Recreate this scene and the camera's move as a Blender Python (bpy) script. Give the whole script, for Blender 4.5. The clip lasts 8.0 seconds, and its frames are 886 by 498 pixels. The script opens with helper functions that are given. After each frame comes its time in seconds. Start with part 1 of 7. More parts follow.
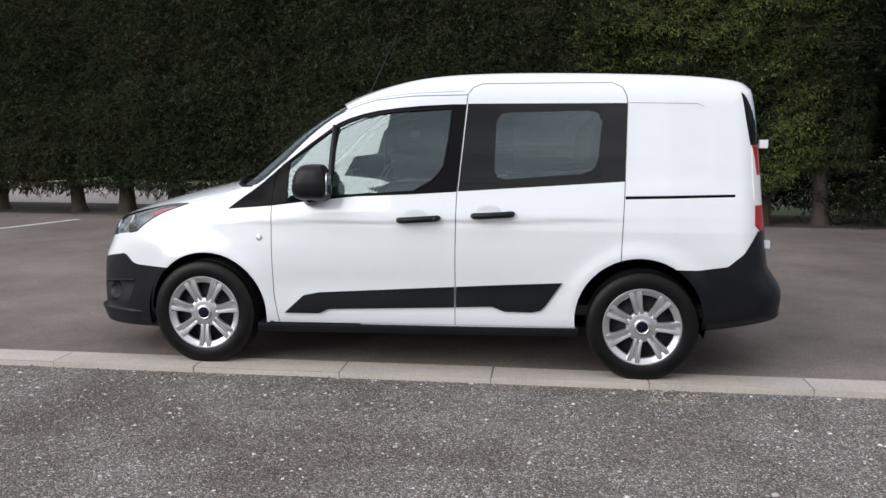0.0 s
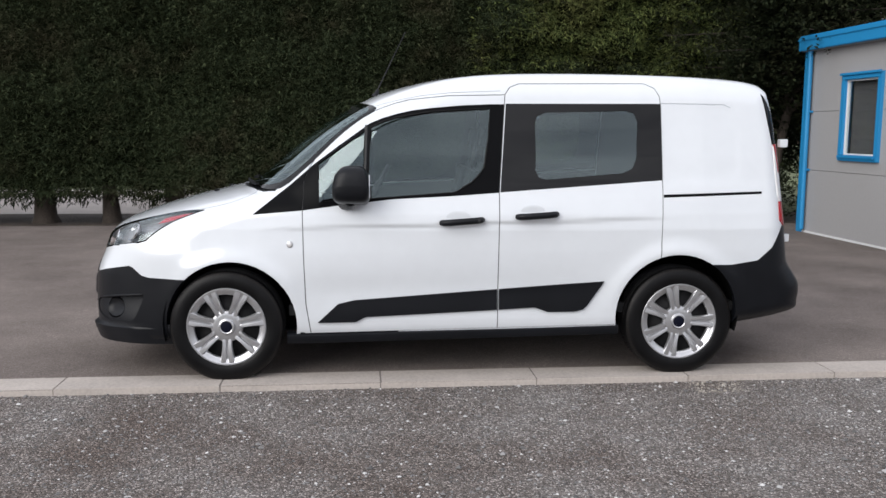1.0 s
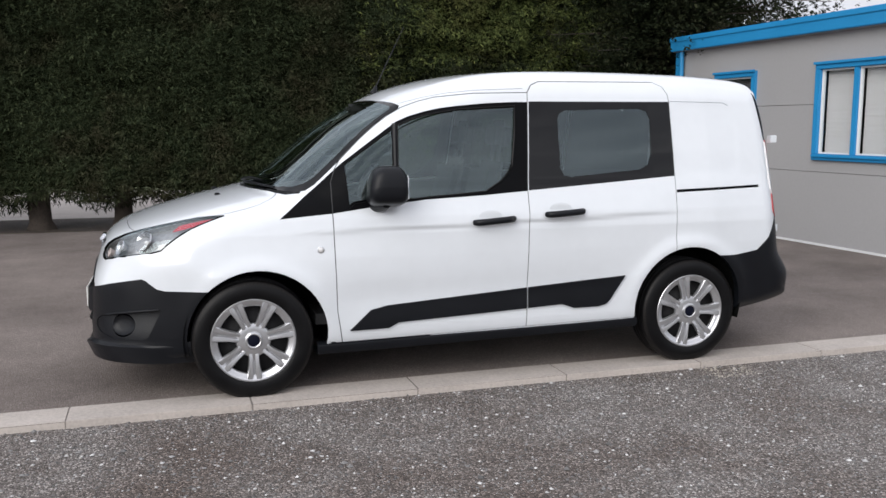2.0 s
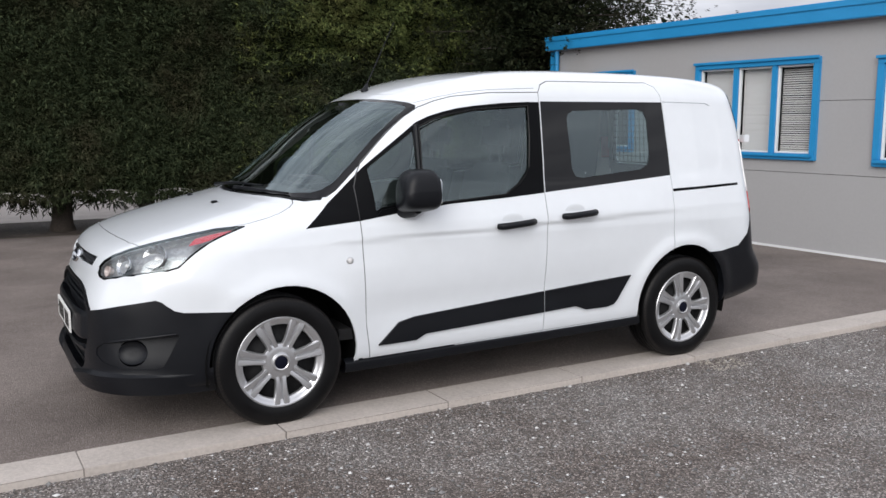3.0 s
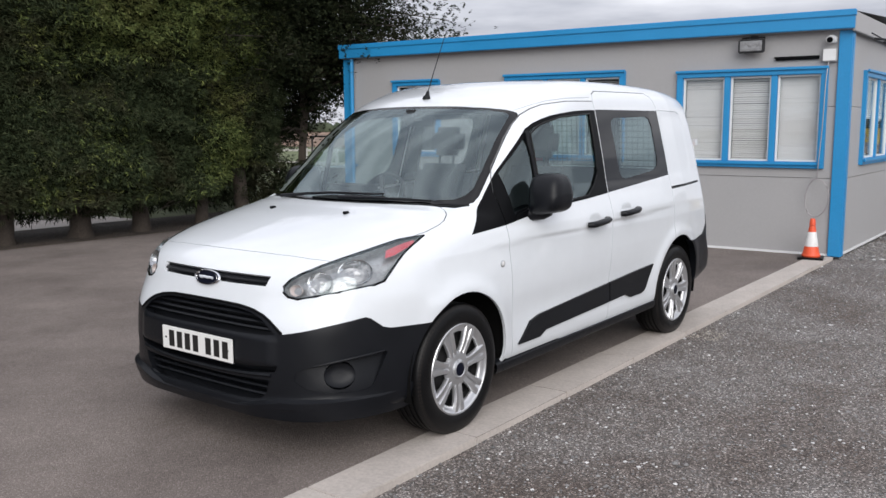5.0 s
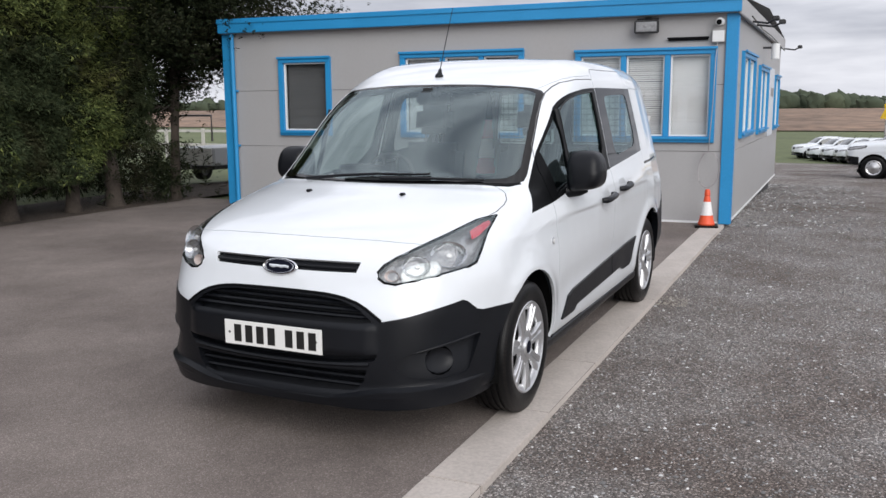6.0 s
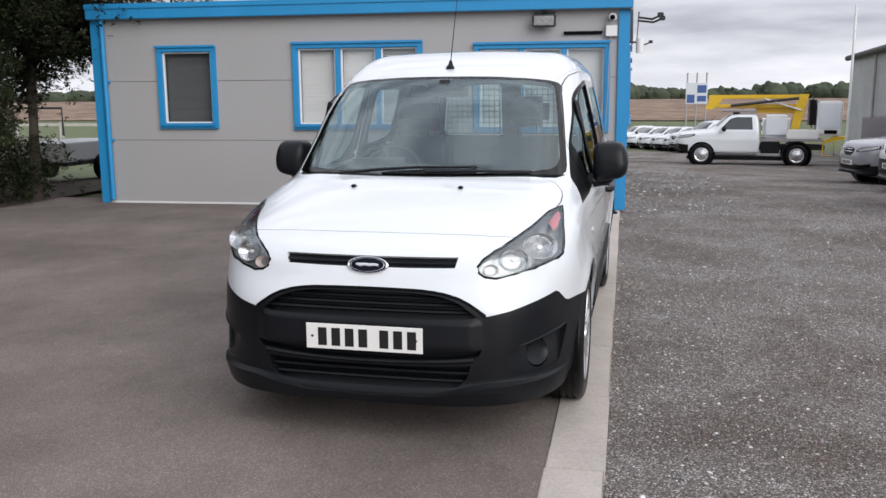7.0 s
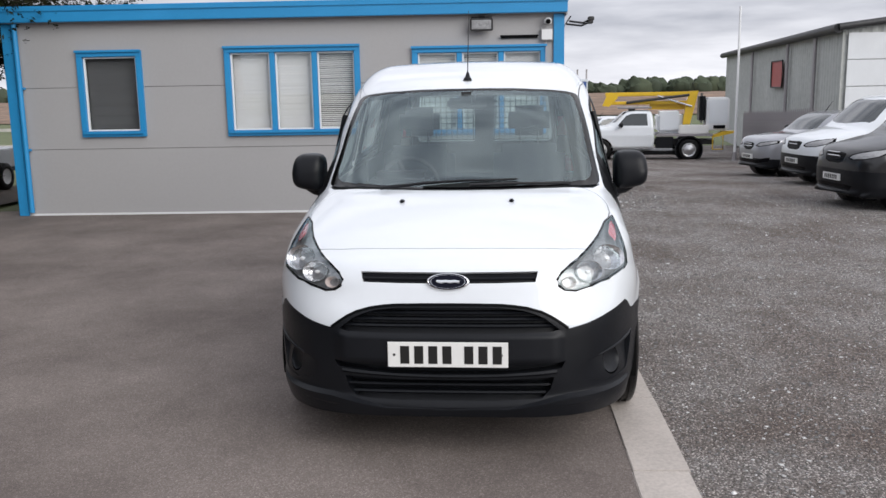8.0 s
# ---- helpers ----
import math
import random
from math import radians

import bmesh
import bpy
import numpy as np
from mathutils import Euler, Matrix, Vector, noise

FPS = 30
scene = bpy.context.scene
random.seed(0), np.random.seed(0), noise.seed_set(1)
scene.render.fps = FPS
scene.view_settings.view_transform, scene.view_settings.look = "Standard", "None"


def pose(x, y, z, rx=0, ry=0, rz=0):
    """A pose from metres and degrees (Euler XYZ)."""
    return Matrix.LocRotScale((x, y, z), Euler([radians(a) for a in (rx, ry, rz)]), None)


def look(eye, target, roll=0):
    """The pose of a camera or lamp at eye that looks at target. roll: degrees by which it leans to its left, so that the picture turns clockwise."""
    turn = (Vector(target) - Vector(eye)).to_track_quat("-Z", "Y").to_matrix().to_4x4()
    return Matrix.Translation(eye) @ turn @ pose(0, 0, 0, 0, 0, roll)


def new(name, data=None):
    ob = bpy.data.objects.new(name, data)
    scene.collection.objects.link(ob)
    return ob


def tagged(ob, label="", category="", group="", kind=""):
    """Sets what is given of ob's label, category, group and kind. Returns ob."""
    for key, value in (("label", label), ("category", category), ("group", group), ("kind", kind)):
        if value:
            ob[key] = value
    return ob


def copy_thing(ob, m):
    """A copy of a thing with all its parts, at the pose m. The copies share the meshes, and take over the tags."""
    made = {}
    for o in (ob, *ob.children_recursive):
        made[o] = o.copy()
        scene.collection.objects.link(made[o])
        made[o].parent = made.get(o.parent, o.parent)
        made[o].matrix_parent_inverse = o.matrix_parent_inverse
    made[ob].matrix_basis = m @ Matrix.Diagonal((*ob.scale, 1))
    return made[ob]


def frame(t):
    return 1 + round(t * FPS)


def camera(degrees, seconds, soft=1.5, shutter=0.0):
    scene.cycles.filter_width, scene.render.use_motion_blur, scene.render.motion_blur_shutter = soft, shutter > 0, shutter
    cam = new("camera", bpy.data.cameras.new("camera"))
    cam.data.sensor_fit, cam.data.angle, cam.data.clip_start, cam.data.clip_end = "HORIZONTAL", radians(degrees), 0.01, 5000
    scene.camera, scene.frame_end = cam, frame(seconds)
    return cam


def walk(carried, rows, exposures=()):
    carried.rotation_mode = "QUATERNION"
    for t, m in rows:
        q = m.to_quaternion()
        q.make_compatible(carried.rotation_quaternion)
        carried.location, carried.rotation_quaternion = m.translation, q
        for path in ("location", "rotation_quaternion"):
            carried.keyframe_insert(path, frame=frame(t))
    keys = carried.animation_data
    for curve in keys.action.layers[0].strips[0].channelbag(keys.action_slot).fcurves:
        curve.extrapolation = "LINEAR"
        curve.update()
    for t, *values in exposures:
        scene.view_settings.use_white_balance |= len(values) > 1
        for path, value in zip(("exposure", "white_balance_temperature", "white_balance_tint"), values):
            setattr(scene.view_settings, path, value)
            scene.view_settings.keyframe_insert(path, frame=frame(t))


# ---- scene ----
cam = camera(53.4, 8.0)
PATH = [
    (0, (2.241, -5.988, 1.476), (1.957, -4.028, 1.198), 0.2),
    (0.5, (1.572, -6.027, 1.489), (1.492, -4.048, 1.21), 0.2),
    (1, (0.912, -5.937, 1.453), (1.045, -3.96, 1.184), 0.2),
    (1.5, (0.269, -5.812, 1.453), (0.602, -3.858, 1.182), -0.0),
    (3, (-1.341, -4.955, 1.491), (-0.383, -3.223, 1.204), -0.0),
    (3.5, (-1.822, -4.547, 1.491), (-0.728, -2.899, 1.2), -0.2),
    (4, (-2.403, -4.222, 1.508), (-1.137, -2.702, 1.218), -0.2),
    (5.5, (-3.73, -2.873, 1.492), (-2.042, -1.84, 1.203), -0.3),
    (6, (-3.996, -2.314, 1.507), (-2.212, -1.47, 1.182), -0.4),
    (6.5, (-4.254, -1.723, 1.497), (-2.39, -1.079, 1.163), -0.3),
    (7, (-4.364, -1.156, 1.52), (-2.445, -0.712, 1.173), -0.4),
    (7.5, (-4.458, -0.676, 1.582), (-2.507, -0.416, 1.228), -0.6),
    (8, (-4.524, -0.309, 1.618), (-2.564, -0.136, 1.261), -1.0),
]
walk(cam, [(t, look(eye, target, roll)) for t, eye, target, roll in PATH])

# ---- world and light: an overcast day ----
world = bpy.data.worlds.new("overcast_sky")
scene.world = world
world.use_nodes = True
wn, wl = world.node_tree.nodes, world.node_tree.links
wn.clear()
w_out = wn.new("ShaderNodeOutputWorld")
w_bg = wn.new("ShaderNodeBackground")
w_sky = wn.new("ShaderNodeTexSky")
w_sky.sky_type, w_sky.sun_disc = 'NISHITA', False
w_sky.sun_elevation, w_sky.sun_rotation = radians(50), radians(150)
w_sky.air_density, w_sky.dust_density = 1.0, 3.0
w_tc = wn.new("ShaderNodeTexCoord")
w_map = wn.new("ShaderNodeMapping")
w_map.inputs["Scale"].default_value = (1.0, 1.0, 6.0)
w_noise = wn.new("ShaderNodeTexNoise")
w_noise.inputs["Scale"].default_value, w_noise.inputs["Detail"].default_value = 2.8, 7.0
w_noise.inputs["Roughness"].default_value = 0.52
w_ramp = wn.new("ShaderNodeValToRGB")
w_ramp.color_ramp.elements[0].position, w_ramp.color_ramp.elements[0].color = 0.36, (4.9, 5.1, 5.85, 1)
w_ramp.color_ramp.elements[1].position, w_ramp.color_ramp.elements[1].color = 0.64, (10.2, 10.3, 11.0, 1)
w_mix = wn.new("ShaderNodeMix")
w_mix.data_type = 'RGBA'
w_mix.inputs["Factor"].default_value = 0.93
wl.new(w_tc.outputs["Generated"], w_map.inputs["Vector"])
wl.new(w_map.outputs["Vector"], w_noise.inputs["Vector"])
wl.new(w_noise.outputs["Fac"], w_ramp.inputs["Fac"])
wl.new(w_sky.outputs["Color"], w_mix.inputs["A"])
wl.new(w_ramp.outputs["Color"], w_mix.inputs["B"])
# an overcast sky is brightest overhead
w_sep, w_lift, w_scale = wn.new("ShaderNodeSeparateXYZ"), wn.new("ShaderNodeMapRange"), wn.new("ShaderNodeMix")
w_lift.inputs["From Min"].default_value, w_lift.inputs["From Max"].default_value = 0.0, 1.0
w_lift.inputs["To Min"].default_value, w_lift.inputs["To Max"].default_value = 0.86, 1.26
w_scale.data_type, w_scale.blend_type = 'RGBA', 'MULTIPLY'
w_scale.inputs["Factor"].default_value = 1.0
wl.new(w_tc.outputs["Generated"], w_sep.inputs["Vector"])
wl.new(w_sep.outputs["Z"], w_lift.inputs["Value"])
wl.new(w_mix.outputs["Result"], w_scale.inputs["A"])
wl.new(w_lift.outputs["Result"], w_scale.inputs["B"])
wl.new(w_scale.outputs["Result"], w_bg.inputs["Color"])
w_bg.inputs["Strength"].default_value = 0.10
wl.new(w_bg.outputs["Background"], w_out.inputs["Surface"])

sun = new("sun", bpy.data.lights.new("sun", 'SUN'))
sun.data.energy, sun.data.angle, sun.data.color = 1.9, radians(46), (1.0, 0.97, 0.93)
sun.matrix_world = look((0, 0, 23), (31, 31, 0))
scene.view_settings.exposure = 0.25

# ---- materials ----
def material(name, color, rough=0.5, metal=0.0, vary=0.12, scale=3.0, grain=60.0, bump=0.0, bump_scale=80.0, coat=0.0, spec=0.5, random=0.0, rough_vary=0.0):
    """A procedural surface: base colour with broad stains and fine grain, roughness that follows the stains, fine relief."""
    m = bpy.data.materials.new(name)
    m.use_nodes = True
    n, k = m.node_tree.nodes, m.node_tree.links
    b = n["Principled BSDF"]
    b.inputs["Roughness"].default_value, b.inputs["Metallic"].default_value = rough, metal
    b.inputs["Coat Weight"].default_value, b.inputs["Coat Roughness"].default_value = coat, 0.03
    b.inputs["Specular IOR Level"].default_value = spec
    tc = n.new("ShaderNodeTexCoord")
    big, fine = n.new("ShaderNodeTexNoise"), n.new("ShaderNodeTexNoise")
    big.inputs["Scale"].default_value, big.inputs["Detail"].default_value = scale, 5
    fine.inputs["Scale"].default_value, fine.inputs["Detail"].default_value = grain, 3
    k.new(tc.outputs["Object"], big.inputs["Vector"])
    k.new(tc.outputs["Object"], fine.inputs["Vector"])
    add = n.new("ShaderNodeMath")
    add.operation = 'ADD'
    k.new(big.outputs["Fac"], add.inputs[0])
    k.new(fine.outputs["Fac"], add.inputs[1])
    ramp = n.new("ShaderNodeValToRGB")
    c = Vector(color[:3])
    ramp.color_ramp.elements[0].position, ramp.color_ramp.elements[1].position = 0.30, 0.70
    ramp.color_ramp.elements[0].color = (*(c * (1 - vary)), 1)
    ramp.color_ramp.elements[1].color = (*(c * (1 + vary)), 1)
    half = n.new("ShaderNodeMath")
    half.operation = 'MULTIPLY'
    half.inputs[1].default_value = 0.5
    k.new(add.outputs[0], half.inputs[0])
    k.new(half.outputs[0], ramp.inputs["Fac"])
    out = ramp.outputs["Color"]
    if random:
        info, hsv = n.new("ShaderNodeObjectInfo"), n.new("ShaderNodeHueSaturation")
        span = n.new("ShaderNodeMapRange")
        span.inputs["To Min"].default_value, span.inputs["To Max"].default_value = 1 - random, 1 + random
        k.new(info.outputs["Random"], span.inputs["Value"])
        k.new(span.outputs["Result"], hsv.inputs["Value"])
        k.new(out, hsv.inputs["Color"])
        out = hsv.outputs["Color"]
    k.new(out, b.inputs["Base Color"])
    if rough_vary:
        span = n.new("ShaderNodeMapRange")
        span.inputs["To Min"].default_value, span.inputs["To Max"].default_value = max(rough - rough_vary, 0), min(rough + rough_vary, 1)
        k.new(big.outputs["Fac"], span.inputs["Value"])
        k.new(span.outputs["Result"], b.inputs["Roughness"])
    if bump:
        rel, tex = n.new("ShaderNodeBump"), n.new("ShaderNodeTexNoise")
        tex.inputs["Scale"].default_value, tex.inputs["Detail"].default_value = bump_scale, 4
        k.new(tc.outputs["Object"], tex.inputs["Vector"])
        rel.inputs["Strength"].default_value, rel.inputs["Distance"].default_value = min(bump, 1.0), 0.01
        k.new(tex.outputs["Fac"], rel.inputs["Height"])
        k.new(rel.outputs["Normal"], b.inputs["Normal"])
    return m


def glass(name, tint, gloss):
    """A thin pane: see-through tint with a mirror-like gloss that grows towards grazing sight; gloss is its share seen square on."""
    m = bpy.data.materials.new(name)
    m.use_nodes = True
    n, k = m.node_tree.nodes, m.node_tree.links
    n.clear()
    out, mix = n.new("ShaderNodeOutputMaterial"), n.new("ShaderNodeMixShader")
    see, shine, facing = n.new("ShaderNodeBsdfTransparent"), n.new("ShaderNodeBsdfGlossy"), n.new("ShaderNodeLayerWeight")
    see.inputs["Color"].default_value = (*tint, 1)
    shine.inputs["Roughness"].default_value = 0.0
    shine.inputs["Color"].default_value = (0.82, 0.97, 1.0, 1)
    facing.inputs["Blend"].default_value = 0.5
    power, span = n.new("ShaderNodeMath"), n.new("ShaderNodeMapRange")
    power.operation = 'POWER'
    power.inputs[1].default_value = 2.6
    span.inputs["To Min"].default_value, span.inputs["To Max"].default_value = gloss, 0.48
    k.new(facing.outputs["Facing"], power.inputs[0])
    k.new(power.outputs[0], span.inputs["Value"])
    k.new(span.outputs["Result"], mix.inputs["Fac"])
    k.new(see.outputs["BSDF"], mix.inputs[1])
    k.new(shine.outputs["BSDF"], mix.inputs[2])
    k.new(mix.outputs["Shader"], out.inputs["Surface"])
    return m


M = {}
M["white_paint"] = material("white_paint", (0.712, 0.742, 0.775), 0.32, vary=0.02, scale=1.5, grain=14, coat=1.0, rough_vary=0.04)
M["black_plastic"] = material("black_plastic", (0.0060, 0.0068, 0.0090), 0.36, vary=0.25, scale=5, grain=240, bump=0.10, bump_scale=900, rough_vary=0.08, spec=0.24)
M["gloss_black"] = material("gloss_black", (0.005, 0.005, 0.006), 0.14, vary=0.1, spec=0.08)
M["satin_black"] = material("satin_black", (0.004, 0.0043, 0.005), 0.34, vary=0.15, grain=200, spec=0.06)
M["tread"] = material("tread", (0.040, 0.034, 0.031), 0.85, vary=0.35, spec=0.1)
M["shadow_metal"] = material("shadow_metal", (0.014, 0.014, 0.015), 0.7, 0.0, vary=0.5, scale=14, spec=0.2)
M["seam"] = material("seam", (0.11, 0.11, 0.115), 0.7, vary=0.2)
M["rubber"] = material("rubber", (0.0045, 0.0045, 0.005), 0.36, vary=0.4, scale=9, grain=160, bump=0.15, bump_scale=300, rough_vary=0.12, spec=0.2)
M["liner"] = material("liner", (0.006, 0.006, 0.006), 0.9, vary=0.4, scale=9, grain=100, spec=0.05)
M["silver"] = material("silver", (0.58, 0.585, 0.60), 0.32, 0.82, vary=0.06, scale=12, grain=200, rough_vary=0.06)
M["chrome"] = material("chrome", (0.75, 0.76, 0.78), 0.10, 1.0, vary=0.04)
M["dark_metal"] = material("dark_metal", (0.05, 0.05, 0.052), 0.55, 0.6, vary=0.3, scale=14, grain=90)
M["pillar_lining"] = material("pillar_lining", (0.30, 0.30, 0.29), 0.8, vary=0.06, grain=120, bump=0.1)
M["glass_border"] = material("glass_border", (0.003, 0.003, 0.0035), 0.03, vary=0.1, spec=0.38)
M["lining"] = material("lining", (0.10, 0.10, 0.10), 0.85, vary=0.08, grain=120, bump=0.1)
M["dark_cloth"] = material("dark_cloth", (0.025, 0.026, 0.030), 0.9, vary=0.25, scale=20, grain=200, bump=0.3, bump_scale=300)
M["dash"] = material("dash", (0.022, 0.022, 0.024), 0.65, vary=0.2, grain=200, bump=0.15, bump_scale=500)
M["lamp_red"] = material("lamp_red", (0.36, 0.006, 0.010), 0.22, vary=0.1, coat=0.15, spec=0.3)
M["lamp_red_soft"] = material("lamp_red_soft", (0.46, 0.030, 0.045), 0.15, vary=0.15, coat=0.8)
M["lamp_clear"] = material("lamp_clear", (0.75, 0.74, 0.74), 0.12, vary=0.06, coat=0.8)
M["lamp_amber"] = material("lamp_amber", (0.62, 0.53, 0.50), 0.2, vary=0.1, coat=0.6)
M["reflector"] = material("reflector", (0.62, 0.62, 0.63), 0.24, 1.0, vary=0.2, scale=20, grain=80, bump=0.5, bump_scale=40)
M["lamp_housing"] = material("lamp_housing", (0.34, 0.34, 0.345), 0.28, 0.6, vary=0.35, scale=16, grain=60, bump=0.8, bump_scale=26)
M["plate_white"] = material("plate_white", (0.78, 0.78, 0.76), 0.35, vary=0.03)
M["plate_black"] = material("plate_black", (0.012, 0.012, 0.012), 0.4, vary=0.05)
M["badge_blue"] = material("badge_blue", (0.005, 0.006, 0.014), 0.5, vary=0.1, spec=0.1)
M["windscreen"] = glass("windscreen", (0.80, 0.85, 0.83), 0.13)
M["side_glass"] = glass("side_glass", (0.52, 0.64, 0.63), 0.105)
M["privacy_glass"] = glass("privacy_glass", (0.58, 0.66, 0.67), 0.115)
M["lamp_lens"] = glass("lamp_lens", (0.93, 0.94, 0.95), 0.055)
M["cladding"] = material("cladding", (0.37, 0.366, 0.37), 0.5, vary=0.035, scale=0.8, grain=30, bump=0.02, rough_vary=0.08)
M["blue_trim"] = material("blue_trim", (0.022, 0.255, 0.54), 0.4, vary=0.07, scale=2, grain=40, rough_vary=0.1)
M["white_upvc"] = material("white_upvc", (0.74, 0.75, 0.76), 0.4, vary=0.03)
M["blind"] = material("blind", (0.80, 0.78, 0.76), 0.7, vary=0.05, scale=4)
M["dark_blind"] = material("dark_blind", (0.13, 0.13, 0.132), 0.7, vary=0.1)
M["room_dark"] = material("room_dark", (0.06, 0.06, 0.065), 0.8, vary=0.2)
M["window_glass"] = glass("window_glass", (0.90, 0.91, 0.92), 0.045)
M["roof_felt"] = material("roof_felt", (0.30, 0.30, 0.31), 0.7, vary=0.1)
M["kerb"] = material("kerb", (0.45, 0.405, 0.37), 0.85, vary=0.20, scale=2.5, grain=60, bump=0.25, bump_scale=120, random=0.03)
M["mortar"] = material("mortar", (0.20, 0.18, 0.165), 0.95, vary=0.25, scale=6, grain=60, bump=0.3)
M["bark"] = material("bark", (0.052, 0.041, 0.033), 0.9, vary=0.35, scale=6, grain=40, bump=0.9, bump_scale=25)
M["fence"] = material("fence", (0.50, 0.48, 0.45), 0.8, vary=0.15, scale=3, grain=30)
M["galvanised"] = material("galvanised", (0.36, 0.34, 0.35), 0.5, 0.5, vary=0.15)
M["warehouse"] = material("warehouse", (0.40, 0.415, 0.40), 0.6, vary=0.18, scale=0.5, grain=6)
M["warehouse_pale"] = material("warehouse_pale", (0.62, 0.64, 0.66), 0.55, vary=0.05)
M["yellow_paint"] = material("yellow_paint", (0.72, 0.46, 0.02), 0.4, vary=0.08, coat=0.4)
M["grey_paint"] = material("grey_paint", (0.29, 0.295, 0.32), 0.3, 0.4, vary=0.05, coat=1.0)
M["dark_paint"] = material("dark_paint", (0.014, 0.014, 0.016), 0.3, 0.2, vary=0.08, coat=0.5)
M["far_glass"] = material("far_glass", (0.035, 0.042, 0.046), 0.08, vary=0.1, coat=0.5)
M["cone_orange"] = material("cone_orange", (0.72, 0.09, 0.03), 0.5, vary=0.12, scale=8)
M["cone_white"] = material("cone_white", (0.70, 0.69, 0.68), 0.5, vary=0.08, scale=8)
M["grass"] = material("grass", (0.095, 0.115, 0.045), 0.9, vary=0.3, scale=0.2, grain=2.5)
M["soil"] = material("soil", (0.19, 0.125, 0.085), 0.95, vary=0.75, scale=0.09, grain=0.5)
M["sign_white"] = material("sign_white", (0.6, 0.63, 0.68), 0.5, vary=0.06)
M["sign_blue"] = material("sign_blue", (0.05, 0.10, 0.28), 0.5, vary=0.06)
M["sign_red"] = material("sign_red", (0.35, 0.05, 0.045), 0.5, vary=0.1)
M["line_paint"] = material("line_paint", (0.62, 0.62, 0.60), 0.8, vary=0.15, scale=4, grain=40)

# ---- tools for shapes ----
def part(name, bm, mat, parent=None, label="", smooth=True):
    """Links a bmesh as one mesh object under a thing or a part."""
    me = bpy.data.meshes.new(name)
    bm.normal_update()
    bm.to_mesh(me)
    bm.free()
    me.materials.append(M[mat])
    if smooth:
        me.polygons.foreach_set("use_smooth", [True] * len(me.polygons))
        me.set_sharp_from_angle(angle=radians(40))
    ob = new(name, me)
    ob.parent = parent
    if label:
        tagged(ob, label)
    return ob


def thing(name, label, category, group="", kind=""):
    return tagged(new(name), label, category, group, kind)


def box(x0, x1, y0, y1, z0, z1, bevel=0.0, bm=None):
    bm = bm or bmesh.new()
    r = bmesh.ops.create_cube(bm, size=1, matrix=Matrix.Translation(((x0 + x1) / 2, (y0 + y1) / 2, (z0 + z1) / 2)) @ Matrix.Diagonal((abs(x1 - x0), abs(y1 - y0), abs(z1 - z0), 1)))
    if bevel:
        edges = list({e for v in r["verts"] for e in v.link_edges})
        bmesh.ops.bevel(bm, geom=edges, offset=bevel, segments=2, affect='EDGES')
    return bm


def tube(points, radius, seg=8, bm=None, caps=True):
    """A round bar along points; radius may be a list."""
    bm = bm or bmesh.new()
    pts = [Vector(p) for p in points]
    rings = []
    for i, p in enumerate(pts):
        d = (pts[min(i + 1, len(pts) - 1)] - pts[max(i - 1, 0)]).normalized()
        a = d.cross(Vector((0, 0, 1)) if abs(d.z) < 0.9 else Vector((1, 0, 0))).normalized()
        b = d.cross(a)
        r = radius[i] if isinstance(radius, (list, tuple)) else radius
        rings.append([bm.verts.new(p + (a * math.cos(2 * math.pi * k / seg) + b * math.sin(2 * math.pi * k / seg)) * r) for k in range(seg)])
    for r0, r1 in zip(rings, rings[1:]):
        for k in range(seg):
            bm.faces.new((r0[k], r0[(k + 1) % seg], r1[(k + 1) % seg], r1[k]))
    if caps:
        bm.faces.new(rings[0][::-1])
        bm.faces.new(rings[-1])
    return bm


def lathe(profile, seg=48, bm=None, m=None):
    """Turns a profile of (radius, height) round z."""
    bm = bm or bmesh.new()
    rings = []
    for r, h in profile:
        rings.append([bm.verts.new((m or Matrix()) @ Vector((r * math.cos(2 * math.pi * k / seg), r * math.sin(2 * math.pi * k / seg), h))) for k in range(seg)])
    for r0, r1 in zip(rings, rings[1:]):
        for k in range(seg):
            bm.faces.new((r0[k], r0[(k + 1) % seg], r1[(k + 1) % seg], r1[k]))
    return bm


def prism(outline, depth, m=None, bevel=0.0, bm=None):
    """A plate with the given outline in x and y, from z = 0 to depth."""
    bm = bm or bmesh.new()
    mm = m or Matrix()
    low = [bm.verts.new(mm @ Vector((x, y, 0))) for x, y in outline]
    top = [bm.verts.new(mm @ Vector((x, y, depth))) for x, y in outline]
    n = len(outline)
    faces = [bm.faces.new(low[::-1]), bm.faces.new(top)]
    faces += [bm.faces.new((low[i], low[(i + 1) % n], top[(i + 1) % n], top[i])) for i in range(n)]
    bmesh.ops.recalc_face_normals(bm, faces=faces)
    if bevel:
        bmesh.ops.bevel(bm, geom=[e for e in bm.edges if all(v in set(top) for v in e.verts)], offset=bevel, segments=2, affect='EDGES')
    return bm


def sheet(rows, bm=None):
    """A grid of points as a surface."""
    bm = bm or bmesh.new()
    vs = [[bm.verts.new(p) for p in row] for row in rows]
    for a, b in zip(vs, vs[1:]):
        for i in range(len(a) - 1):
            bm.faces.new((a[i], a[i + 1], b[i + 1], b[i]))
    return bm


XZ = Matrix(((1, 0, 0, 0), (0, 0, -1, 0), (0, 1, 0, 0), (0, 0, 0, 1)))    # drawing plane x, z; depth towards -y
YZ = Matrix(((0, 0, -1, 0), (-1, 0, 0, 0), (0, 1, 0, 0), (0, 0, 0, 1)))   # drawing plane -y, z; depth towards -x

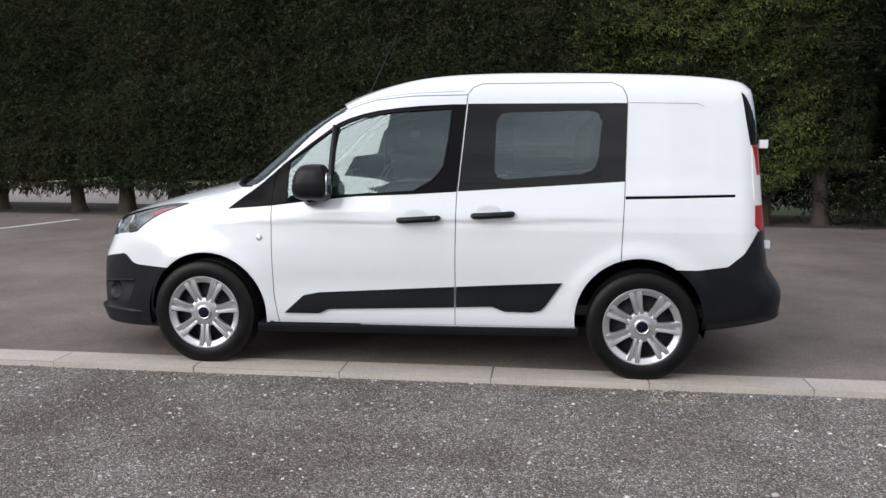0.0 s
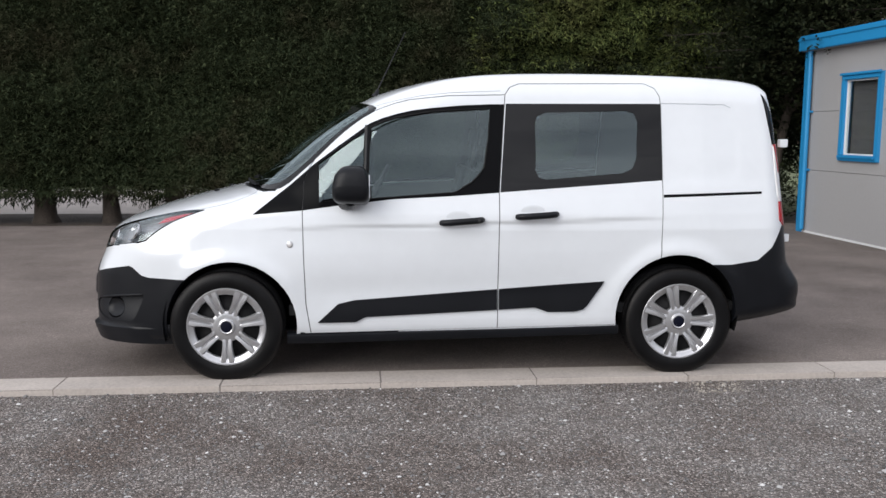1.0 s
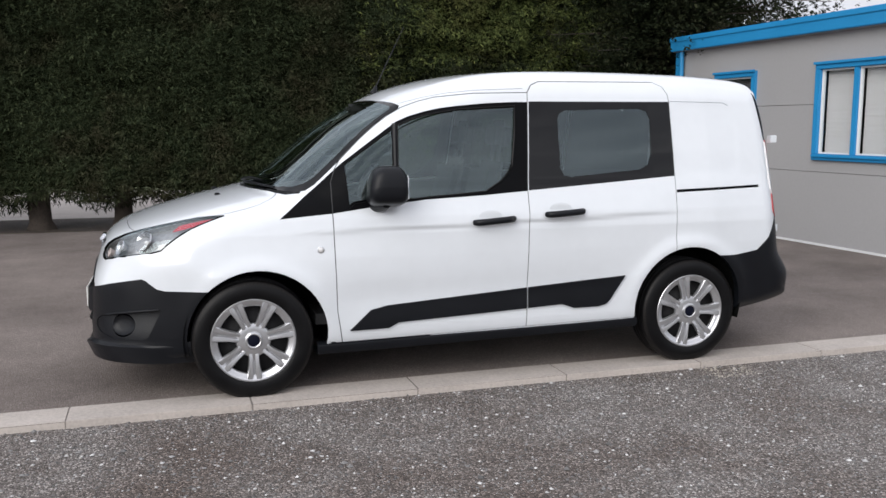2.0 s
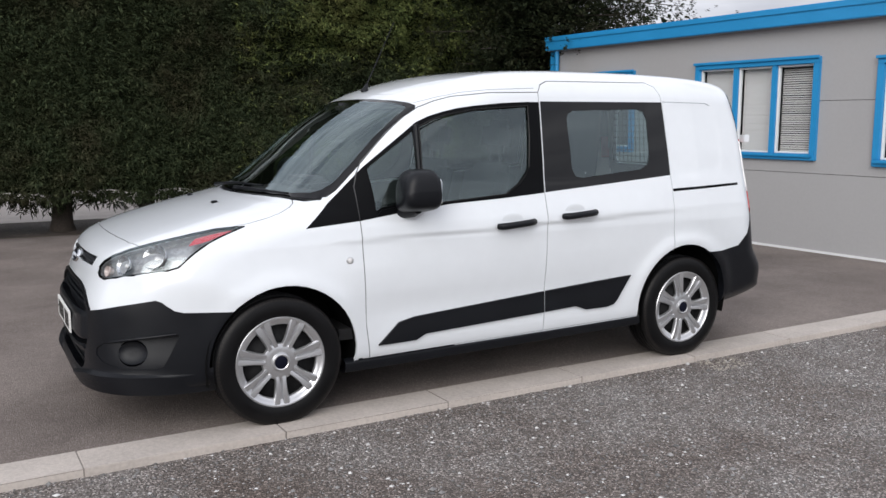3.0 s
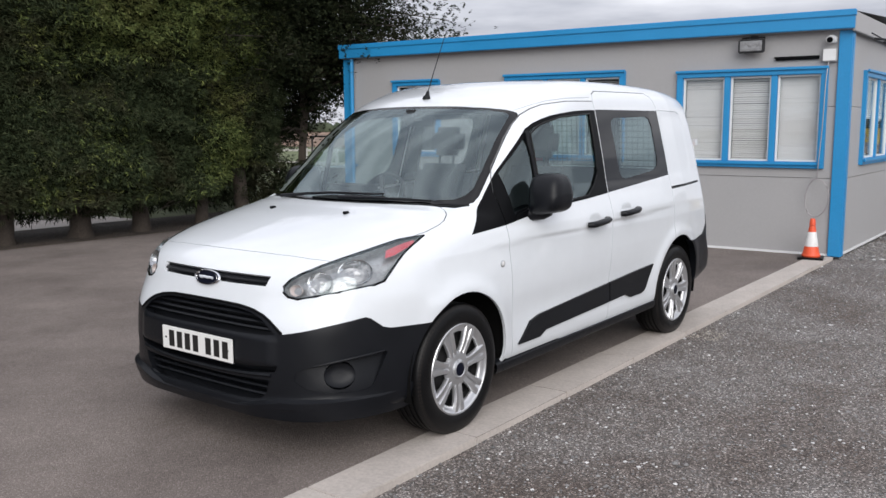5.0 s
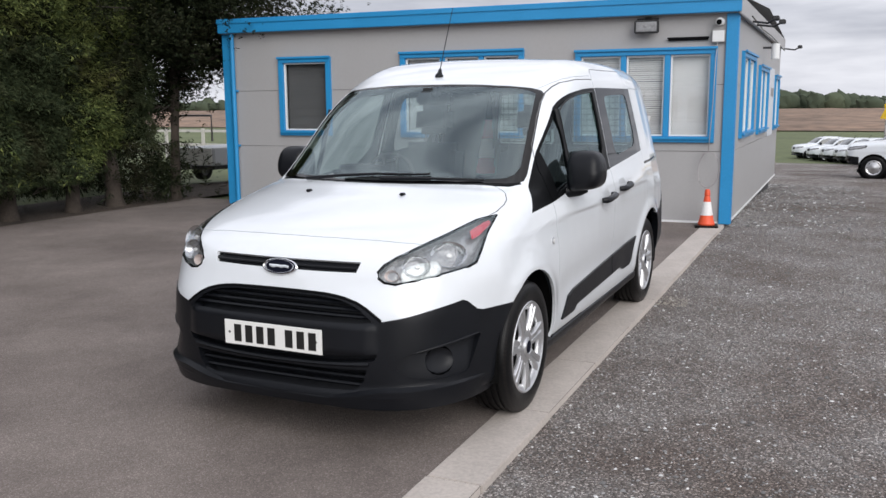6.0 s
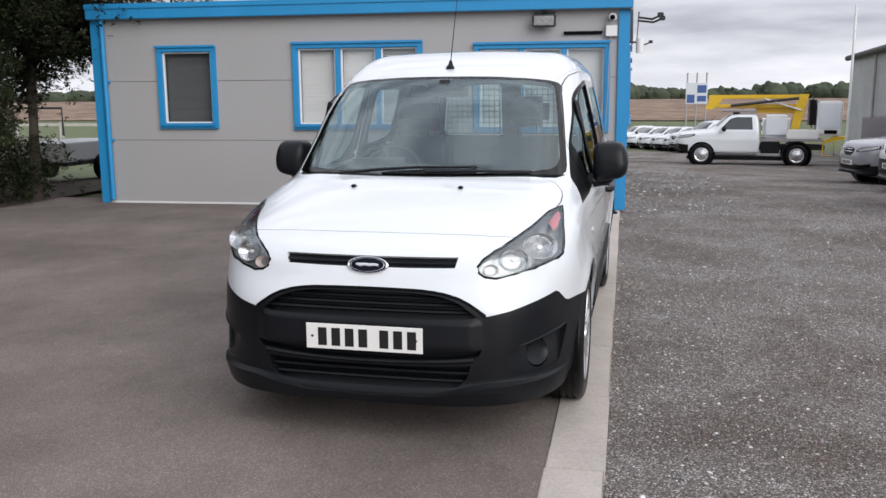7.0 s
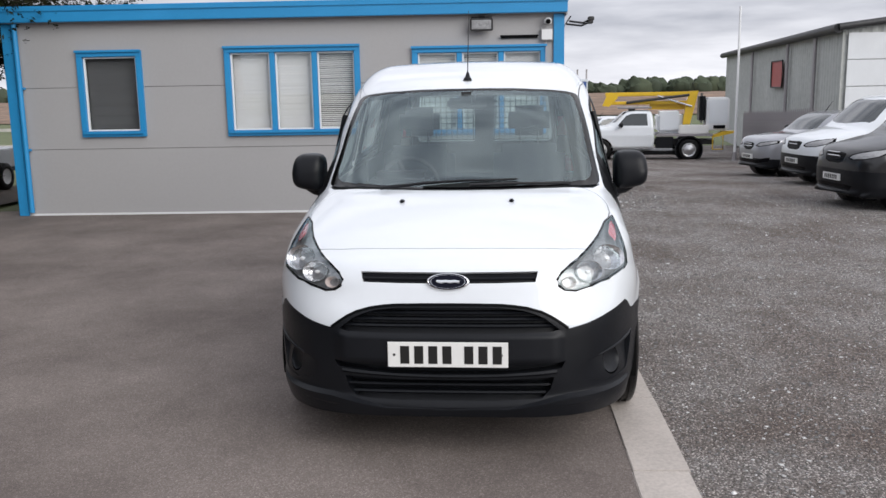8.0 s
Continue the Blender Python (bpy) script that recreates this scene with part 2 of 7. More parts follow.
# ---- the van's form: one smooth body from a side profile, a width and a bowed nose ----
NOSE_TO_TAIL = [(-0.55, 0.215), (-0.78, 0.205), (-0.845, 0.24), (-0.862, 0.31), (-0.865, 0.42), (-0.860, 0.52), (-0.850, 0.62),
                (-0.826, 0.72), (-0.795, 0.81), (-0.745, 0.87), (-0.66, 0.915), (-0.5, 0.972), (-0.25, 1.042), (-0.05, 1.09), (0.09, 1.135),
                (0.287, 1.299), (0.500, 1.468), (0.757, 1.621), (0.968, 1.705), (1.26, 1.771), (1.61, 1.801), (2.1, 1.808), (2.63, 1.799),
                (2.98, 1.783), (3.19, 1.759), (3.272, 1.722), (3.305, 1.65), (3.345, 1.3), (3.38, 1.0), (3.41, 0.74), (3.425, 0.655), (3.47, 0.585),
                (3.505, 0.52), (3.50, 0.43), (3.455, 0.36), (3.05, 0.29), (2.2, 0.235), (0.5, 0.225)]
WIDTH_AT = ([0.1, 0.25, 0.35, 0.5, 0.62, 0.75, 0.88, 0.96, 1.05, 1.12, 1.16, 1.3, 1.45, 1.6, 1.7, 1.9],
            [0.84, 0.872, 0.886, 0.892, 0.899, 0.905, 0.906, 0.896, 0.876, 0.858, 0.846, 0.815, 0.777, 0.738, 0.708, 0.64])
DRAW_LOW = ([-0.9, -0.6, -0.4, -0.2, 0.0, 2.6, 3.0, 3.3, 3.55], [0.10, 0.055, 0.028, 0.008, 0.0, 0.0, 0.012, 0.035, 0.06])
DRAW_HIGH = ([-0.9, -0.6, -0.3, -0.15, 0.15, 0.4, 0.8, 1.2, 2.4, 2.8, 3.2, 3.55],
             [0.24, 0.146, 0.080, 0.062, 0.050, 0.036, 0.018, 0.0, 0.0, 0.01, 0.05, 0.085])
HUB_F, HUB_R, HUB_Z = 0.0, 2.670, 0.318


def spline(points, per=6):
    """A closed Catmull-Rom curve through points."""
    p = np.array(points, float)
    a, b, c, d = np.roll(p, 1, 0), p, np.roll(p, -1, 0), np.roll(p, -2, 0)
    out = []
    for s in np.linspace(0, 1, per, endpoint=False):
        out.append(0.5 * (2 * b + (c - a) * s + (2 * a - 5 * b + 4 * c - d) * s ** 2 + (3 * b - a - 3 * c + d) * s ** 3))
    return np.stack(out, 1).reshape(-1, 2)


def polygon_distance(poly, p):
    """Signed distance (inside negative) of the points p to a polygon, both (n, 2)."""
    a, b = poly, np.roll(poly, -1, 0)
    best = np.full(len(p), 1e9)
    inside = np.zeros(len(p), bool)
    for (ax, ay), (bx, by) in zip(a, b):
        ex, ey = bx - ax, by - ay
        wx, wy = p[:, 0] - ax, p[:, 1] - ay
        h = np.clip((wx * ex + wy * ey) / max(ex * ex + ey * ey, 1e-12), 0, 1)
        best = np.minimum(best, (wx - ex * h) ** 2 + (wy - ey * h) ** 2)
        cross = (ay > p[:, 1]) != (by > p[:, 1])
        if ey != 0:
            inside ^= cross & (p[:, 0] < ax + (p[:, 1] - ay) * ex / ey)
    d = np.sqrt(best)
    return np.where(inside, -d, d)


def ease(v, lo, hi):
    s = np.clip((v - lo) / (hi - lo), 0, 1)
    return s * s * (3 - 2 * s)


GX, GZ, GSTEP = -1.3, -0.1, 0.0125
_nx, _nz = int(5.2 / GSTEP), int(2.3 / GSTEP)
_g = np.stack(np.meshgrid(GX + GSTEP * np.arange(_nx), GZ + GSTEP * np.arange(_nz), indexing="ij"), -1).reshape(-1, 2)
PROFILE_FIELD = polygon_distance(spline(NOSE_TO_TAIL, 5), _g).reshape(_nx, _nz)


def side_field(x, z):
    i, j = np.clip((x - GX) / GSTEP, 0, _nx - 1.01), np.clip((z - GZ) / GSTEP, 0, _nz - 1.01)
    i0, j0 = i.astype(int), j.astype(int)
    fi, fj = i - i0, j - j0
    f = PROFILE_FIELD
    return (f[i0, j0] * (1 - fi) + f[i0 + 1, j0] * fi) * (1 - fj) + (f[i0, j0 + 1] * (1 - fi) + f[i0 + 1, j0 + 1] * fi) * fj


def half_width(x, z):
    s = ease(z, 0.6, 1.0)
    w = np.interp(z, *WIDTH_AT) - np.interp(x, *DRAW_LOW) * (1 - s) - np.interp(x, *DRAW_HIGH) * s
    line = 0.868 + 0.024 * x
    w = w + 0.010 * ease(z, line, line + 0.022) * (1 - ease(z, line + 0.03, line + 0.20)) * ease(x, 0.1, 0.6) * (1 - ease(x, 2.1, 2.7))
    w = w - 0.010 * np.exp(-((z - 0.50 - 0.02 * x) / 0.10) ** 2) * ease(x, 0.35, 0.7) * (1 - ease(x, 1.9, 2.3))
    corner = np.hypot(np.maximum(np.abs(x - 2.80) - 0.14, 0), np.maximum(np.abs(z - 1.38) - 0.13, 0))
    w = w - 0.003 * (1 - ease(corner, 0.05, 0.12))
    for hx, hz in ((0.03, 0.32), (2.645, 0.355)):
        r = np.sqrt((x - hx) ** 2 + (z - hz) ** 2)
        w = w + 0.016 * np.exp(-((r - 0.385) / 0.055) ** 2) * ease(z, 0.25, 0.6)
    return w


def body_field(x, y, z):
    """Below zero inside the van's body."""
    ay = np.abs(y)
    blunt = 1 - ease(z, 0.60, 0.76)
    bow = ((0.15 - 0.10 * blunt + 0.065 * ease(z, 1.08, 1.30)) * ay ** 2 + (0.74 + 0.31 * blunt) * ay ** 6) * (1 - ease(x, 0.9, 1.7)) - (0.04 * ay ** 2 + 0.20 * ay ** 6) * ease(x, 2.5, 3.3)
    a = side_field(x - bow, z + 0.055 * ay ** 2 * ease(z, 0.85, 1.1))
    front = 1 - ease(x, -0.5, -0.2)
    # the nose's modelling: a proud panel round the plate, a hollow under it and a lip along the bottom
    a = a - front * (1 - ease(ay, 0.455, 0.515)) * 0.016 * ease(z, 0.435, 0.462) * (1 - ease(z, 0.560, 0.590))
    a = a - front * (1 - ease(ay, 0.70, 0.90)) * 0.030 * np.exp(-((z - 0.245 - 0.07 * ay ** 2) / 0.027) ** 2)
    b = (ay - half_width(x, z)) * 0.95
    k = 0.10 + 0.05 * ease(z, 1.45, 1.7)
    h = np.maximum(k - np.abs(a - b), 0) / k
    return np.maximum(a, b) + h * h * k * 0.25


def spine(p):
    """The point inside the body from which p is looked at."""
    q = p.copy()
    q[:, 0] = np.clip(p[:, 0], 0.15, 2.9)
    q[:, 1] = np.clip(p[:, 1], -0.3, 0.3)
    q[:, 2] = np.clip(p[:, 2], 0.55, np.interp(q[:, 0], [0.15, 1.0, 2.9], [0.75, 1.25, 1.35]))
    return q


def on_body(p):
    """Draws points round the body on to its surface."""
    q = spine(p)
    lo, hi = np.zeros(len(p)), np.full(len(p), 1.0)
    for _ in range(26):
        m = (lo + hi) / 2
        w = q + (p - q) * m[:, None]
        inside = body_field(w[:, 0], w[:, 1], w[:, 2]) < 0
        lo, hi = np.where(inside, m, lo), np.where(inside, hi, m)
    return q + (p - q) * lo[:, None]


def arc(cx, cz, r, a0, a1, n):
    return [(cx + r * math.cos(radians(a0 + (a1 - a0) * i / n)), cz + r * math.sin(radians(a0 + (a1 - a0) * i / n))) for i in range(n + 1)]


def grown(poly, by):
    """A polygon moved outwards (or inwards) by a distance."""
    p = np.array(poly, float)
    area = np.sum(p[:, 0] * np.roll(p[:, 1], -1) - np.roll(p[:, 0], -1) * p[:, 1])
    e = np.roll(p, -1, 0) - p
    n = np.stack([e[:, 1], -e[:, 0]], 1) / np.maximum(np.linalg.norm(e, axis=1), 1e-9)[:, None] * np.sign(area)
    m = n + np.roll(n, 1, 0)
    m = m / np.maximum((m * m).sum(1), 0.5)[:, None] * 2
    return [tuple(q) for q in p + m * by]


# outlines: "side" in x and z, "top" in x and distance from the middle, "nose" in degrees round an upright axis behind the nose and z, "rear" in distance from the middle and z
ARCH_FRONT = [(0.40, -0.1)] + arc(0.03, 0.325, 0.375, -12, 192, 26) + [(-0.35, -0.1)]
ARCH_REAR = [(3.01, -0.1)] + arc(2.645, 0.36, 0.367, -12, 192, 26) + [(2.28, -0.1)]
DOOR_FRONT = [(0.484, 0.270), (0.458, 0.45), (0.449, 0.75), (0.444, 0.98), (0.447, 1.157), (0.475, 1.225), (0.515, 1.287), (0.674, 1.437), (0.77, 1.508),
              (0.872, 1.566), (0.97, 1.602), (1.065, 1.626), (1.292, 1.649), (1.624, 1.656), (1.58, 1.09), (1.575, 0.7), (1.575, 0.292)]
DOOR_SLIDING = [(1.575, 0.292), (1.575, 0.7), (1.58, 1.09), (1.624, 1.656), (1.655, 1.70), (1.71, 1.722), (2.465, 1.728), (2.525, 1.70), (2.550, 1.65), (2.555, 1.60),
                (2.548, 1.10), (2.535, 0.70), (2.530, 0.5), (2.36, 0.305)]
BLACK_FRONT = [(0.159, 0.964), (0.442, 0.989), (0.654, 1.018), (0.97, 1.054), (1.319, 1.072), (1.577, 1.090), (1.621, 1.60), (1.537, 1.60), (1.36, 1.592),
               (1.187, 1.576), (1.08, 1.562), (0.993, 1.543), (0.905, 1.517), (0.832, 1.486), (0.669, 1.37), (0.508, 1.251), (0.364, 1.127)]
GLASS_QUARTER = [(0.53, 1.252), (0.80, 1.44), (0.785, 1.06), (0.539, 1.035)]
GLASS_FRONT = [(0.832, 1.462), (0.91, 1.497), (0.991, 1.522), (1.186, 1.556), (1.535, 1.577), (1.52, 1.40), (1.493, 1.238), (1.465, 1.195), (1.42, 1.15), (1.32, 1.092), (0.815, 1.055)]
BLACK_REAR = [(1.586, 1.092), (2.546, 1.160), (2.556, 1.608), (1.628, 1.604)]
GLASS_REAR = [(1.80, 1.50), (1.815, 1.535), (1.86, 1.553), (2.34, 1.565), (2.39, 1.55), (2.41, 1.50), (2.395, 1.29), (2.37, 1.23), (2.31, 1.202), (1.86, 1.165), (1.815, 1.175), (1.795, 1.215)]
RUB_FRONT = [(0.525, 0.339), (0.644, 0.448), (0.74, 0.469), (1.569, 0.527), (1.569, 0.405), (0.802, 0.37), (0.744, 0.342)]
RUB_REAR = [(1.581, 0.528), (2.202, 0.57), (2.106, 0.426), (2.08, 0.402), (2.03, 0.390), (1.87, 0.389), (1.794, 0.417), (1.581, 0.406)]
SLIDE_RAIL = [(2.552, 1.060), (3.165, 1.078), (3.165, 1.094), (2.552, 1.078)]
ROOF_DITCH = [(0.868, 1.592), (1.0, 1.626), (1.13, 1.651), (1.3, 1.668), (1.60, 1.681), (1.60, 1.677), (1.3, 1.664), (1.13, 1.647), (1.0, 1.622), (0.868, 1.588)]
SIDE_GROOVE = [(2.56, 1.612), (2.95, 1.607), (2.99, 1.588), (2.978, 1.586), (2.945, 1.600), (2.56, 1.605)]
BUMPER_REAR = [(2.75, 0.668), (2.97, 0.663), (3.133, 0.686), (3.222, 0.761), (3.30, 0.885), (3.75, 0.885), (3.75, 0.05), (2.75, 0.05)]
TAIL_BLACK = [(3.195, 1.695), (3.6, 1.695), (3.6, 1.37), (3.25, 1.37), (3.226, 1.5), (3.212, 1.6)]
TAIL_TOP = [(3.258, 1.37), (3.6, 1.37), (3.6, 1.20), (3.284, 1.20), (3.270, 1.30)]
TAIL_MID = [(3.256, 1.36), (3.270, 1.30), (3.284, 1.20), (3.6, 1.20), (3.6, 1.03), (3.290, 1.03), (3.272, 1.06), (3.262, 1.20)]
TAIL_LOW = [(3.280, 1.03), (3.6, 1.03), (3.6, 0.885), (3.315, 0.885), (3.28, 0.92)]
SILL = [(0.2, 0.263), (0.484, 0.263), (1.571, 0.284), (2.3, 0.30), (2.45, 0.30), (2.45, 0.05), (0.2, 0.05)]
HEADLAMP = [(46.6, 0.986), (43.5, 0.983), (40.0, 0.976), (36.0, 0.957), (32.4, 0.936), (28.8, 0.913), (25.4, 0.886), (22.3, 0.855), (20.2, 0.825), (19.1, 0.795), (19.3, 0.770),
            (20.3, 0.752), (22.2, 0.745), (25.5, 0.760), (29.5, 0.777), (35.5, 0.800), (37.3, 0.813), (38.6, 0.855), (40.0, 0.895), (42.0, 0.935), (44.5, 0.965)]
BUMPER_FRONT = [(-6, 0.700), (5.0, 0.700), (9.5, 0.697), (13.5, 0.684), (15.8, 0.667), (17.5, 0.645), (20.2, 0.595), (24.0, 0.613), (27.6, 0.634), (34.0, 0.664), (34.9, 0.655),
                (37.0, 0.612), (38.5, 0.602), (46, 0.596), (54, 0.596), (62, 0.596), (62, 0.02), (46, 0.02), (30, 0.02), (15, 0.02), (-6, 0.02)]
GRILLE_MAIN = [(-6, 0.688), (5.0, 0.688), (9.3, 0.685), (12.8, 0.674), (14.8, 0.658), (16.3, 0.640), (18.6, 0.592), (17.0, 0.583), (10, 0.578), (-6, 0.578)]
GRILLE_SLIT = [(-6, 0.432), (6, 0.432), (13, 0.438), (19.4, 0.455), (18.8, 0.424), (12, 0.404), (6, 0.399), (-6, 0.398)]
GRILLE_LOW = [(-6, 0.374), (8, 0.374), (17.6, 0.384), (17.0, 0.33), (15.6, 0.288), (8, 0.279), (-6, 0.279)]
FOG_POCKET = [(22.6, 0.425), (24.4, 0.452), (28.0, 0.472), (31.7, 0.487), (34.7, 0.496), (37.3, 0.503), (37.7, 0.495), (36.9, 0.45), (36.0, 0.40), (35.0, 0.35), (34.0, 0.338), (28.0, 0.335), (24.0, 0.36), (22.4, 0.39)]
FOG_HOLE = [(29.8 + 2.6 * math.cos(radians(q)), 0.411 + 0.063 * math.sin(radians(q))) for q in range(0, 360, 18)]
GRILLE_SLOT = [(-6, 0.833), (8, 0.833), (16.0, 0.833), (15.3, 0.790), (8, 0.788), (-6, 0.788)]
BONNET = [(-0.657, -0.06), (-0.657, 0.1), (-0.647, 0.3), (-0.625, 0.5), (-0.597, 0.605), (-0.52, 0.66), (-0.44, 0.698), (-0.25, 0.735), (-0.1, 0.757), (0.0, 0.756), (0.06, 0.745),
          (0.12, 0.715), (0.15, 0.68), (0.163, 0.64), (0.10, 0.5), (0.052, 0.35), (0.02, 0.2), (0.005, 0.05), (0.005, -0.06)]
SCREEN = [(0.033, -0.06), (0.033, 0.05), (0.045, 0.2), (0.07, 0.33), (0.11, 0.47), (0.165, 0.6), (0.22, 0.68), (0.265, 0.722), (0.31, 0.744), (0.36, 0.745), (0.62, 0.702), (0.86, 0.660),
          (0.872, 0.645), (0.86, 0.62), (0.825, 0.53), (0.79, 0.40), (0.765, 0.2), (0.755, 0.05), (0.755, -0.06)]
SCREEN_CLEAR = [(0.050, -0.06), (0.050, 0.05), (0.062, 0.2), (0.088, 0.33), (0.128, 0.46), (0.182, 0.58), (0.242, 0.660), (0.30, 0.695), (0.36, 0.706), (0.62, 0.664), (0.815, 0.628),
                (0.825, 0.61), (0.795, 0.50), (0.762, 0.38), (0.74, 0.2), (0.73, 0.05), (0.73, -0.06)]
COWL = [(0.0, -0.06), (0.0, 0.05), (0.015, 0.2), (0.047, 0.35), (0.095, 0.5), (0.16, 0.64), (0.205, 0.70), (0.28, 0.742), (0.33, 0.70), (0.3, -0.06)]
GLASS_BACK = [(0.08, 1.19), (0.085, 1.58), (0.11, 1.61), (0.53, 1.585), (0.56, 1.56), (0.60, 1.22), (0.585, 1.18), (0.56, 1.165), (0.10, 1.165)]

GAP = 0.0026
# name, way of looking, outline; earlier ones lie over later ones
REGIONS = [("arch", "side", ARCH_FRONT), ("arch", "side", ARCH_REAR),
           ("glass_quarter", "side", GLASS_QUARTER), ("glass_front", "side", GLASS_FRONT), ("glass_rear", "side", GLASS_REAR),
           ("gap", "sidegap", DOOR_FRONT), ("gap", "sidegap", DOOR_SLIDING),
           ("black_front", "side", BLACK_FRONT), ("black_rear", "side", BLACK_REAR),
           ("rub_front", "side", RUB_FRONT), ("rub_rear", "side", RUB_REAR), ("rail", "side", SLIDE_RAIL), ("ditch", "side", ROOF_DITCH), ("ditch", "side", SIDE_GROOVE),
           ("headlamp", "nose", HEADLAMP), ("grille_main", "nose", GRILLE_MAIN), ("grille_slit", "nose", GRILLE_SLIT), ("grille_low", "nose", GRILLE_LOW),
           ("grille_slot", "nose", GRILLE_SLOT), ("fog_hole", "nose", FOG_HOLE), ("fog_pocket", "nose", FOG_POCKET), ("bumper_front", "nose", BUMPER_FRONT),
           ("bumper_rear", "side", BUMPER_REAR), ("tail_black", "side", TAIL_BLACK), ("tail_top", "side", TAIL_TOP), ("tail_mid", "side", TAIL_MID), ("tail_low", "side", TAIL_LOW),
           ("sill", "side", SILL), ("screen_clear", "top", SCREEN_CLEAR), ("screen_edge", "top", SCREEN), ("gap", "topgap", BONNET), ("bonnet", "top", BONNET), ("cowl", "top", COWL),
           ("glass_back", "rear", GLASS_BACK), ("door_front", "side", DOOR_FRONT), ("door_sliding", "side", DOOR_SLIDING)]
NOSE_AXIS = 0.6


def coords(kind, p):
    a = np.abs(p[:, 1])
    if kind.startswith("side"):
        return np.stack([p[:, 0], p[:, 2]], 1)
    if kind.startswith("top"):
        return np.stack([p[:, 0], -p[:, 1]], 1)
    if kind == "rear":
        return np.stack([a, p[:, 2]], 1)
    return np.stack([np.degrees(np.arctan2(-p[:, 1], NOSE_AXIS - p[:, 0])), p[:, 2]], 1)


def domain(kind, name, p, n):
    """Which points a way of looking may cut or name."""
    a = np.abs(p[:, 1])
    if kind.startswith("side"):
        if name in ("arch", "bumper_rear"):
            return a > (0.56 if name == "arch" else -1)
        if name.startswith("tail"):
            return a > 0.64
        return (a > 0.5) & (np.abs(n[:, 1]) > 0.25)
    if kind.startswith("top"):
        return (p[:, 2] > 0.84) & (n[:, 2] > 0.2) & (p[:, 0] < 1.1)
    if kind == "rear":
        return (p[:, 0] > 3.1) & (n[:, 0] > 0.5)
    return (p[:, 0] < 0.1) & (n[:, 0] < 0.6)


def body_normals(p):
    e = 0.006
    x, y, z = p[:, 0], np.minimum(p[:, 1], -0.001), p[:, 2]
    g = np.stack([body_field(x + e, y, z) - body_field(x - e, y, z), body_field(x, y + e, z) - body_field(x, y - e, z), body_field(x, y, z + e) - body_field(x, y, z - e)], 1)
    g[np.abs(p[:, 1]) < 1e-4, 1] = 0
    return g / np.maximum(np.linalg.norm(g, axis=1), 1e-9)[:, None]


def nose_points(thetas, zs):
    """Points of the body's surface at angles round the nose's axis and heights."""
    q, z = np.radians(np.array(thetas, float)), np.array(zs, float)
    lo, hi = np.full(len(q), 0.2), np.full(len(q), 2.4)
    for _ in range(24):
        m = (lo + hi) / 2
        ins = body_field(NOSE_AXIS - np.cos(q) * m, -np.sin(q) * m, z) < 0
        lo, hi = np.where(ins, m, lo), np.where(ins, hi, m)
    return np.stack([NOSE_AXIS - np.cos(q) * lo, -np.sin(q) * lo, z], 1)


def nose_point(theta, z):
    return Vector(nose_points([theta], [z])[0])


def half_skin(draw=None, frame_box=(-1.05, 3.7, -1.06, 0.04, 2.02), steps=(200, 36, 108)):
    """The near half of the body's skin as a bmesh, from a box of points drawn on to the form."""
    nx, ny, nz = steps
    bx0, bx1, by, bz0, bz1 = frame_box
    X, Y, Z = np.linspace(bx0, bx1, nx + 1), np.linspace(by, 0, ny + 1), np.linspace(bz0, bz1, nz + 1)
    verts, faces, index = [], [], {}

    def grid(us, vs, put):
        ids = [[index.setdefault(tuple(np.round(put(u, v), 5)), len(index)) for v in vs] for u in us]
        for i in range(len(us) - 1):
            for j in range(len(vs) - 1):
                faces.append((ids[i][j], ids[i + 1][j], ids[i + 1][j + 1], ids[i][j + 1]))
    grid(X, Z, lambda u, v: (u, by, v))
    grid(X, Y, lambda u, v: (u, v, bz1))
    grid(X, Y[::-1], lambda u, v: (u, v, bz0))
    grid(Y[::-1], Z, lambda u, v: (bx0, u, v))
    grid(Y, Z, lambda u, v: (bx1, u, v))
    p = (draw or on_body)(np.array(list(index.keys())))
    me = bpy.data.meshes.new("skin")
    me.from_pydata(p.tolist(), [], faces)
    bm = bmesh.new()
    bm.from_mesh(me)
    bpy.data.meshes.remove(me)
    return bm


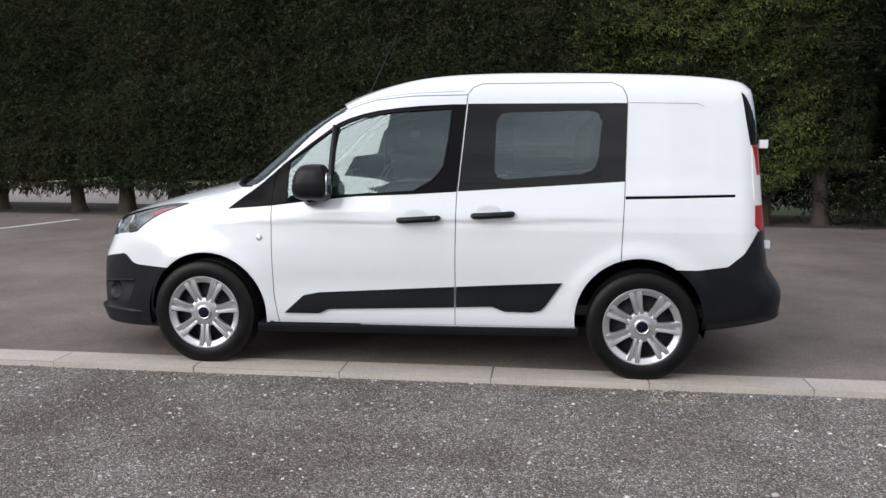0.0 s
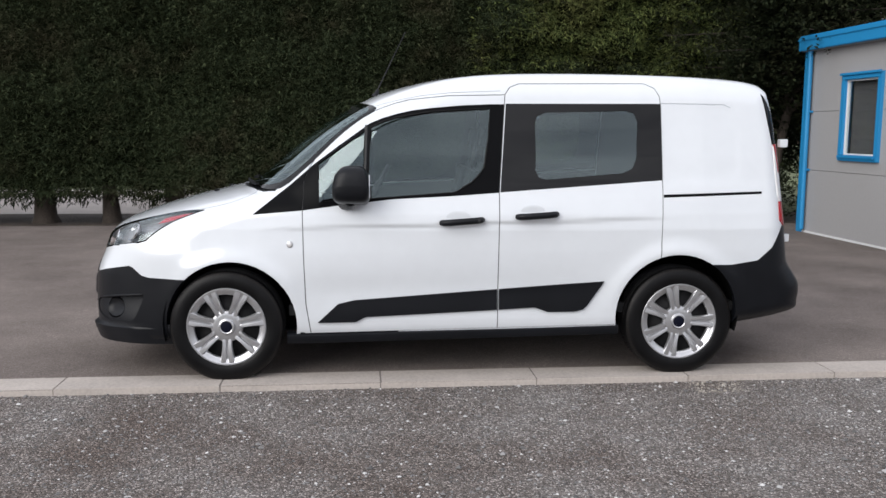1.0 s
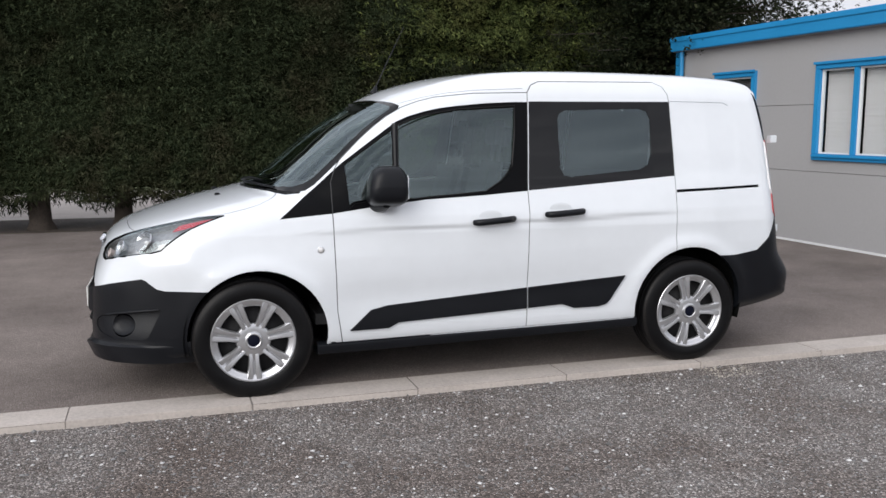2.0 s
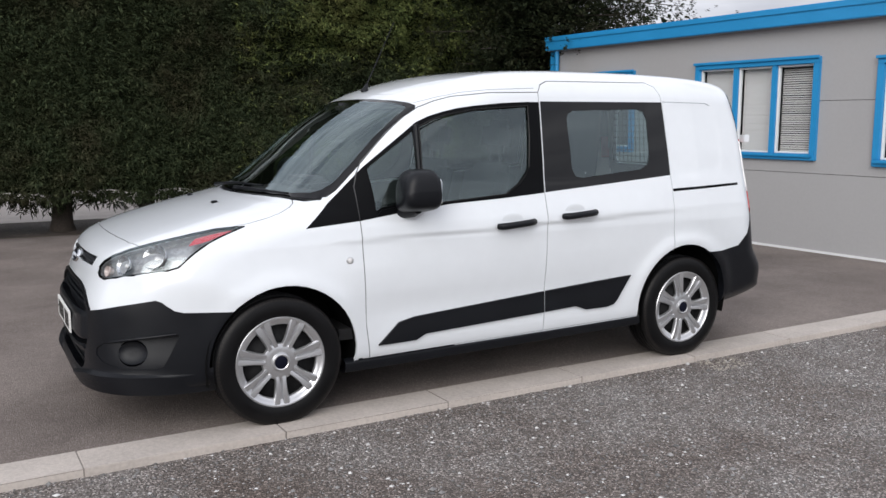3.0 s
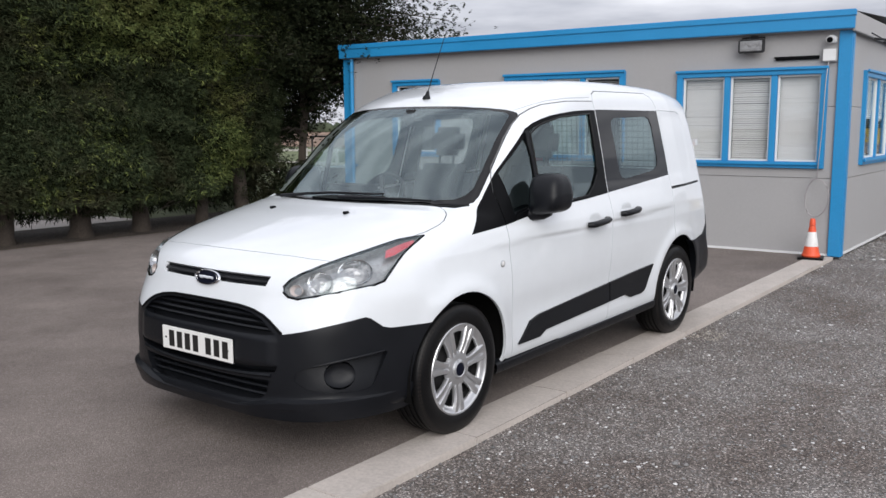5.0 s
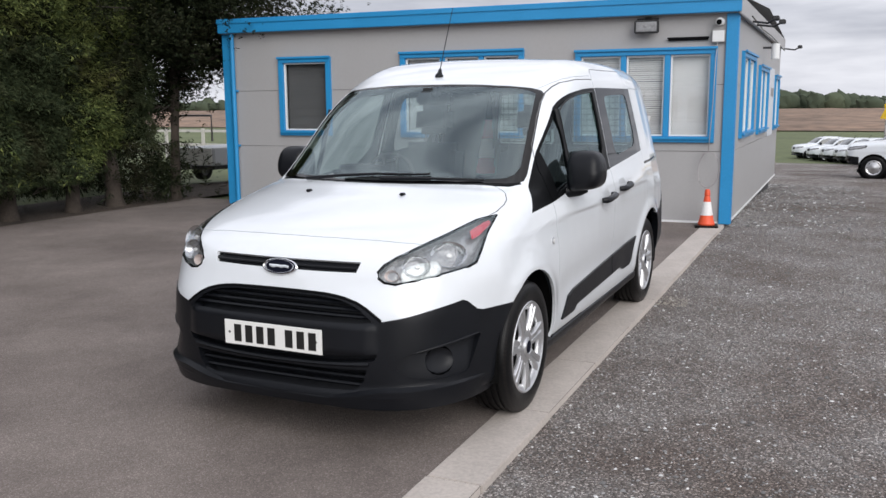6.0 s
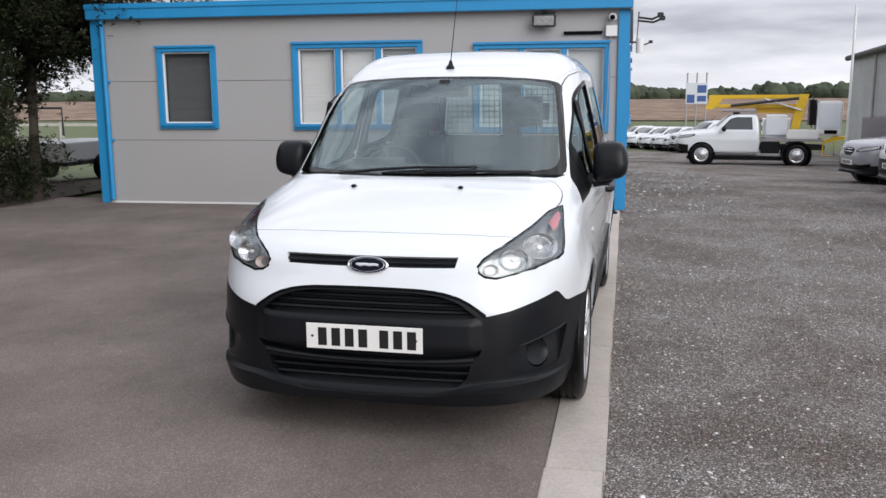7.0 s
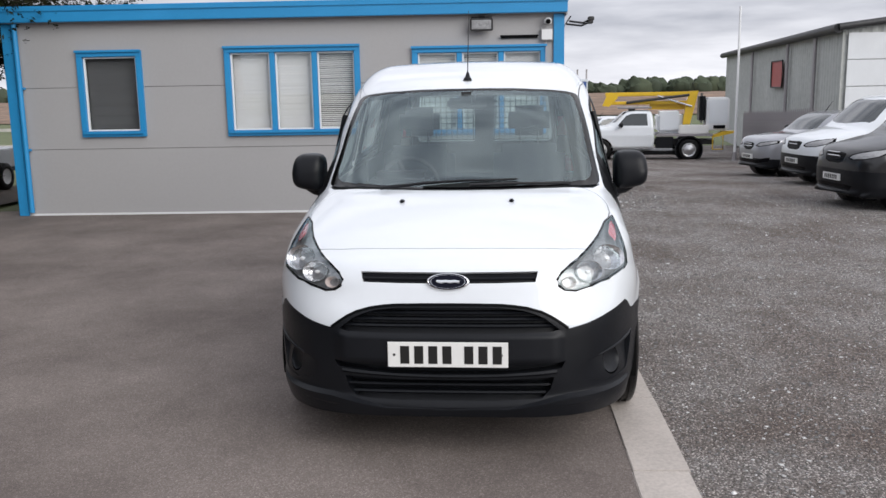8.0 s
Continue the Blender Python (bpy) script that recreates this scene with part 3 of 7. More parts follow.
def cut_outline(bm, kind, name, poly):
    """Cuts the skin along an outline."""
    base = kind.replace("gap", "")
    pts = np.array(poly, float)
    lo, hi = pts.min(0), pts.max(0)
    pad = np.array([4.0, 0.05]) if base == "nose" else np.array([0.06, 0.06])
    bm.faces.ensure_lookup_table()
    cen = np.array([f.calc_center_median()[:] for f in bm.faces])
    nor = np.array([f.normal[:] for f in bm.faces])
    c = coords(base, cen)
    keep = domain(base, name, cen, nor) & np.all(c > lo - pad, 1) & np.all(c < hi + pad, 1)
    pool = [bm.faces[i] for i in np.nonzero(keep)[0]]
    cc = c[keep]
    count = len(pts)
    corner = nose_points(pts[:, 0], pts[:, 1]) if base == "nose" else None
    for i in range(count):
        a, b = pts[i], pts[(i + 1) % count]
        s0, s1 = np.minimum(a, b) - pad * 0.6, np.maximum(a, b) + pad * 0.6
        hit = np.nonzero(np.all((cc > s0) & (cc < s1), axis=1))[0]
        hit = [j for j in hit if pool[j].is_valid]
        near = [pool[j] for j in hit]
        if not near:
            continue
        if base == "side":
            co, no = Vector((a[0], 0, a[1])), Vector((b[1] - a[1], 0, a[0] - b[0]))
        elif base == "top":
            co, no = Vector((a[0], -a[1], 0)), Vector((b[1] - a[1], b[0] - a[0], 0))
        elif base == "rear":
            co, no = Vector((0, -a[0], a[1])), Vector((0, b[1] - a[1], b[0] - a[0]))
        else:
            if abs(a[0] - b[0]) < 1e-6 and a[0] < 0:
                continue
            pa, pb = Vector(corner[i]), Vector(corner[(i + 1) % count])
            co, no = pa, (pb - pa).cross(Vector((NOSE_AXIS, 0, (a[1] + b[1]) / 2)) - pa)
        if no.length < 1e-9:
            continue
        near_set = set(near)
        geom = near + list({e for f in near for e in f.edges}) + list({v for f in near for v in f.verts})
        r = bmesh.ops.bisect_plane(bm, geom=geom, dist=1e-5, plane_co=co, plane_no=no.normalized())
        fresh = [g for g in r["geom"] if isinstance(g, bmesh.types.BMFace) and g not in near_set]
        hit = [j for j in hit if pool[j].is_valid]
        if hit:
            cc[hit] = coords(base, np.array([pool[j].calc_center_median()[:] for j in hit]))
        if fresh:
            pool += fresh
            cc = np.concatenate([cc, coords(base, np.array([g.calc_center_median()[:] for g in fresh]))])


def inside(poly, q):
    a = np.array(poly, float)
    res = np.zeros(len(q), bool)
    for (ax, ay), (bx, by) in zip(a, np.roll(a, -1, 0)):
        if ay != by:
            res ^= ((ay > q[:, 1]) != (by > q[:, 1])) & (q[:, 0] < ax + (q[:, 1] - ay) * (bx - ax) / (by - ay))
    return res


def build_skin(regions=REGIONS, normals=body_normals, **made):
    """Points, normals, faces and the name of the region of each face."""
    bm = half_skin(**made)
    bm.normal_update()
    for name, kind, poly in regions[::-1]:
        if kind.endswith("gap"):
            cut_outline(bm, kind, name, grown(poly, GAP))
            cut_outline(bm, kind, name, grown(poly, -GAP))
        else:
            cut_outline(bm, kind, name, poly)
    bm.verts.index_update()
    p = np.array([v.co[:] for v in bm.verts])
    faces = [[v.index for v in f.verts] for f in bm.faces]
    cen = np.array([f.calc_center_median()[:] for f in bm.faces])
    nor = normals(cen)
    bm.free()
    names = np.full(len(faces), "body", dtype=object)
    for name, kind, poly in regions[::-1]:
        base = kind.replace("gap", "")
        q, ok = coords(base, cen), domain(base, name, cen, nor)
        if kind.endswith("gap"):
            ok &= inside(grown(poly, GAP), q) & ~inside(grown(poly, -GAP), q)
        else:
            ok &= inside(poly, q)
        names[ok] = name
    return p, normals(p), faces, names, cen, nor


VAN_SKIN = build_skin()


def skin_part(name, regions, mat, parent, label="", offset=0.0, rim=0.016, sides=(-1, 1), pick=None, skin=None):
    """Part of the skin, moved by offset along its normals, with its edges turned inwards by rim. sides: which halves it takes."""
    SKIN_P, SKIN_N, SKIN_F, SKIN_NAME, SKIN_C, SKIN_CN = skin or VAN_SKIN
    chosen = [i for i, r in enumerate(SKIN_NAME) if r in regions and (pick is None or pick(SKIN_C[i], SKIN_CN[i]))]
    used = sorted({v for i in chosen for v in SKIN_F[i]})
    slot = {v: k for k, v in enumerate(used)}
    count = {}
    for i in chosen:
        f = SKIN_F[i]
        for a, b in zip(f, f[1:] + f[:1]):
            count[(a, b)] = 1
    border = [(a, b) for (a, b) in count if (b, a) not in count]
    if len(sides) == 2:
        border = [(a, b) for a, b in border if abs(SKIN_P[a, 1]) > 1e-4 or abs(SKIN_P[b, 1]) > 1e-4]
    verts, faces, normals = [], [], []
    if callable(offset):
        move = np.array([offset(*q) for q in coords("nose", SKIN_P)[used]])[:, None]
    else:
        move = offset
    for s in sides:
        flip = np.array([1, -s, 1])
        v0 = len(verts)
        verts += ((SKIN_P[used] + SKIN_N[used] * move) * flip).tolist()
        n = SKIN_N[used] * flip
        for i in chosen:
            f = [slot[v] for v in SKIN_F[i]]
            f = f if s == -1 else f[::-1]
            faces.append([v0 + v for v in f])
            normals += [n[v].tolist() for v in f]
        if rim:
            edge = sorted({v for e in border for v in e})
            v1 = len(verts)
            low = {v: v1 + k for k, v in enumerate(edge)}
            verts += ((SKIN_P[edge] + SKIN_N[edge] * (offset - rim)) * flip).tolist()
            for a, b in border:
                f = [v0 + slot[b], v0 + slot[a], low[a], low[b]]
                f = f if s == -1 else f[::-1]
                w = [Vector(verts[k]) for k in f]
                fn = (w[1] - w[0]).cross(w[2] - w[0])
                faces.append(f)
                normals += [tuple(fn.normalized() if fn.length > 1e-12 else Vector((0, 0, 1)))] * 4
    me = bpy.data.meshes.new(name)
    me.from_pydata(verts, [], faces)
    me.materials.append(M[mat])
    me.polygons.foreach_set("use_smooth", [True] * len(me.polygons))
    if callable(offset):
        me.set_sharp_from_angle(angle=radians(35))
    else:
        me.normals_split_custom_set(normals)
    ob = new(name, me)
    ob.parent = parent
    if label:
        tagged(ob, label)
    return ob

# ---- ground ----
FAR_EYE, FAR_NEAR = Vector((-4.458, -0.676, 1.582)), 0.8
FAR = Matrix.Translation(FAR_EYE) @ Matrix.Scale(FAR_NEAR, 4) @ Matrix.Translation(-FAR_EYE)


def far_fall(x):
    """Height of the land beyond the office, in the far side's own plan: it falls away to the field."""
    if x < 18:
        return -0.06 * max(0.0, x - 8)
    return -0.6 - 0.036 * min(x - 18, 32)


def fall(x, y):
    """Height of the land: level round the van and the office, falling away past them."""
    if x < 8.6:
        return 0.0
    old = (x - FAR_EYE.x) / FAR_NEAR + FAR_EYE.x
    z = FAR_EYE.z + FAR_NEAR * (far_fall(old) - FAR_EYE.z)
    if x < 13.6:
        start = FAR_EYE.z + FAR_NEAR * (far_fall(18.1) - FAR_EYE.z)
        f = (x - 8.6) / 5.0
        z = start * f * f * (1.6 - 0.6 * f)
    return z


def kerb_y(x):
    """The kerb's middle line; past the kerb's end the edge of the lot runs on straight."""
    return -0.886 + 0.0235 * min(x, 7.3)


def surface_material(name, dark, light, speck, cell, bump, stain_scale, patch):
    """Asphalt or loose stone: cells of varied grey, pale specks, broad stains and a rough relief."""
    m = bpy.data.materials.new(name)
    m.use_nodes = True
    n, k = m.node_tree.nodes, m.node_tree.links
    b = n["Principled BSDF"]
    b.inputs["Roughness"].default_value = 0.9
    tc = n.new("ShaderNodeTexCoord")
    vor, noise_a, noise_b = n.new("ShaderNodeTexVoronoi"), n.new("ShaderNodeTexNoise"), n.new("ShaderNodeTexNoise")
    vor.inputs["Scale"].default_value = cell
    noise_a.inputs["Scale"].default_value, noise_a.inputs["Detail"].default_value = stain_scale, 8
    noise_a.inputs["Roughness"].default_value = 0.65
    noise_b.inputs["Scale"].default_value, noise_b.inputs["Detail"].default_value = cell * 0.7, 4
    for t in (vor, noise_a, noise_b):
        k.new(tc.outputs["Object"], t.inputs["Vector"])
    sep = n.new("ShaderNodeSeparateColor")
    k.new(vor.outputs["Color"], sep.inputs["Color"])
    cells = n.new("ShaderNodeValToRGB")
    e = cells.color_ramp.elements
    e[0].position, e[0].color = 0.0, (*dark, 1)
    e[1].position, e[1].color = 0.8, (*light, 1)
    top = cells.color_ramp.elements.new(0.97)
    top.color = (*speck, 1)
    k.new(sep.outputs["Red"], cells.inputs["Fac"])
    stains = n.new("ShaderNodeValToRGB")
    s = stains.color_ramp.elements
    s[0].position, s[0].color = 0.37, (*patch, 1)
    s[1].position, s[1].color = 0.65, (1.12, 1.10, 1.08, 1)
    k.new(noise_a.outputs["Fac"], stains.inputs["Fac"])
    mul = n.new("ShaderNodeMix")
    mul.data_type, mul.blend_type = 'RGBA', 'MULTIPLY'
    mul.inputs["Factor"].default_value = 1.0
    k.new(cells.outputs["Color"], mul.inputs["A"])
    k.new(stains.outputs["Color"], mul.inputs["B"])
    k.new(mul.outputs["Result"], b.inputs["Base Color"])
    rel = n.new("ShaderNodeBump")
    rel.inputs["Strength"].default_value, rel.inputs["Distance"].default_value = bump, 0.012
    mix = n.new("ShaderNodeMath")
    mix.operation = 'SUBTRACT'
    k.new(noise_b.outputs["Fac"], mix.inputs[0])
    k.new(vor.outputs["Distance"], mix.inputs[1])
    k.new(mix.outputs[0], rel.inputs["Height"])
    k.new(rel.outputs["Normal"], b.inputs["Normal"])
    return m


M["asphalt"] = surface_material("asphalt", (0.146, 0.124, 0.113), (0.210, 0.181, 0.166), (0.29, 0.255, 0.238), 170.0, 0.4, 0.75, (0.66, 0.63, 0.615))
M["gravel"] = surface_material("gravel", (0.082, 0.075, 0.071), (0.290, 0.273, 0.263), (0.68, 0.66, 0.65), 135.0, 1.0, 0.75, (0.56, 0.47, 0.42))
M["earth"] = surface_material("earth", (0.045, 0.035, 0.028), (0.085, 0.065, 0.05), (0.14, 0.11, 0.09), 60.0, 0.8, 1.2, (0.7, 0.7, 0.7))


def land(name, x0, x1, y0, y1, nx, ny, mat, lift, label, category="ground"):
    rows = [[(x0 + (x1 - x0) * i / nx, y0 + (y1 - y0) * j / ny, 0) for i in range(nx + 1)] for j in range(ny + 1)]
    rows = [[(x, kerb_y(x) if y == 0 else y, fall(x, y) + lift) for x, y, _ in r] for r in rows]
    ob = part(name, sheet(rows), mat)
    return tagged(ob, label, category, kind="structure")


# one sheet of field to the horizon
edge_x = [-600, -200, -60, -30, -10, 0, 5, 8, 9, 10, 11, 12, 14, 16, 18, 22, 26, 30, 38, 50, 70, 90, 120, 200, 400, 900]
edge_y = [-900, -300, -100, -40, -20, -5, 5, 20, 40, 100, 300, 900]
tagged(part("ground", sheet([[(x, y, fall(x, y) - 0.05) for x in edge_x] for y in edge_y]), "grass"), "rough green field behind the yard", "ground", kind="structure")
land("road", -40, 7.42, 0.0, 7.55, 48, 8, "asphalt", 0.0, "worn grey tarmac yard with faint stains", "road")
land("gravel_yard", -40, 34, -45, 0.0, 148, 40, "gravel", -0.032, "compacted grey gravel lot with loose chippings", "gravel")
land("gravel_yard", 7.42, 34, 0.0, 3.4, 53, 4, "gravel", -0.032, "compacted grey gravel drive beside the office", "gravel")
# added pale strip in place of the white wall strips glimpsed under the hedge
land("pavement", -40, 5.0, 9.4, 15.5, 45, 4, "kerb", 0.008, "pale concrete strip added to show bright under the hedge", "pavement")
land("planting_bed", -40, 16, 7.55, 9.4, 56, 4, "earth", 0.004, "bare dark soil under the conifer hedge", "soil")

# kerb strip: flat concrete kerbs laid end to end
kerbs = tagged(new("kerb_strip"), "row of flat pale concrete kerb units between tarmac and gravel", "kerb", kind="structure")
KERB = 0.914
kerb_bm = box(-KERB / 2 + 0.0011, KERB / 2 - 0.0011, -0.122, 0.122, -0.12, 0.006, 0.004)
kerb_mesh = bpy.data.meshes.new("kerb")
kerb_bm.to_mesh(kerb_mesh)
kerb_bm.free()
kerb_mesh.materials.append(M["kerb"])
for i in range(-30, 8):
    x = 0.885 + KERB * (i + 0.5)
    if x + KERB / 2 > 7.3:
        break
    kerb = new("kerb", kerb_mesh)
    kerb.parent = kerbs
    kerb.matrix_basis = pose(x, kerb_y(x) + random.uniform(-0.003, 0.003), random.uniform(-0.002, 0.001), 0, random.uniform(-0.08, 0.08), 1.35 + random.uniform(-0.2, 0.2))

# mortar in the joints and loose chippings on the lot
tagged(part("kerb_bed", prism([(-28, kerb_y(-28) - 0.119), (7.2, kerb_y(7.2) - 0.119), (7.2, kerb_y(7.2) + 0.119), (-28, kerb_y(-28) + 0.119)], 0.122, Matrix.Translation((0, 0, -0.12))), "mortar"), "mortar between the kerb units", "kerb", kind="structure")


def chips(name, count, area, size, mat, label, seed, spread=1.0):
    """Loose angular stones, small ones many, large ones few."""
    rng = np.random.default_rng(seed)
    x0, x1, y0, y1 = area
    base = np.array([(1, 0, 0), (-1, 0, 0), (0, 1, 0), (0, -1, 0), (0, 0, 1), (0, 0, -1)], float)
    tri = np.array([(0, 2, 4), (2, 1, 4), (1, 3, 4), (3, 0, 4), (2, 0, 5), (1, 2, 5), (3, 1, 5), (0, 3, 5)])
    s = size * np.exp(rng.normal(0, 0.38, count))
    p = np.stack([rng.uniform(x0, x1, count), y1 - (y1 - y0) * rng.uniform(0, 1, count) ** spread], 1)
    p[:, 1] += 0.0235 * np.minimum(p[:, 0], 7.3)
    v = base[None] * rng.uniform(0.6, 1.25, (count, 6, 1)) * s[:, None, None]
    v[:, :, 2] *= 0.55
    a = rng.uniform(0, 6.28, count)
    c, d = np.cos(a), np.sin(a)
    x = v[:, :, 0] * c[:, None] - v[:, :, 1] * d[:, None] + p[:, 0, None]
    y = v[:, :, 0] * d[:, None] + v[:, :, 1] * c[:, None] + p[:, 1, None]
    ground = np.array([fall(q, 0) for q in p[:, 0]])
    z = v[:, :, 2] + ground[:, None] - 0.032 + s[:, None] * 0.2
    me = bpy.data.meshes.new(name)
    me.from_pydata(np.stack([x, y, z], -1).reshape(-1, 3).tolist(), [], (tri[None] + 6 * np.arange(count)[:, None, None]).reshape(-1, 3).tolist())
    me.materials.append(M[mat])
    return tagged(new(name, me), label, "gravel", kind="stuff")


def chip_material(name, dark, light):
    m = material(name, light, 0.9, vary=0.2, scale=30, grain=200)
    n, k = m.node_tree.nodes, m.node_tree.links
    geo, ramp = n.new("ShaderNodeNewGeometry"), n.new("ShaderNodeValToRGB")
    ramp.color_ramp.elements[0].color, ramp.color_ramp.elements[1].color = (*dark, 1), (*light, 1)
    middle = ramp.color_ramp.elements.new(0.80)
    middle.color = (*(Vector(dark) * 0.72 + Vector(light) * 0.28), 1)
    k.new(geo.outputs["Random Per Island"], ramp.inputs["Fac"])
    k.new(ramp.outputs["Color"], n["Principled BSDF"].inputs["Base Color"])
    return m


M["pale_chips"] = chip_material("pale_chips", (0.30, 0.27, 0.23), (0.62, 0.58, 0.52))
M["chips"] = chip_material("chips", (0.095, 0.092, 0.091), (0.70, 0.69, 0.685))
chips("loose_chippings", 80000, (-4.5, 9.0, -6.2, -1.00), 0.0050, "chips", "loose grey stone chippings over the lot", 3)
chips("loose_chippings", 3600, (-4.0, 12.0, -5.5, -1.01), 0.0088, "chips", "larger pale loose stones over the lot", 4)
chips("loose_chippings", 170, (2.68, 3.02, -1.24, -1.02), 0.006, "pale_chips", "small heap of pale chippings against the kerb", 6)
chips("gravel_border", 5200, (7.42, 17.0, -2.6, -0.70), 0.013, "chips", "band of coarse stones along the office wall", 5, spread=2.6)
# a short painted bay line near the hedge
tagged(part("bay_line", prism([(-6.2, 4.2), (-6.1, 4.2), (-5.32, 6.75), (-5.42, 6.75)], 0.004, Matrix.Translation((0, 0, 0.001))), "line_paint"), "faded white painted bay line on tarmac", "line", kind="structure")

# ---- office cabin ----
OFFICE_AT = Matrix(((-0.056, 0.99985, 0, 7.38), (0.9984, 0.0175, 0, -0.86), (0, 0, 1, 0), (0, 0, 0, 1)))
# the office's own axes: first along the front (from the corner by the kerb), second into the depth
FRONT, DEPTH, WALL_H = 7.37, 8.1, 2.56


def at_office(bm):
    bmesh.ops.transform(bm, matrix=OFFICE_AT, verts=bm.verts)
    bmesh.ops.recalc_face_normals(bm, faces=bm.faces)
    return bm


office = thing("office_cabin", "single-storey grey clad office cabin with bright blue trim", "building")
front_windows = [(0.20, 1.96, 1.01, 2.165), (2.65, 4.45, 1.045, 2.212), (5.56, 6.43, 1.06, 2.192)]
side_windows = [(0.8, 2.5, 1.03, 2.16), (3.3, 5.0, 1.0, 2.07), (6.6, 7.75, 0.98, 2.0)]


def wall_band(length, z0, z1, holes, side):
    """One row of cladding with the window openings left free."""
    bm = bmesh.new()
    cuts = sorted({0.0, length, *[h[0] for h in holes], *[h[1] for h in holes]})
    for a, b in zip(cuts, cuts[1:]):
        hole = next((h for h in holes if h[0] <= a + 1e-6 and h[1] >= b - 1e-6), None)
        spans = [(z0, z1)] if hole is None else [(z0, min(z1, hole[2])), (max(z0, hole[3]), z1)]
        for lo, hi in spans:
            if hi - lo > 0.002:
                if side == "front":
                    box(a, b, 0, 0.08, lo, hi, bm=bm)
                else:
                    box(0, 0.08, a, b, lo, hi, bm=bm)
    bmesh.ops.remove_doubles(bm, verts=bm.verts, dist=1e-4)
    return bm


for lo, hi in ((0.028, 0.897), (0.903, 1.717), (1.723, WALL_H)):
    part("wall_panel", at_office(wall_band(FRONT - 0.004, lo, hi, front_windows, "front")), "cladding", office, smooth=False)
    part("wall_panel", at_office(wall_band(DEPTH, lo, hi, side_windows, "side")), "cladding", office, smooth=False)
part("wall_core", at_office(box(0.03, FRONT - 0.03, 0.083, 0.12, 0.0, 1.02)), "seam", office, "dark joint behind the cladding")
part("wall_core", at_office(box(0.083, 0.12, 0.125, DEPTH, 0.0, 0.97)), "seam", office, "dark joint behind the cladding")
part("back_wall", at_office(box(0.13, FRONT - 0.1, DEPTH - 0.1, DEPTH, 0.0, WALL_H)), "cladding", office)
part("far_wall", at_office(box(FRONT - 0.084, FRONT - 0.004, 0.085, DEPTH, 0.0, WALL_H)), "cladding", office)
# added inner wall: its dark colour stands in for the unlit room
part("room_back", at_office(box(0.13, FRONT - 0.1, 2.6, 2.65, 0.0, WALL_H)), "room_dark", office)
part("base_trim", at_office(box(0.0, FRONT, -0.012, 0.07, 0.0, 0.026)), "white_upvc", office, "pale metal drip strip")
part("base_trim", at_office(box(-0.012, 0.07, 0.075, DEPTH, 0.0, 0.026)), "white_upvc", office, "pale metal drip strip")
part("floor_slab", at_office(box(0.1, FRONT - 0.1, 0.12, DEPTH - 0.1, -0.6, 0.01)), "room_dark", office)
part("corner_post", at_office(box(-0.035, 0.105, -0.035, 0.0, 0.0, WALL_H, 0.006)), "blue_trim", office, "bright blue corner flashing")
part("corner_post", at_office(box(-0.038, -0.002, 0.003, 0.10, 0.0, WALL_H, 0.006)), "blue_trim", office, "bright blue corner flashing")
part("corner_post", at_office(box(FRONT - 0.10, FRONT + 0.035, -0.035, -0.002, 0.0, WALL_H, 0.006)), "blue_trim", office, "bright blue corner flashing")
part("downpipe", at_office(tube([(FRONT - 0.16, -0.06, 0.05), (FRONT - 0.16, -0.06, WALL_H)], 0.034, 12)), "blue_trim", office, "bright blue round downpipe")
for z in (0.9, 1.72):
    part("pipe_clip", at_office(box(FRONT - 0.21, FRONT - 0.11, -0.068, -0.002, z - 0.015, z + 0.015, 0.004)), "blue_trim", office)
part("fascia", at_office(box(-0.07, FRONT + 0.03, -0.14, -0.10, WALL_H + 0.008, WALL_H + 0.195, 0.008)), "blue_trim", office, "bright blue front fascia")
part("fascia", at_office(box(-0.072, -0.04, -0.098, DEPTH + 0.1, WALL_H - 0.02, WALL_H + 0.195, 0.008)), "cladding", office, "plain grey side fascia")
part("fascia_lip", at_office(box(-0.08, FRONT + 0.04, -0.155, -0.095, WALL_H + 0.14, WALL_H + 0.215, 0.01)), "blue_trim", office, "bright blue rolled roof edge")
part("soffit", at_office(box(-0.038, FRONT + 0.02, -0.098, DEPTH, WALL_H + 0.002, WALL_H + 0.03)), "cladding", office)
part("roof", at_office(sheet([[(-0.06, -0.1, WALL_H + 0.2), (FRONT + 0.02, -0.1, WALL_H + 0.2)], [(-0.06, DEPTH / 2, WALL_H + 0.42), (FRONT + 0.02, DEPTH / 2, WALL_H + 0.42)],
                              [(-0.06, DEPTH + 0.1, WALL_H + 0.2), (FRONT + 0.02, DEPTH + 0.1, WALL_H + 0.2)]])), "roof_felt", office)


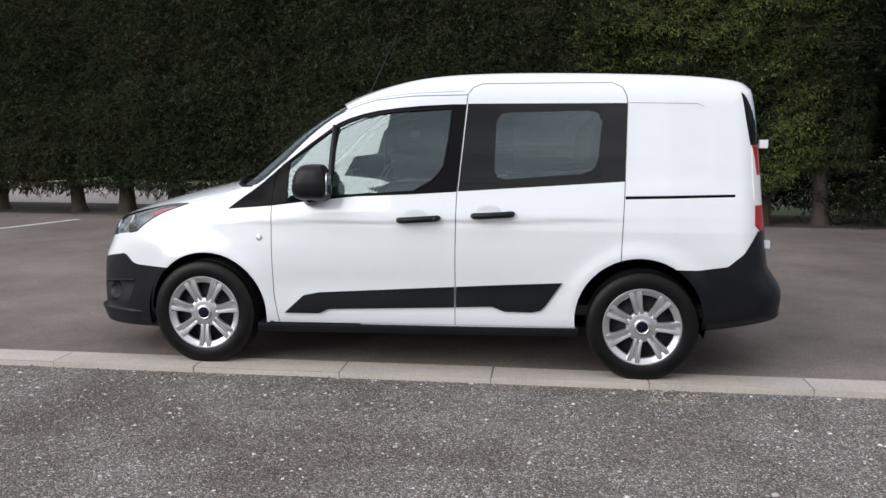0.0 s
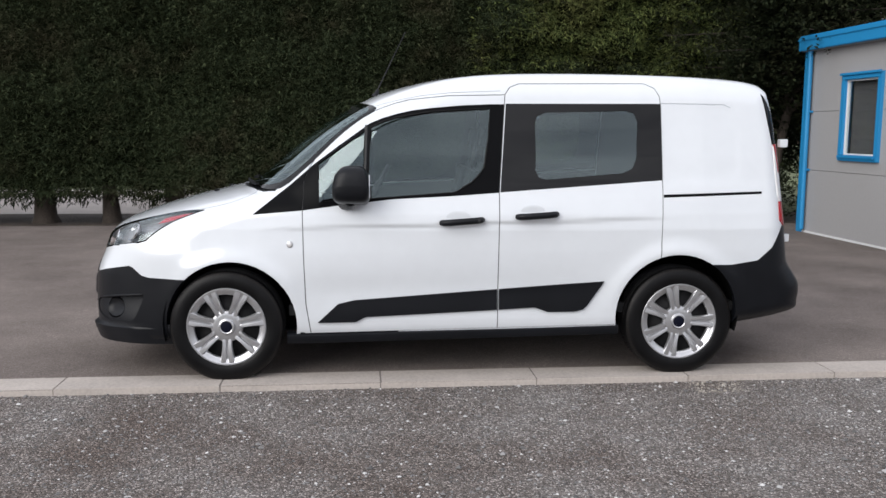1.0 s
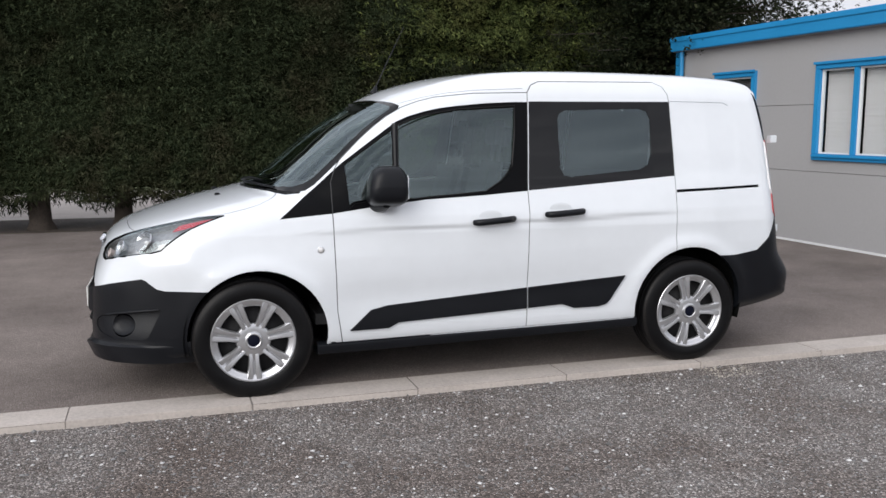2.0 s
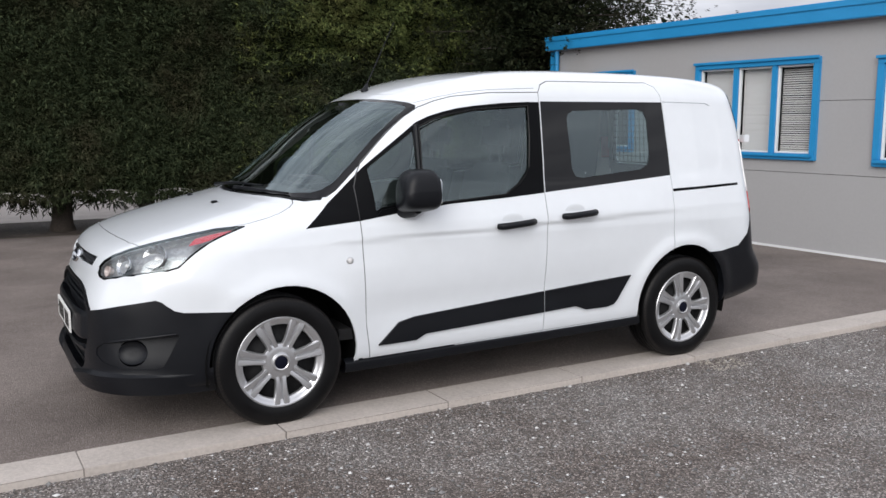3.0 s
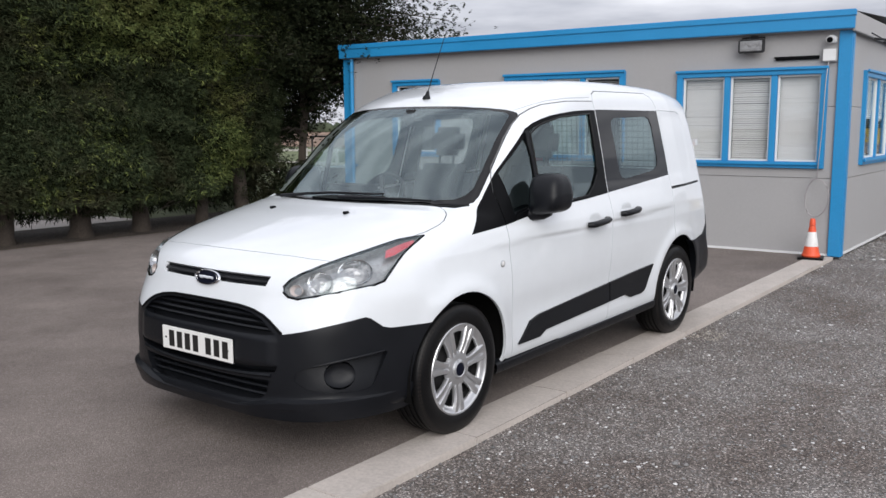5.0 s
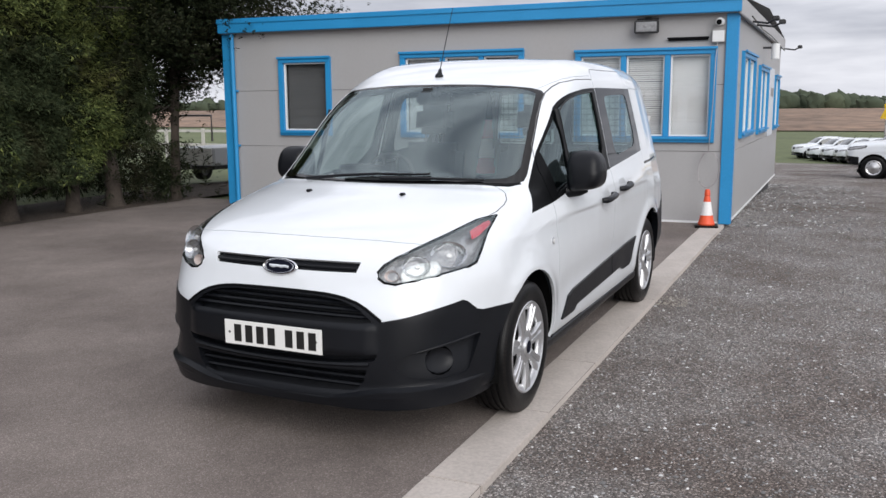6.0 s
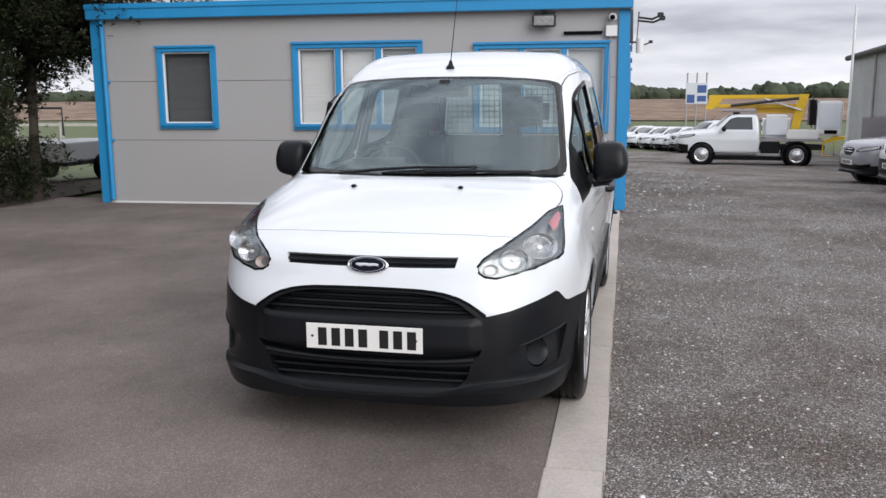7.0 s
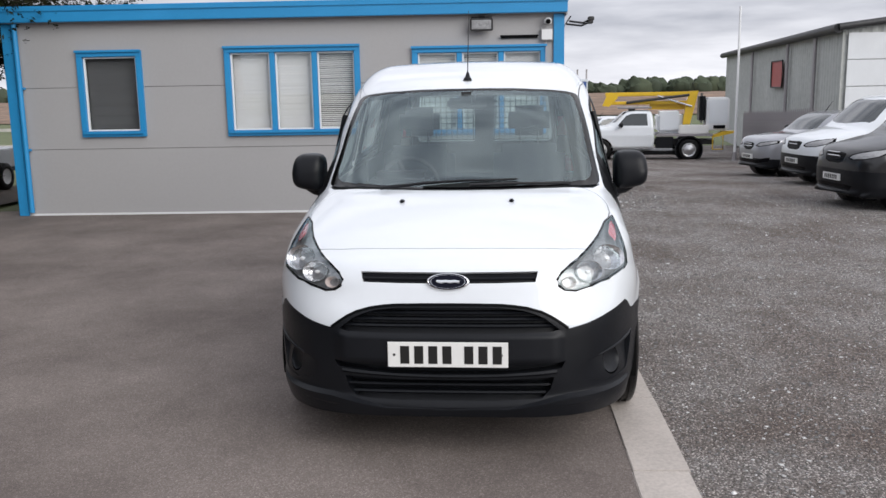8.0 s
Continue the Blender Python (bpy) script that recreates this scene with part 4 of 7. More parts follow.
def office_window(a, b, z0, z1, divisions, shades, side="front"):
    """A blue framed window with pale inner frames, panes and slatted blinds in its opening."""
    def put(x0, x1, y0, y1, za, zb, bev=0.0, bm=None):
        if side == "front":
            return box(x0, x1, y0, y1, za, zb, bev, bm)
        return box(y0, y1, x0, x1, za, zb, bev, bm)
    w = 0.075
    bm = bmesh.new()
    for x0, x1, za, zb in ((a, b, z1 - w, z1), (a, b, z0, z0 + w), (a, a + w, z0 + w, z1 - w), (b - w, b, z0 + w, z1 - w)):
        put(x0, x1, -0.045, 0.05, za, zb, 0.006, bm)
    frame_ob = part("window_frame", at_office(bm), "blue_trim", office, "bright blue window surround")
    part("window_sill", at_office(put(a + 0.03, b - 0.03, -0.075, -0.047, z0 + w * 0.5, z0 + w * 0.95, 0.005)), "blue_trim", frame_ob)
    part("drip_head", at_office(put(a - 0.01, b + 0.01, -0.07, -0.047, z1 - 0.02, z1 + 0.012, 0.004)), "blue_trim", frame_ob)
    xs = [a + w + (b - a - 2 * w) * d for d in divisions]
    for i, (p, q) in enumerate(zip(xs, xs[1:])):
        if i:
            part("mullion", at_office(put(p - 0.035, p + 0.035, -0.03, 0.045, z0 + w, z1 - w, 0.005)), "blue_trim", frame_ob)
        l, r = p + (0.037 if i else 0.002), q - (0.037 if i < len(xs) - 2 else 0.002)
        lo, hi = z0 + w + 0.002, z1 - w - 0.002
        bm = bmesh.new()
        for x0, x1, za, zb in ((l, r, hi - 0.02, hi), (l, r, lo, lo + 0.02), (l, l + 0.02, lo + 0.02, hi - 0.02), (r - 0.02, r, lo + 0.02, hi - 0.02)):
            put(x0, x1, -0.005, 0.04, za, zb, 0.003, bm)
        sash = part("sash", at_office(bm), "white_upvc", frame_ob, "pale inner window frame")
        pane = part("pane", at_office(put(l + 0.018, r - 0.018, 0.012, 0.02, lo + 0.018, hi - 0.018)), "window_glass", sash)
        pane.visible_shadow = False
        kind, gap = shades[i]
        if kind != "none":
            bm = bmesh.new()
            count = int((hi - lo) / 0.026)
            for s in range(count):
                z = hi - 0.02 - s * 0.026 + random.uniform(-0.0015, 0.0015)
                tilt = gap + random.uniform(-0.15, 0.15)
                dy, dz = 0.0142 * math.cos(tilt), 0.0142 * math.sin(tilt)
                x0, x1 = l + 0.01, r - 0.01
                vs = [Vector((x0, 0.085 - dy, z - dz)), Vector((x1, 0.085 - dy, z - dz)), Vector((x1, 0.085 + dy, z + dz)), Vector((x0, 0.085 + dy, z + dz))]
                if side != "front":
                    vs = [Vector((v.y, v.x, v.z)) for v in vs]
                bm.faces.new([bm.verts.new(v) for v in vs])
            tagged(part("blind", at_office(bm), kind, frame_ob, "slatted venetian blind", smooth=False), kind="stuff")


thirds = (0, 0.32, 0.66, 1)
office_window(*front_windows[0], thirds, [("blind", 1.30), ("blind", 0.95), ("blind", 1.2)])
office_window(*front_windows[1], thirds, [("blind", 0.70), ("blind", 1.42), ("blind", 1.42)])
office_window(*front_windows[2], (0, 1), [("dark_blind", 1.32)])
office_window(*side_windows[0], (0, 0.5, 1), [("blind", 0.4), ("blind", 0.4)], "side")
office_window(*side_windows[1], (0, 0.5, 1), [("blind", 0.5), ("blind", 0.5)], "side")
office_window(*side_windows[2], (0, 1), [("blind", 0.5)], "side")

# ---- fittings on and by the office ----
def office_part(name, bm, mat, parent, label="", smooth=True):
    return part(name, at_office(bm), mat, parent, label, smooth)


flood = thing("floodlight", "black outdoor floodlight on the office wall", "floodlight")
office_part("lamp_body", box(0.89, 1.19, -0.145, -0.095, 2.35, 2.51, 0.012), "dark_metal", flood)
office_part("lamp_face", box(0.915, 1.165, -0.152, -0.147, 2.372, 2.488, 0.003), "lamp_housing", flood, "grey glass face")
office_part("bracket", tube([(0.91, -0.12, 2.43), (0.91, -0.05, 2.53), (1.17, -0.05, 2.53), (1.17, -0.12, 2.43)], 0.009, 8), "dark_metal", flood)
office_part("wall_plate", box(1.0, 1.08, -0.05, -0.001, 2.50, 2.55, 0.004), "dark_metal", flood)
office_part("heat_fins", box(0.95, 1.13, -0.094, -0.06, 2.37, 2.49, 0.01), "dark_metal", flood)

cctv = thing("security_camera", "small white security camera on the office wall", "camera")
office_part("camera_base", box(0.13, 0.23, -0.05, -0.001, 2.43, 2.50, 0.01), "white_upvc", cctv)
office_part("camera_body", tube([(0.18, -0.04, 2.475), (0.18, -0.13, 2.455)], 0.042, 16), "white_upvc", cctv)
office_part("camera_lens", tube([(0.18, -0.131, 2.455), (0.18, -0.145, 2.452)], 0.032, 16), "gloss_black", cctv, "black lens")

junction = thing("junction_box", "pale grey junction box with hanging cable", "junction box")
office_part("box_body", box(0.115, 0.27, -0.06, -0.001, 2.22, 2.37, 0.008), "cladding", junction)
office_part("box_lid", box(0.125, 0.26, -0.066, -0.061, 2.23, 2.36, 0.002), "white_upvc", junction)
cable = [(0.2, -0.05, 2.22), (0.21, -0.085, 2.0), (0.22, -0.085, 1.5), (0.24, -0.09, 1.1), (0.25, -0.08, 0.92)]
loop = [(0.25 + 0.10 * math.sin(a) * (1 + 0.1 * a), -0.07 - 0.01 * a, 0.68 + 0.22 * math.cos(a)) for a in [0.35 * i for i in range(20)]]
office_part("cable", tube(cable + loop, 0.006, 6), "galvanised", junction, "thin grey cable looped at its end")

vent = thing("trickle_vent", "long narrow black vent above the window", "vent")
office_part("vent_body", box(0.31, 0.79, -0.03, -0.001, 2.255, 2.29, 0.005), "gloss_black", vent)
office_part("vent_hood", box(0.30, 0.80, -0.05, -0.031, 2.275, 2.297, 0.004), "gloss_black", vent)

aerials = thing("aerial_bracket", "dark steel aerial brackets on the office side wall", "bracket")
for v, l in ((0.55, 0.30), (1.1, 0.34), (6.9, 0.3)):
    office_part("arm", tube([(-0.14, v, 2.50), (-0.14 - l * 0.6, v - 0.05, 2.47), (-0.14 - l, v - 0.12, 2.52)], 0.014, 8), "dark_metal", aerials)
    office_part("head", box(-0.16 - l, -0.08 - l, v - 0.2, v - 0.06, 2.49, 2.545, 0.01), "dark_metal", aerials)
office_part("cable_run", tube([(-0.145, 0.4, 2.55), (-0.145, 2.0, 2.50), (-0.145, 3.6, 2.52), (-0.145, 6.8, 2.46)], 0.010, 6), "gloss_black", aerials)
wifi = thing("wall_speaker", "white cylindrical speaker on the office side wall", "speaker")
office_part("speaker_body", tube([(-0.19, 3.9, 2.18), (-0.19, 3.9, 2.42)], 0.065, 16), "white_upvc", wifi)
office_part("speaker_arm", tube([(-0.002, 3.9, 2.36), (-0.13, 3.9, 2.36)], 0.016, 8), "dark_metal", wifi)
notice = thing("notice_board", "tall white notice panel on the office side wall", "notice")
office_part("board", box(-0.03, -0.002, 5.45, 6.35, 0.9, 2.1, 0.006), "sign_white", notice)
office_part("board_bars", box(-0.034, -0.031, 5.6, 6.2, 1.6, 1.75), "galvanised", notice)

def traffic_cone(x, y):
    c = thing("traffic_cone", "small scuffed orange and white traffic cone beside the kerb", "cone")
    m = Matrix.Translation((x, y, 0))
    part("base", prism([(-0.135, -0.12), (-0.12, -0.135), (0.12, -0.135), (0.135, -0.12), (0.135, 0.12), (0.12, 0.135), (-0.12, 0.135), (-0.135, 0.12)], 0.03, m @ Matrix.Rotation(0.2, 4, 'Z'), 0.006), "rubber", c, "black rubber base")
    part("lower_band", lathe([(0.098, 0.03), (0.102, 0.045), (0.090, 0.07), (0.0735, 0.15)], 28, m=m), "cone_orange", c)
    part("white_sleeve", lathe([(0.075, 0.148), (0.0735, 0.155), (0.046, 0.31), (0.0445, 0.312)], 28, m=m), "cone_white", c, "white reflective sleeve")
    part("upper_band", lathe([(0.045, 0.311), (0.034, 0.372), (0.031, 0.385), (0.036, 0.392), (0.034, 0.41), (0.028, 0.45), (0.022, 0.462), (0.0, 0.464)], 28, m=m), "cone_orange", c)
    return c


traffic_cone(7.03, -0.66)

# ---- hedge, trees and fence ----
def leaf_material(name, dark, mid, light, brown):
    m = bpy.data.materials.new(name)
    m.use_nodes = True
    n, k = m.node_tree.nodes, m.node_tree.links
    b = n["Principled BSDF"]
    b.inputs["Roughness"].default_value = 0.8
    b.inputs["Specular IOR Level"].default_value = 0.12
    geo, tc, noise_a, ramp = n.new("ShaderNodeNewGeometry"), n.new("ShaderNodeTexCoord"), n.new("ShaderNodeTexNoise"), n.new("ShaderNodeValToRGB")
    ramp.color_ramp.elements[0].color, ramp.color_ramp.elements[1].color = (*dark, 1), (*light, 1)
    e = ramp.color_ramp.elements.new(0.55)
    e.color = (*mid, 1)
    k.new(geo.outputs["Random Per Island"], ramp.inputs["Fac"])
    noise_a.inputs["Scale"].default_value, noise_a.inputs["Detail"].default_value = 0.9, 6
    noise_a.inputs["Roughness"].default_value = 0.7
    k.new(tc.outputs["Object"], noise_a.inputs["Vector"])
    patch = n.new("ShaderNodeValToRGB")
    patch.color_ramp.elements[0].position, patch.color_ramp.elements[1].position = 0.50, 0.66
    patch.color_ramp.elements[0].color, patch.color_ramp.elements[1].color = (0, 0, 0, 1), (0.75, 0.75, 0.75, 1)
    k.new(noise_a.outputs["Fac"], patch.inputs["Fac"])
    mix = n.new("ShaderNodeMix")
    mix.data_type = 'RGBA'
    k.new(patch.outputs["Color"], mix.inputs["Factor"])
    k.new(ramp.outputs["Color"], mix.inputs["A"])
    mix.inputs["B"].default_value = (*brown, 1)
    k.new(mix.outputs["Result"], b.inputs["Base Color"])
    return m


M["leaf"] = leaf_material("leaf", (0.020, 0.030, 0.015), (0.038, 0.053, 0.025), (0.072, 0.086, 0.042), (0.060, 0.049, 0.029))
# yellower leaves, their colour also brightened to stand in for sunlight on upper boughs
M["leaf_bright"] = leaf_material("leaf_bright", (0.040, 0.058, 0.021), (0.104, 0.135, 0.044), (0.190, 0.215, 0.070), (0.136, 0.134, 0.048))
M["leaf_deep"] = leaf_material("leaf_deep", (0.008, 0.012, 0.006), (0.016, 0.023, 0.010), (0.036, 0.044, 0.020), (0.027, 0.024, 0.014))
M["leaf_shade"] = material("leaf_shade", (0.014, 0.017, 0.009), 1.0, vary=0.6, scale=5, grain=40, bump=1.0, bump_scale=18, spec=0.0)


def sprays(name, points, outward, size, mat, parent, seed, label="", droop=0.35, per=4, broad=1.0):
    """Flat scaly sprays of foliage: narrow leaves fanned from each point."""
    rng = np.random.default_rng(seed)
    n = len(points)
    up = np.array([0, 0, 1.0])
    d = outward + rng.normal(0, 0.55, (n, 3)) - up * droop * rng.uniform(0, 1, (n, 1))
    d /= np.linalg.norm(d, axis=1)[:, None]
    side = np.cross(d, up) + rng.normal(0, 0.25, (n, 3))
    side /= np.linalg.norm(side, axis=1)[:, None]
    verts, count = [], 0
    for j in range(per):
        ang = rng.uniform(-1.1, 1.1, n)
        l = size * rng.uniform(0.6, 1.4, n)
        w = l * rng.uniform(0.07, 0.15, n) * broad
        dj = d * np.cos(ang)[:, None] + side * np.sin(ang)[:, None] + rng.normal(0, 0.15, (n, 3))
        nj = np.cross(dj, up + rng.normal(0, 0.5, (n, 3)))
        nj /= np.maximum(np.linalg.norm(nj, axis=1), 1e-6)[:, None]
        root = points + rng.normal(0, 0.3, (n, 3)) * size
        tip = root + dj * l[:, None] - up * (l * droop * 0.5)[:, None]
        mid = (root + tip) / 2 + up * (l * 0.08)[:, None]
        verts.append(np.stack([root, mid + nj * w[:, None], tip, mid - nj * w[:, None]], 1))
    v = np.concatenate(verts).reshape(-1, 3)
    f = np.arange(len(v)).reshape(-1, 4)
    me = bpy.data.meshes.new(name)
    me.from_pydata(v.tolist(), [], f.tolist())
    me.materials.append(M[mat])
    ob = new(name, me)
    ob.parent = parent
    return tagged(ob, label, kind="stuff")


def bough(x, z):
    """Layered boughs where the hedge has grown out towards its end."""
    k = min(1.0, max(0.0, (x - 1.8) / 2.0))
    return k * (noise.noise(Vector((x * 1.5, z * 2.6, 17.0))) * 0.34 + noise.noise(Vector((x * 3.1, z * 5.5, 27.0))) * 0.16)


def bumps(x, z, seed=0.0):
    return (noise.noise(Vector((x * 0.7 + seed, z * 0.8, 1.3))) * 0.30 + noise.noise(Vector((x * 2.1, z * 2.3 + seed, 4.1))) * 0.13 + noise.noise(Vector((x * 5.3, z * 7.1, seed + 7.7))) * 0.07 + bough(x, z))


def hedge_foot(x):
    """How high the lowest foliage hangs."""
    base = 0.50 + 0.45 * min(1.0, max(0.0, (x - 5.0) / 0.8))
    return base + 0.10 * noise.noise(Vector((x * 1.7, 3.0, 0.0))) + 0.06 * noise.noise(Vector((x * 6.0, 1.0, 0.0)))


HEDGE_Y, HEDGE_TOP, HEDGE_X0, HEDGE_X1 = 7.55, 5.4, -15.0, 6.85
hedge = thing("conifer_hedge", "tall dense clipped dark green conifer hedge beside the tarmac", "hedge")
rng = np.random.default_rng(11)


def face_y(x, z):
    """The hedge's front: near upright, leaning back to the top, rounded off at its end."""
    end = max(0.0, (x - 6.3) / 0.6)
    return HEDGE_Y - 0.15 + 0.05 * z + bumps(x, z) + 1.6 * min(end, 1.0) ** 2.2


# core sheet behind the leaves: its near-black colour stands for shade between twigs
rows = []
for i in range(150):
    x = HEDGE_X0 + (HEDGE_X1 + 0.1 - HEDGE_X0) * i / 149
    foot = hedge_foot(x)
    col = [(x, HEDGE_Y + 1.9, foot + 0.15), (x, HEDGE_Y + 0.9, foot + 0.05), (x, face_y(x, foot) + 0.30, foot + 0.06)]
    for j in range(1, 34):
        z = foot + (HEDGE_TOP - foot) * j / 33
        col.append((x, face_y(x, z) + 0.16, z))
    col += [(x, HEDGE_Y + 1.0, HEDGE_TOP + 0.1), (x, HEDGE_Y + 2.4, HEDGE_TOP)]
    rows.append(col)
part("foliage_core", sheet(rows), "leaf_shade", hedge, "near-black sheet standing in for the hedge's inner shade")
pts = []
while len(pts) < 105000:
    x, z = rng.uniform(HEDGE_X0 + 2, HEDGE_X1), rng.uniform(0, 1)
    foot = hedge_foot(x)
    z = foot - 0.03 + (HEDGE_TOP - foot) * z ** 1.15
    pts.append((x, face_y(x, z) + 0.14 - 0.17 * rng.uniform(0, 1) ** 0.6, z))
pts = np.array(pts)
out = np.tile(np.array([0.0, -1.0, 0.05]), (len(pts), 1))
# where the sunlit leaf colour goes: more with height, less past x = 5.6
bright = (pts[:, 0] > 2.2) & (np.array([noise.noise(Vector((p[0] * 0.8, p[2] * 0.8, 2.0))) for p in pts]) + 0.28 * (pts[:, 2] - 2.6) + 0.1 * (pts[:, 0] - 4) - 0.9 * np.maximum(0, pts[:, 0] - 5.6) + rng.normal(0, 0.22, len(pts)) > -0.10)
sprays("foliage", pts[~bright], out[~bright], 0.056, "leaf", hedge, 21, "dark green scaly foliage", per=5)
sprays("foliage", pts[bright], out[bright], 0.060, "leaf_bright", hedge, 22, "yellower green foliage with sunlight put into its colour", per=5)
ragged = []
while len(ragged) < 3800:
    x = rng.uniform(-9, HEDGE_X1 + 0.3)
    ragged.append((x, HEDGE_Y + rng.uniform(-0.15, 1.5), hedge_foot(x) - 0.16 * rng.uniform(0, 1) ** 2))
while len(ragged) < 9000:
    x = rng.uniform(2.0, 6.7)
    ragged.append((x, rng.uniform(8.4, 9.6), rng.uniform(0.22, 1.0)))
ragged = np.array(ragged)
# the darker leaf colour here puts the shade under the hedge into the sprays
sprays("low_foliage", ragged, np.tile(np.array([0.0, -0.5, -0.4]), (len(ragged), 1)), 0.065, "leaf_deep", hedge, 23, "ragged hanging lower twigs, darkened in colour for shade", droop=0.6, per=6)


def trunk(points, radii, parent, name="trunk"):
    bm = tube(points, radii, 10, caps=True)
    for v in bm.verts:
        v.co += Vector((noise.noise(v.co * 6), noise.noise(v.co * 6 + Vector((5, 0, 0))), 0)) * 0.03
    return part(name, bm, "bark", parent, "rough grey-brown bark")


for x, y, r in ((-9.1, 8.0, 0.13), (-7.6, 8.1, 0.12), (-6.05, 7.95, 0.11), (-5.2, 8.0, 0.13), (-4.3, 8.0, 0.16), (-3.3, 8.0, 0.12), (-2.3, 8.0, 0.15), (-1.2, 8.0, 0.13), (-0.1, 8.1, 0.13),
                (1.0, 8.0, 0.12), (2.1, 8.0, 0.13), (3.17, 8.0, 0.14), (4.1, 7.95, 0.12), (5.15, 7.9, 0.10), (6.0, 7.95, 0.12)):
    lean = rng.uniform(-0.05, 0.05)
    trunk([(x, y, -0.03), (x + lean * 0.3, y, 0.12), (x + lean, y, 0.5), (x + 2 * lean, y + 0.05, 1.2), (x + 3 * lean, y + 0.1, 2.6)], [r * 1.45, r * 1.05, r * 0.92, r * 0.85, r * 0.6], hedge)
for i in range(34):
    x = rng.uniform(-6.5, 6.6)
    z = hedge_foot(x) + rng.uniform(-0.12, 0.1)
    l = rng.uniform(0.25, 0.6) * rng.choice((-1, 1))
    part("bare_twig", tube([(x, 7.9, z), (x + l * 0.5, 7.8, z - 0.03), (x + l, 7.7, z - 0.10 + rng.uniform(-0.05, 0.05))], [0.014, 0.010, 0.004], 5), "bark", hedge)


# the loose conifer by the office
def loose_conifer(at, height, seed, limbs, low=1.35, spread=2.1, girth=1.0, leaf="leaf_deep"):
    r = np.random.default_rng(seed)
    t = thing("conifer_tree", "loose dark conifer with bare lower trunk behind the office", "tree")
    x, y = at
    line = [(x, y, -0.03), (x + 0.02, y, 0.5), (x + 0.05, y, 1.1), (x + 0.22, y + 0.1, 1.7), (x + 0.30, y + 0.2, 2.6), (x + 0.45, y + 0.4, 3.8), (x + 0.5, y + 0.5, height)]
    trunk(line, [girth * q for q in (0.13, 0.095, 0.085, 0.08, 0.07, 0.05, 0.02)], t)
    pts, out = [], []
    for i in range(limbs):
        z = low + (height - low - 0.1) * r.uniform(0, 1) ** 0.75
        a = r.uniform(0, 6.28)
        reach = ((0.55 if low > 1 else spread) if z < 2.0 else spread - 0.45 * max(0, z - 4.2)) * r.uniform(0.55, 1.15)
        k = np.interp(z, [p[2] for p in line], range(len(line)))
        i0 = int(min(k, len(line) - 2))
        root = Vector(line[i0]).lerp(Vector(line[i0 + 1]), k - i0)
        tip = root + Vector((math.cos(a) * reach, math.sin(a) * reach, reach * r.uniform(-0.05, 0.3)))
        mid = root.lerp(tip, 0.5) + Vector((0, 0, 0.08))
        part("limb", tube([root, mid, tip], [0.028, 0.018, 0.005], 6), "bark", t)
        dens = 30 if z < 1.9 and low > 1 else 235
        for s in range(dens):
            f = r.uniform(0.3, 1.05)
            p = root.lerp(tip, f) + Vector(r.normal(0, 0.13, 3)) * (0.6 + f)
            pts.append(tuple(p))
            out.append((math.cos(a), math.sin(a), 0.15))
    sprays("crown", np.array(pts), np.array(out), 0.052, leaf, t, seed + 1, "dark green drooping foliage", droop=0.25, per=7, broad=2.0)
    return t


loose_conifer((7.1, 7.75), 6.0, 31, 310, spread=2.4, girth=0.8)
for at, tall, seed in (((7.3, 10.9), 6.2, 52), ((8.7, 12.0), 6.4, 54)):
    tagged(loose_conifer(at, tall, seed, 170, low=0.35, spread=1.7), "dense dark conifer with foliage down to the ground")
t2 = loose_conifer((10.6, 13.2), 5.6, 35, 110, low=0.4, spread=1.6)
tagged(t2, "loose dark conifer standing further back past the office")
# low undergrowth at the office's far corner
shrub_pts = rng.normal(0, 1, (900, 3)) * np.array([0.45, 0.3, 0.22]) + np.array([6.75, 8.0, 0.42])
shrub = thing("shrub", "low scrubby dark green shrub by the office corner", "shrub")
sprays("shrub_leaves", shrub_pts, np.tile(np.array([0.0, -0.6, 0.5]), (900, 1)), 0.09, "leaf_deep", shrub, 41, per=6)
for i in range(5):
    part("stem", tube([(6.7 + 0.05 * i, 8.0, -0.02), (6.5 + 0.15 * i, 8.0 - 0.05 * i, 0.5)], [0.014, 0.006], 5), "bark", shrub)


# ---- the white panel van ----
def pocket_depth(q, z):
    """How far the fog lamp pocket lies back, at an angle round the nose and a height."""
    return 0.0005 + 0.026 * float(ease(q, 22.6, 28.5)) * float(ease(z, 0.325, 0.49))


van = thing("panel_van", "clean white compact panel van with black bumpers on the kerb", "van")
def is_upper(c, n):
    return c[2] > np.interp(c[0], [0.2, 0.484, 1.571, 2.3, 2.46, 2.5], [0.263, 0.263, 0.284, 0.300, 0.303, 0.235]) and not (n[2] < -0.5 and c[2] < 0.36)
skin_part("body_shell", ("body", "arch_lip"), "white_paint", van, "glossy white painted steel body", pick=is_upper)
skin_part("underbody", ("body", "sill"), "black_plastic", van, "black underside", rim=0.0, offset=-0.002, pick=lambda c, n: not is_upper(c, n))
for s in (-1, 1):
    rows = []
    for i in range(41):
        x = 0.345 + (2.30 - 0.345) * i / 40
        top = float(np.interp(x, [0.2, 0.484, 1.571, 2.3], [0.263, 0.263, 0.284, 0.300]))
        w = float(half_width(np.array([x]), np.array([top + 0.02]))[0])
        rows.append([(x, s * y, z) for y, z in ((w - 0.05, top + 0.012), (w - 0.012, top + 0.004), (w - 0.004, top - 0.004), (w - 0.002, top - 0.030), (w - 0.012, top - 0.052), (w - 0.05, top - 0.060), (w - 0.22, top - 0.055))])
    part("sill_trim", sheet(rows), "black_plastic", van, "black plastic sill")
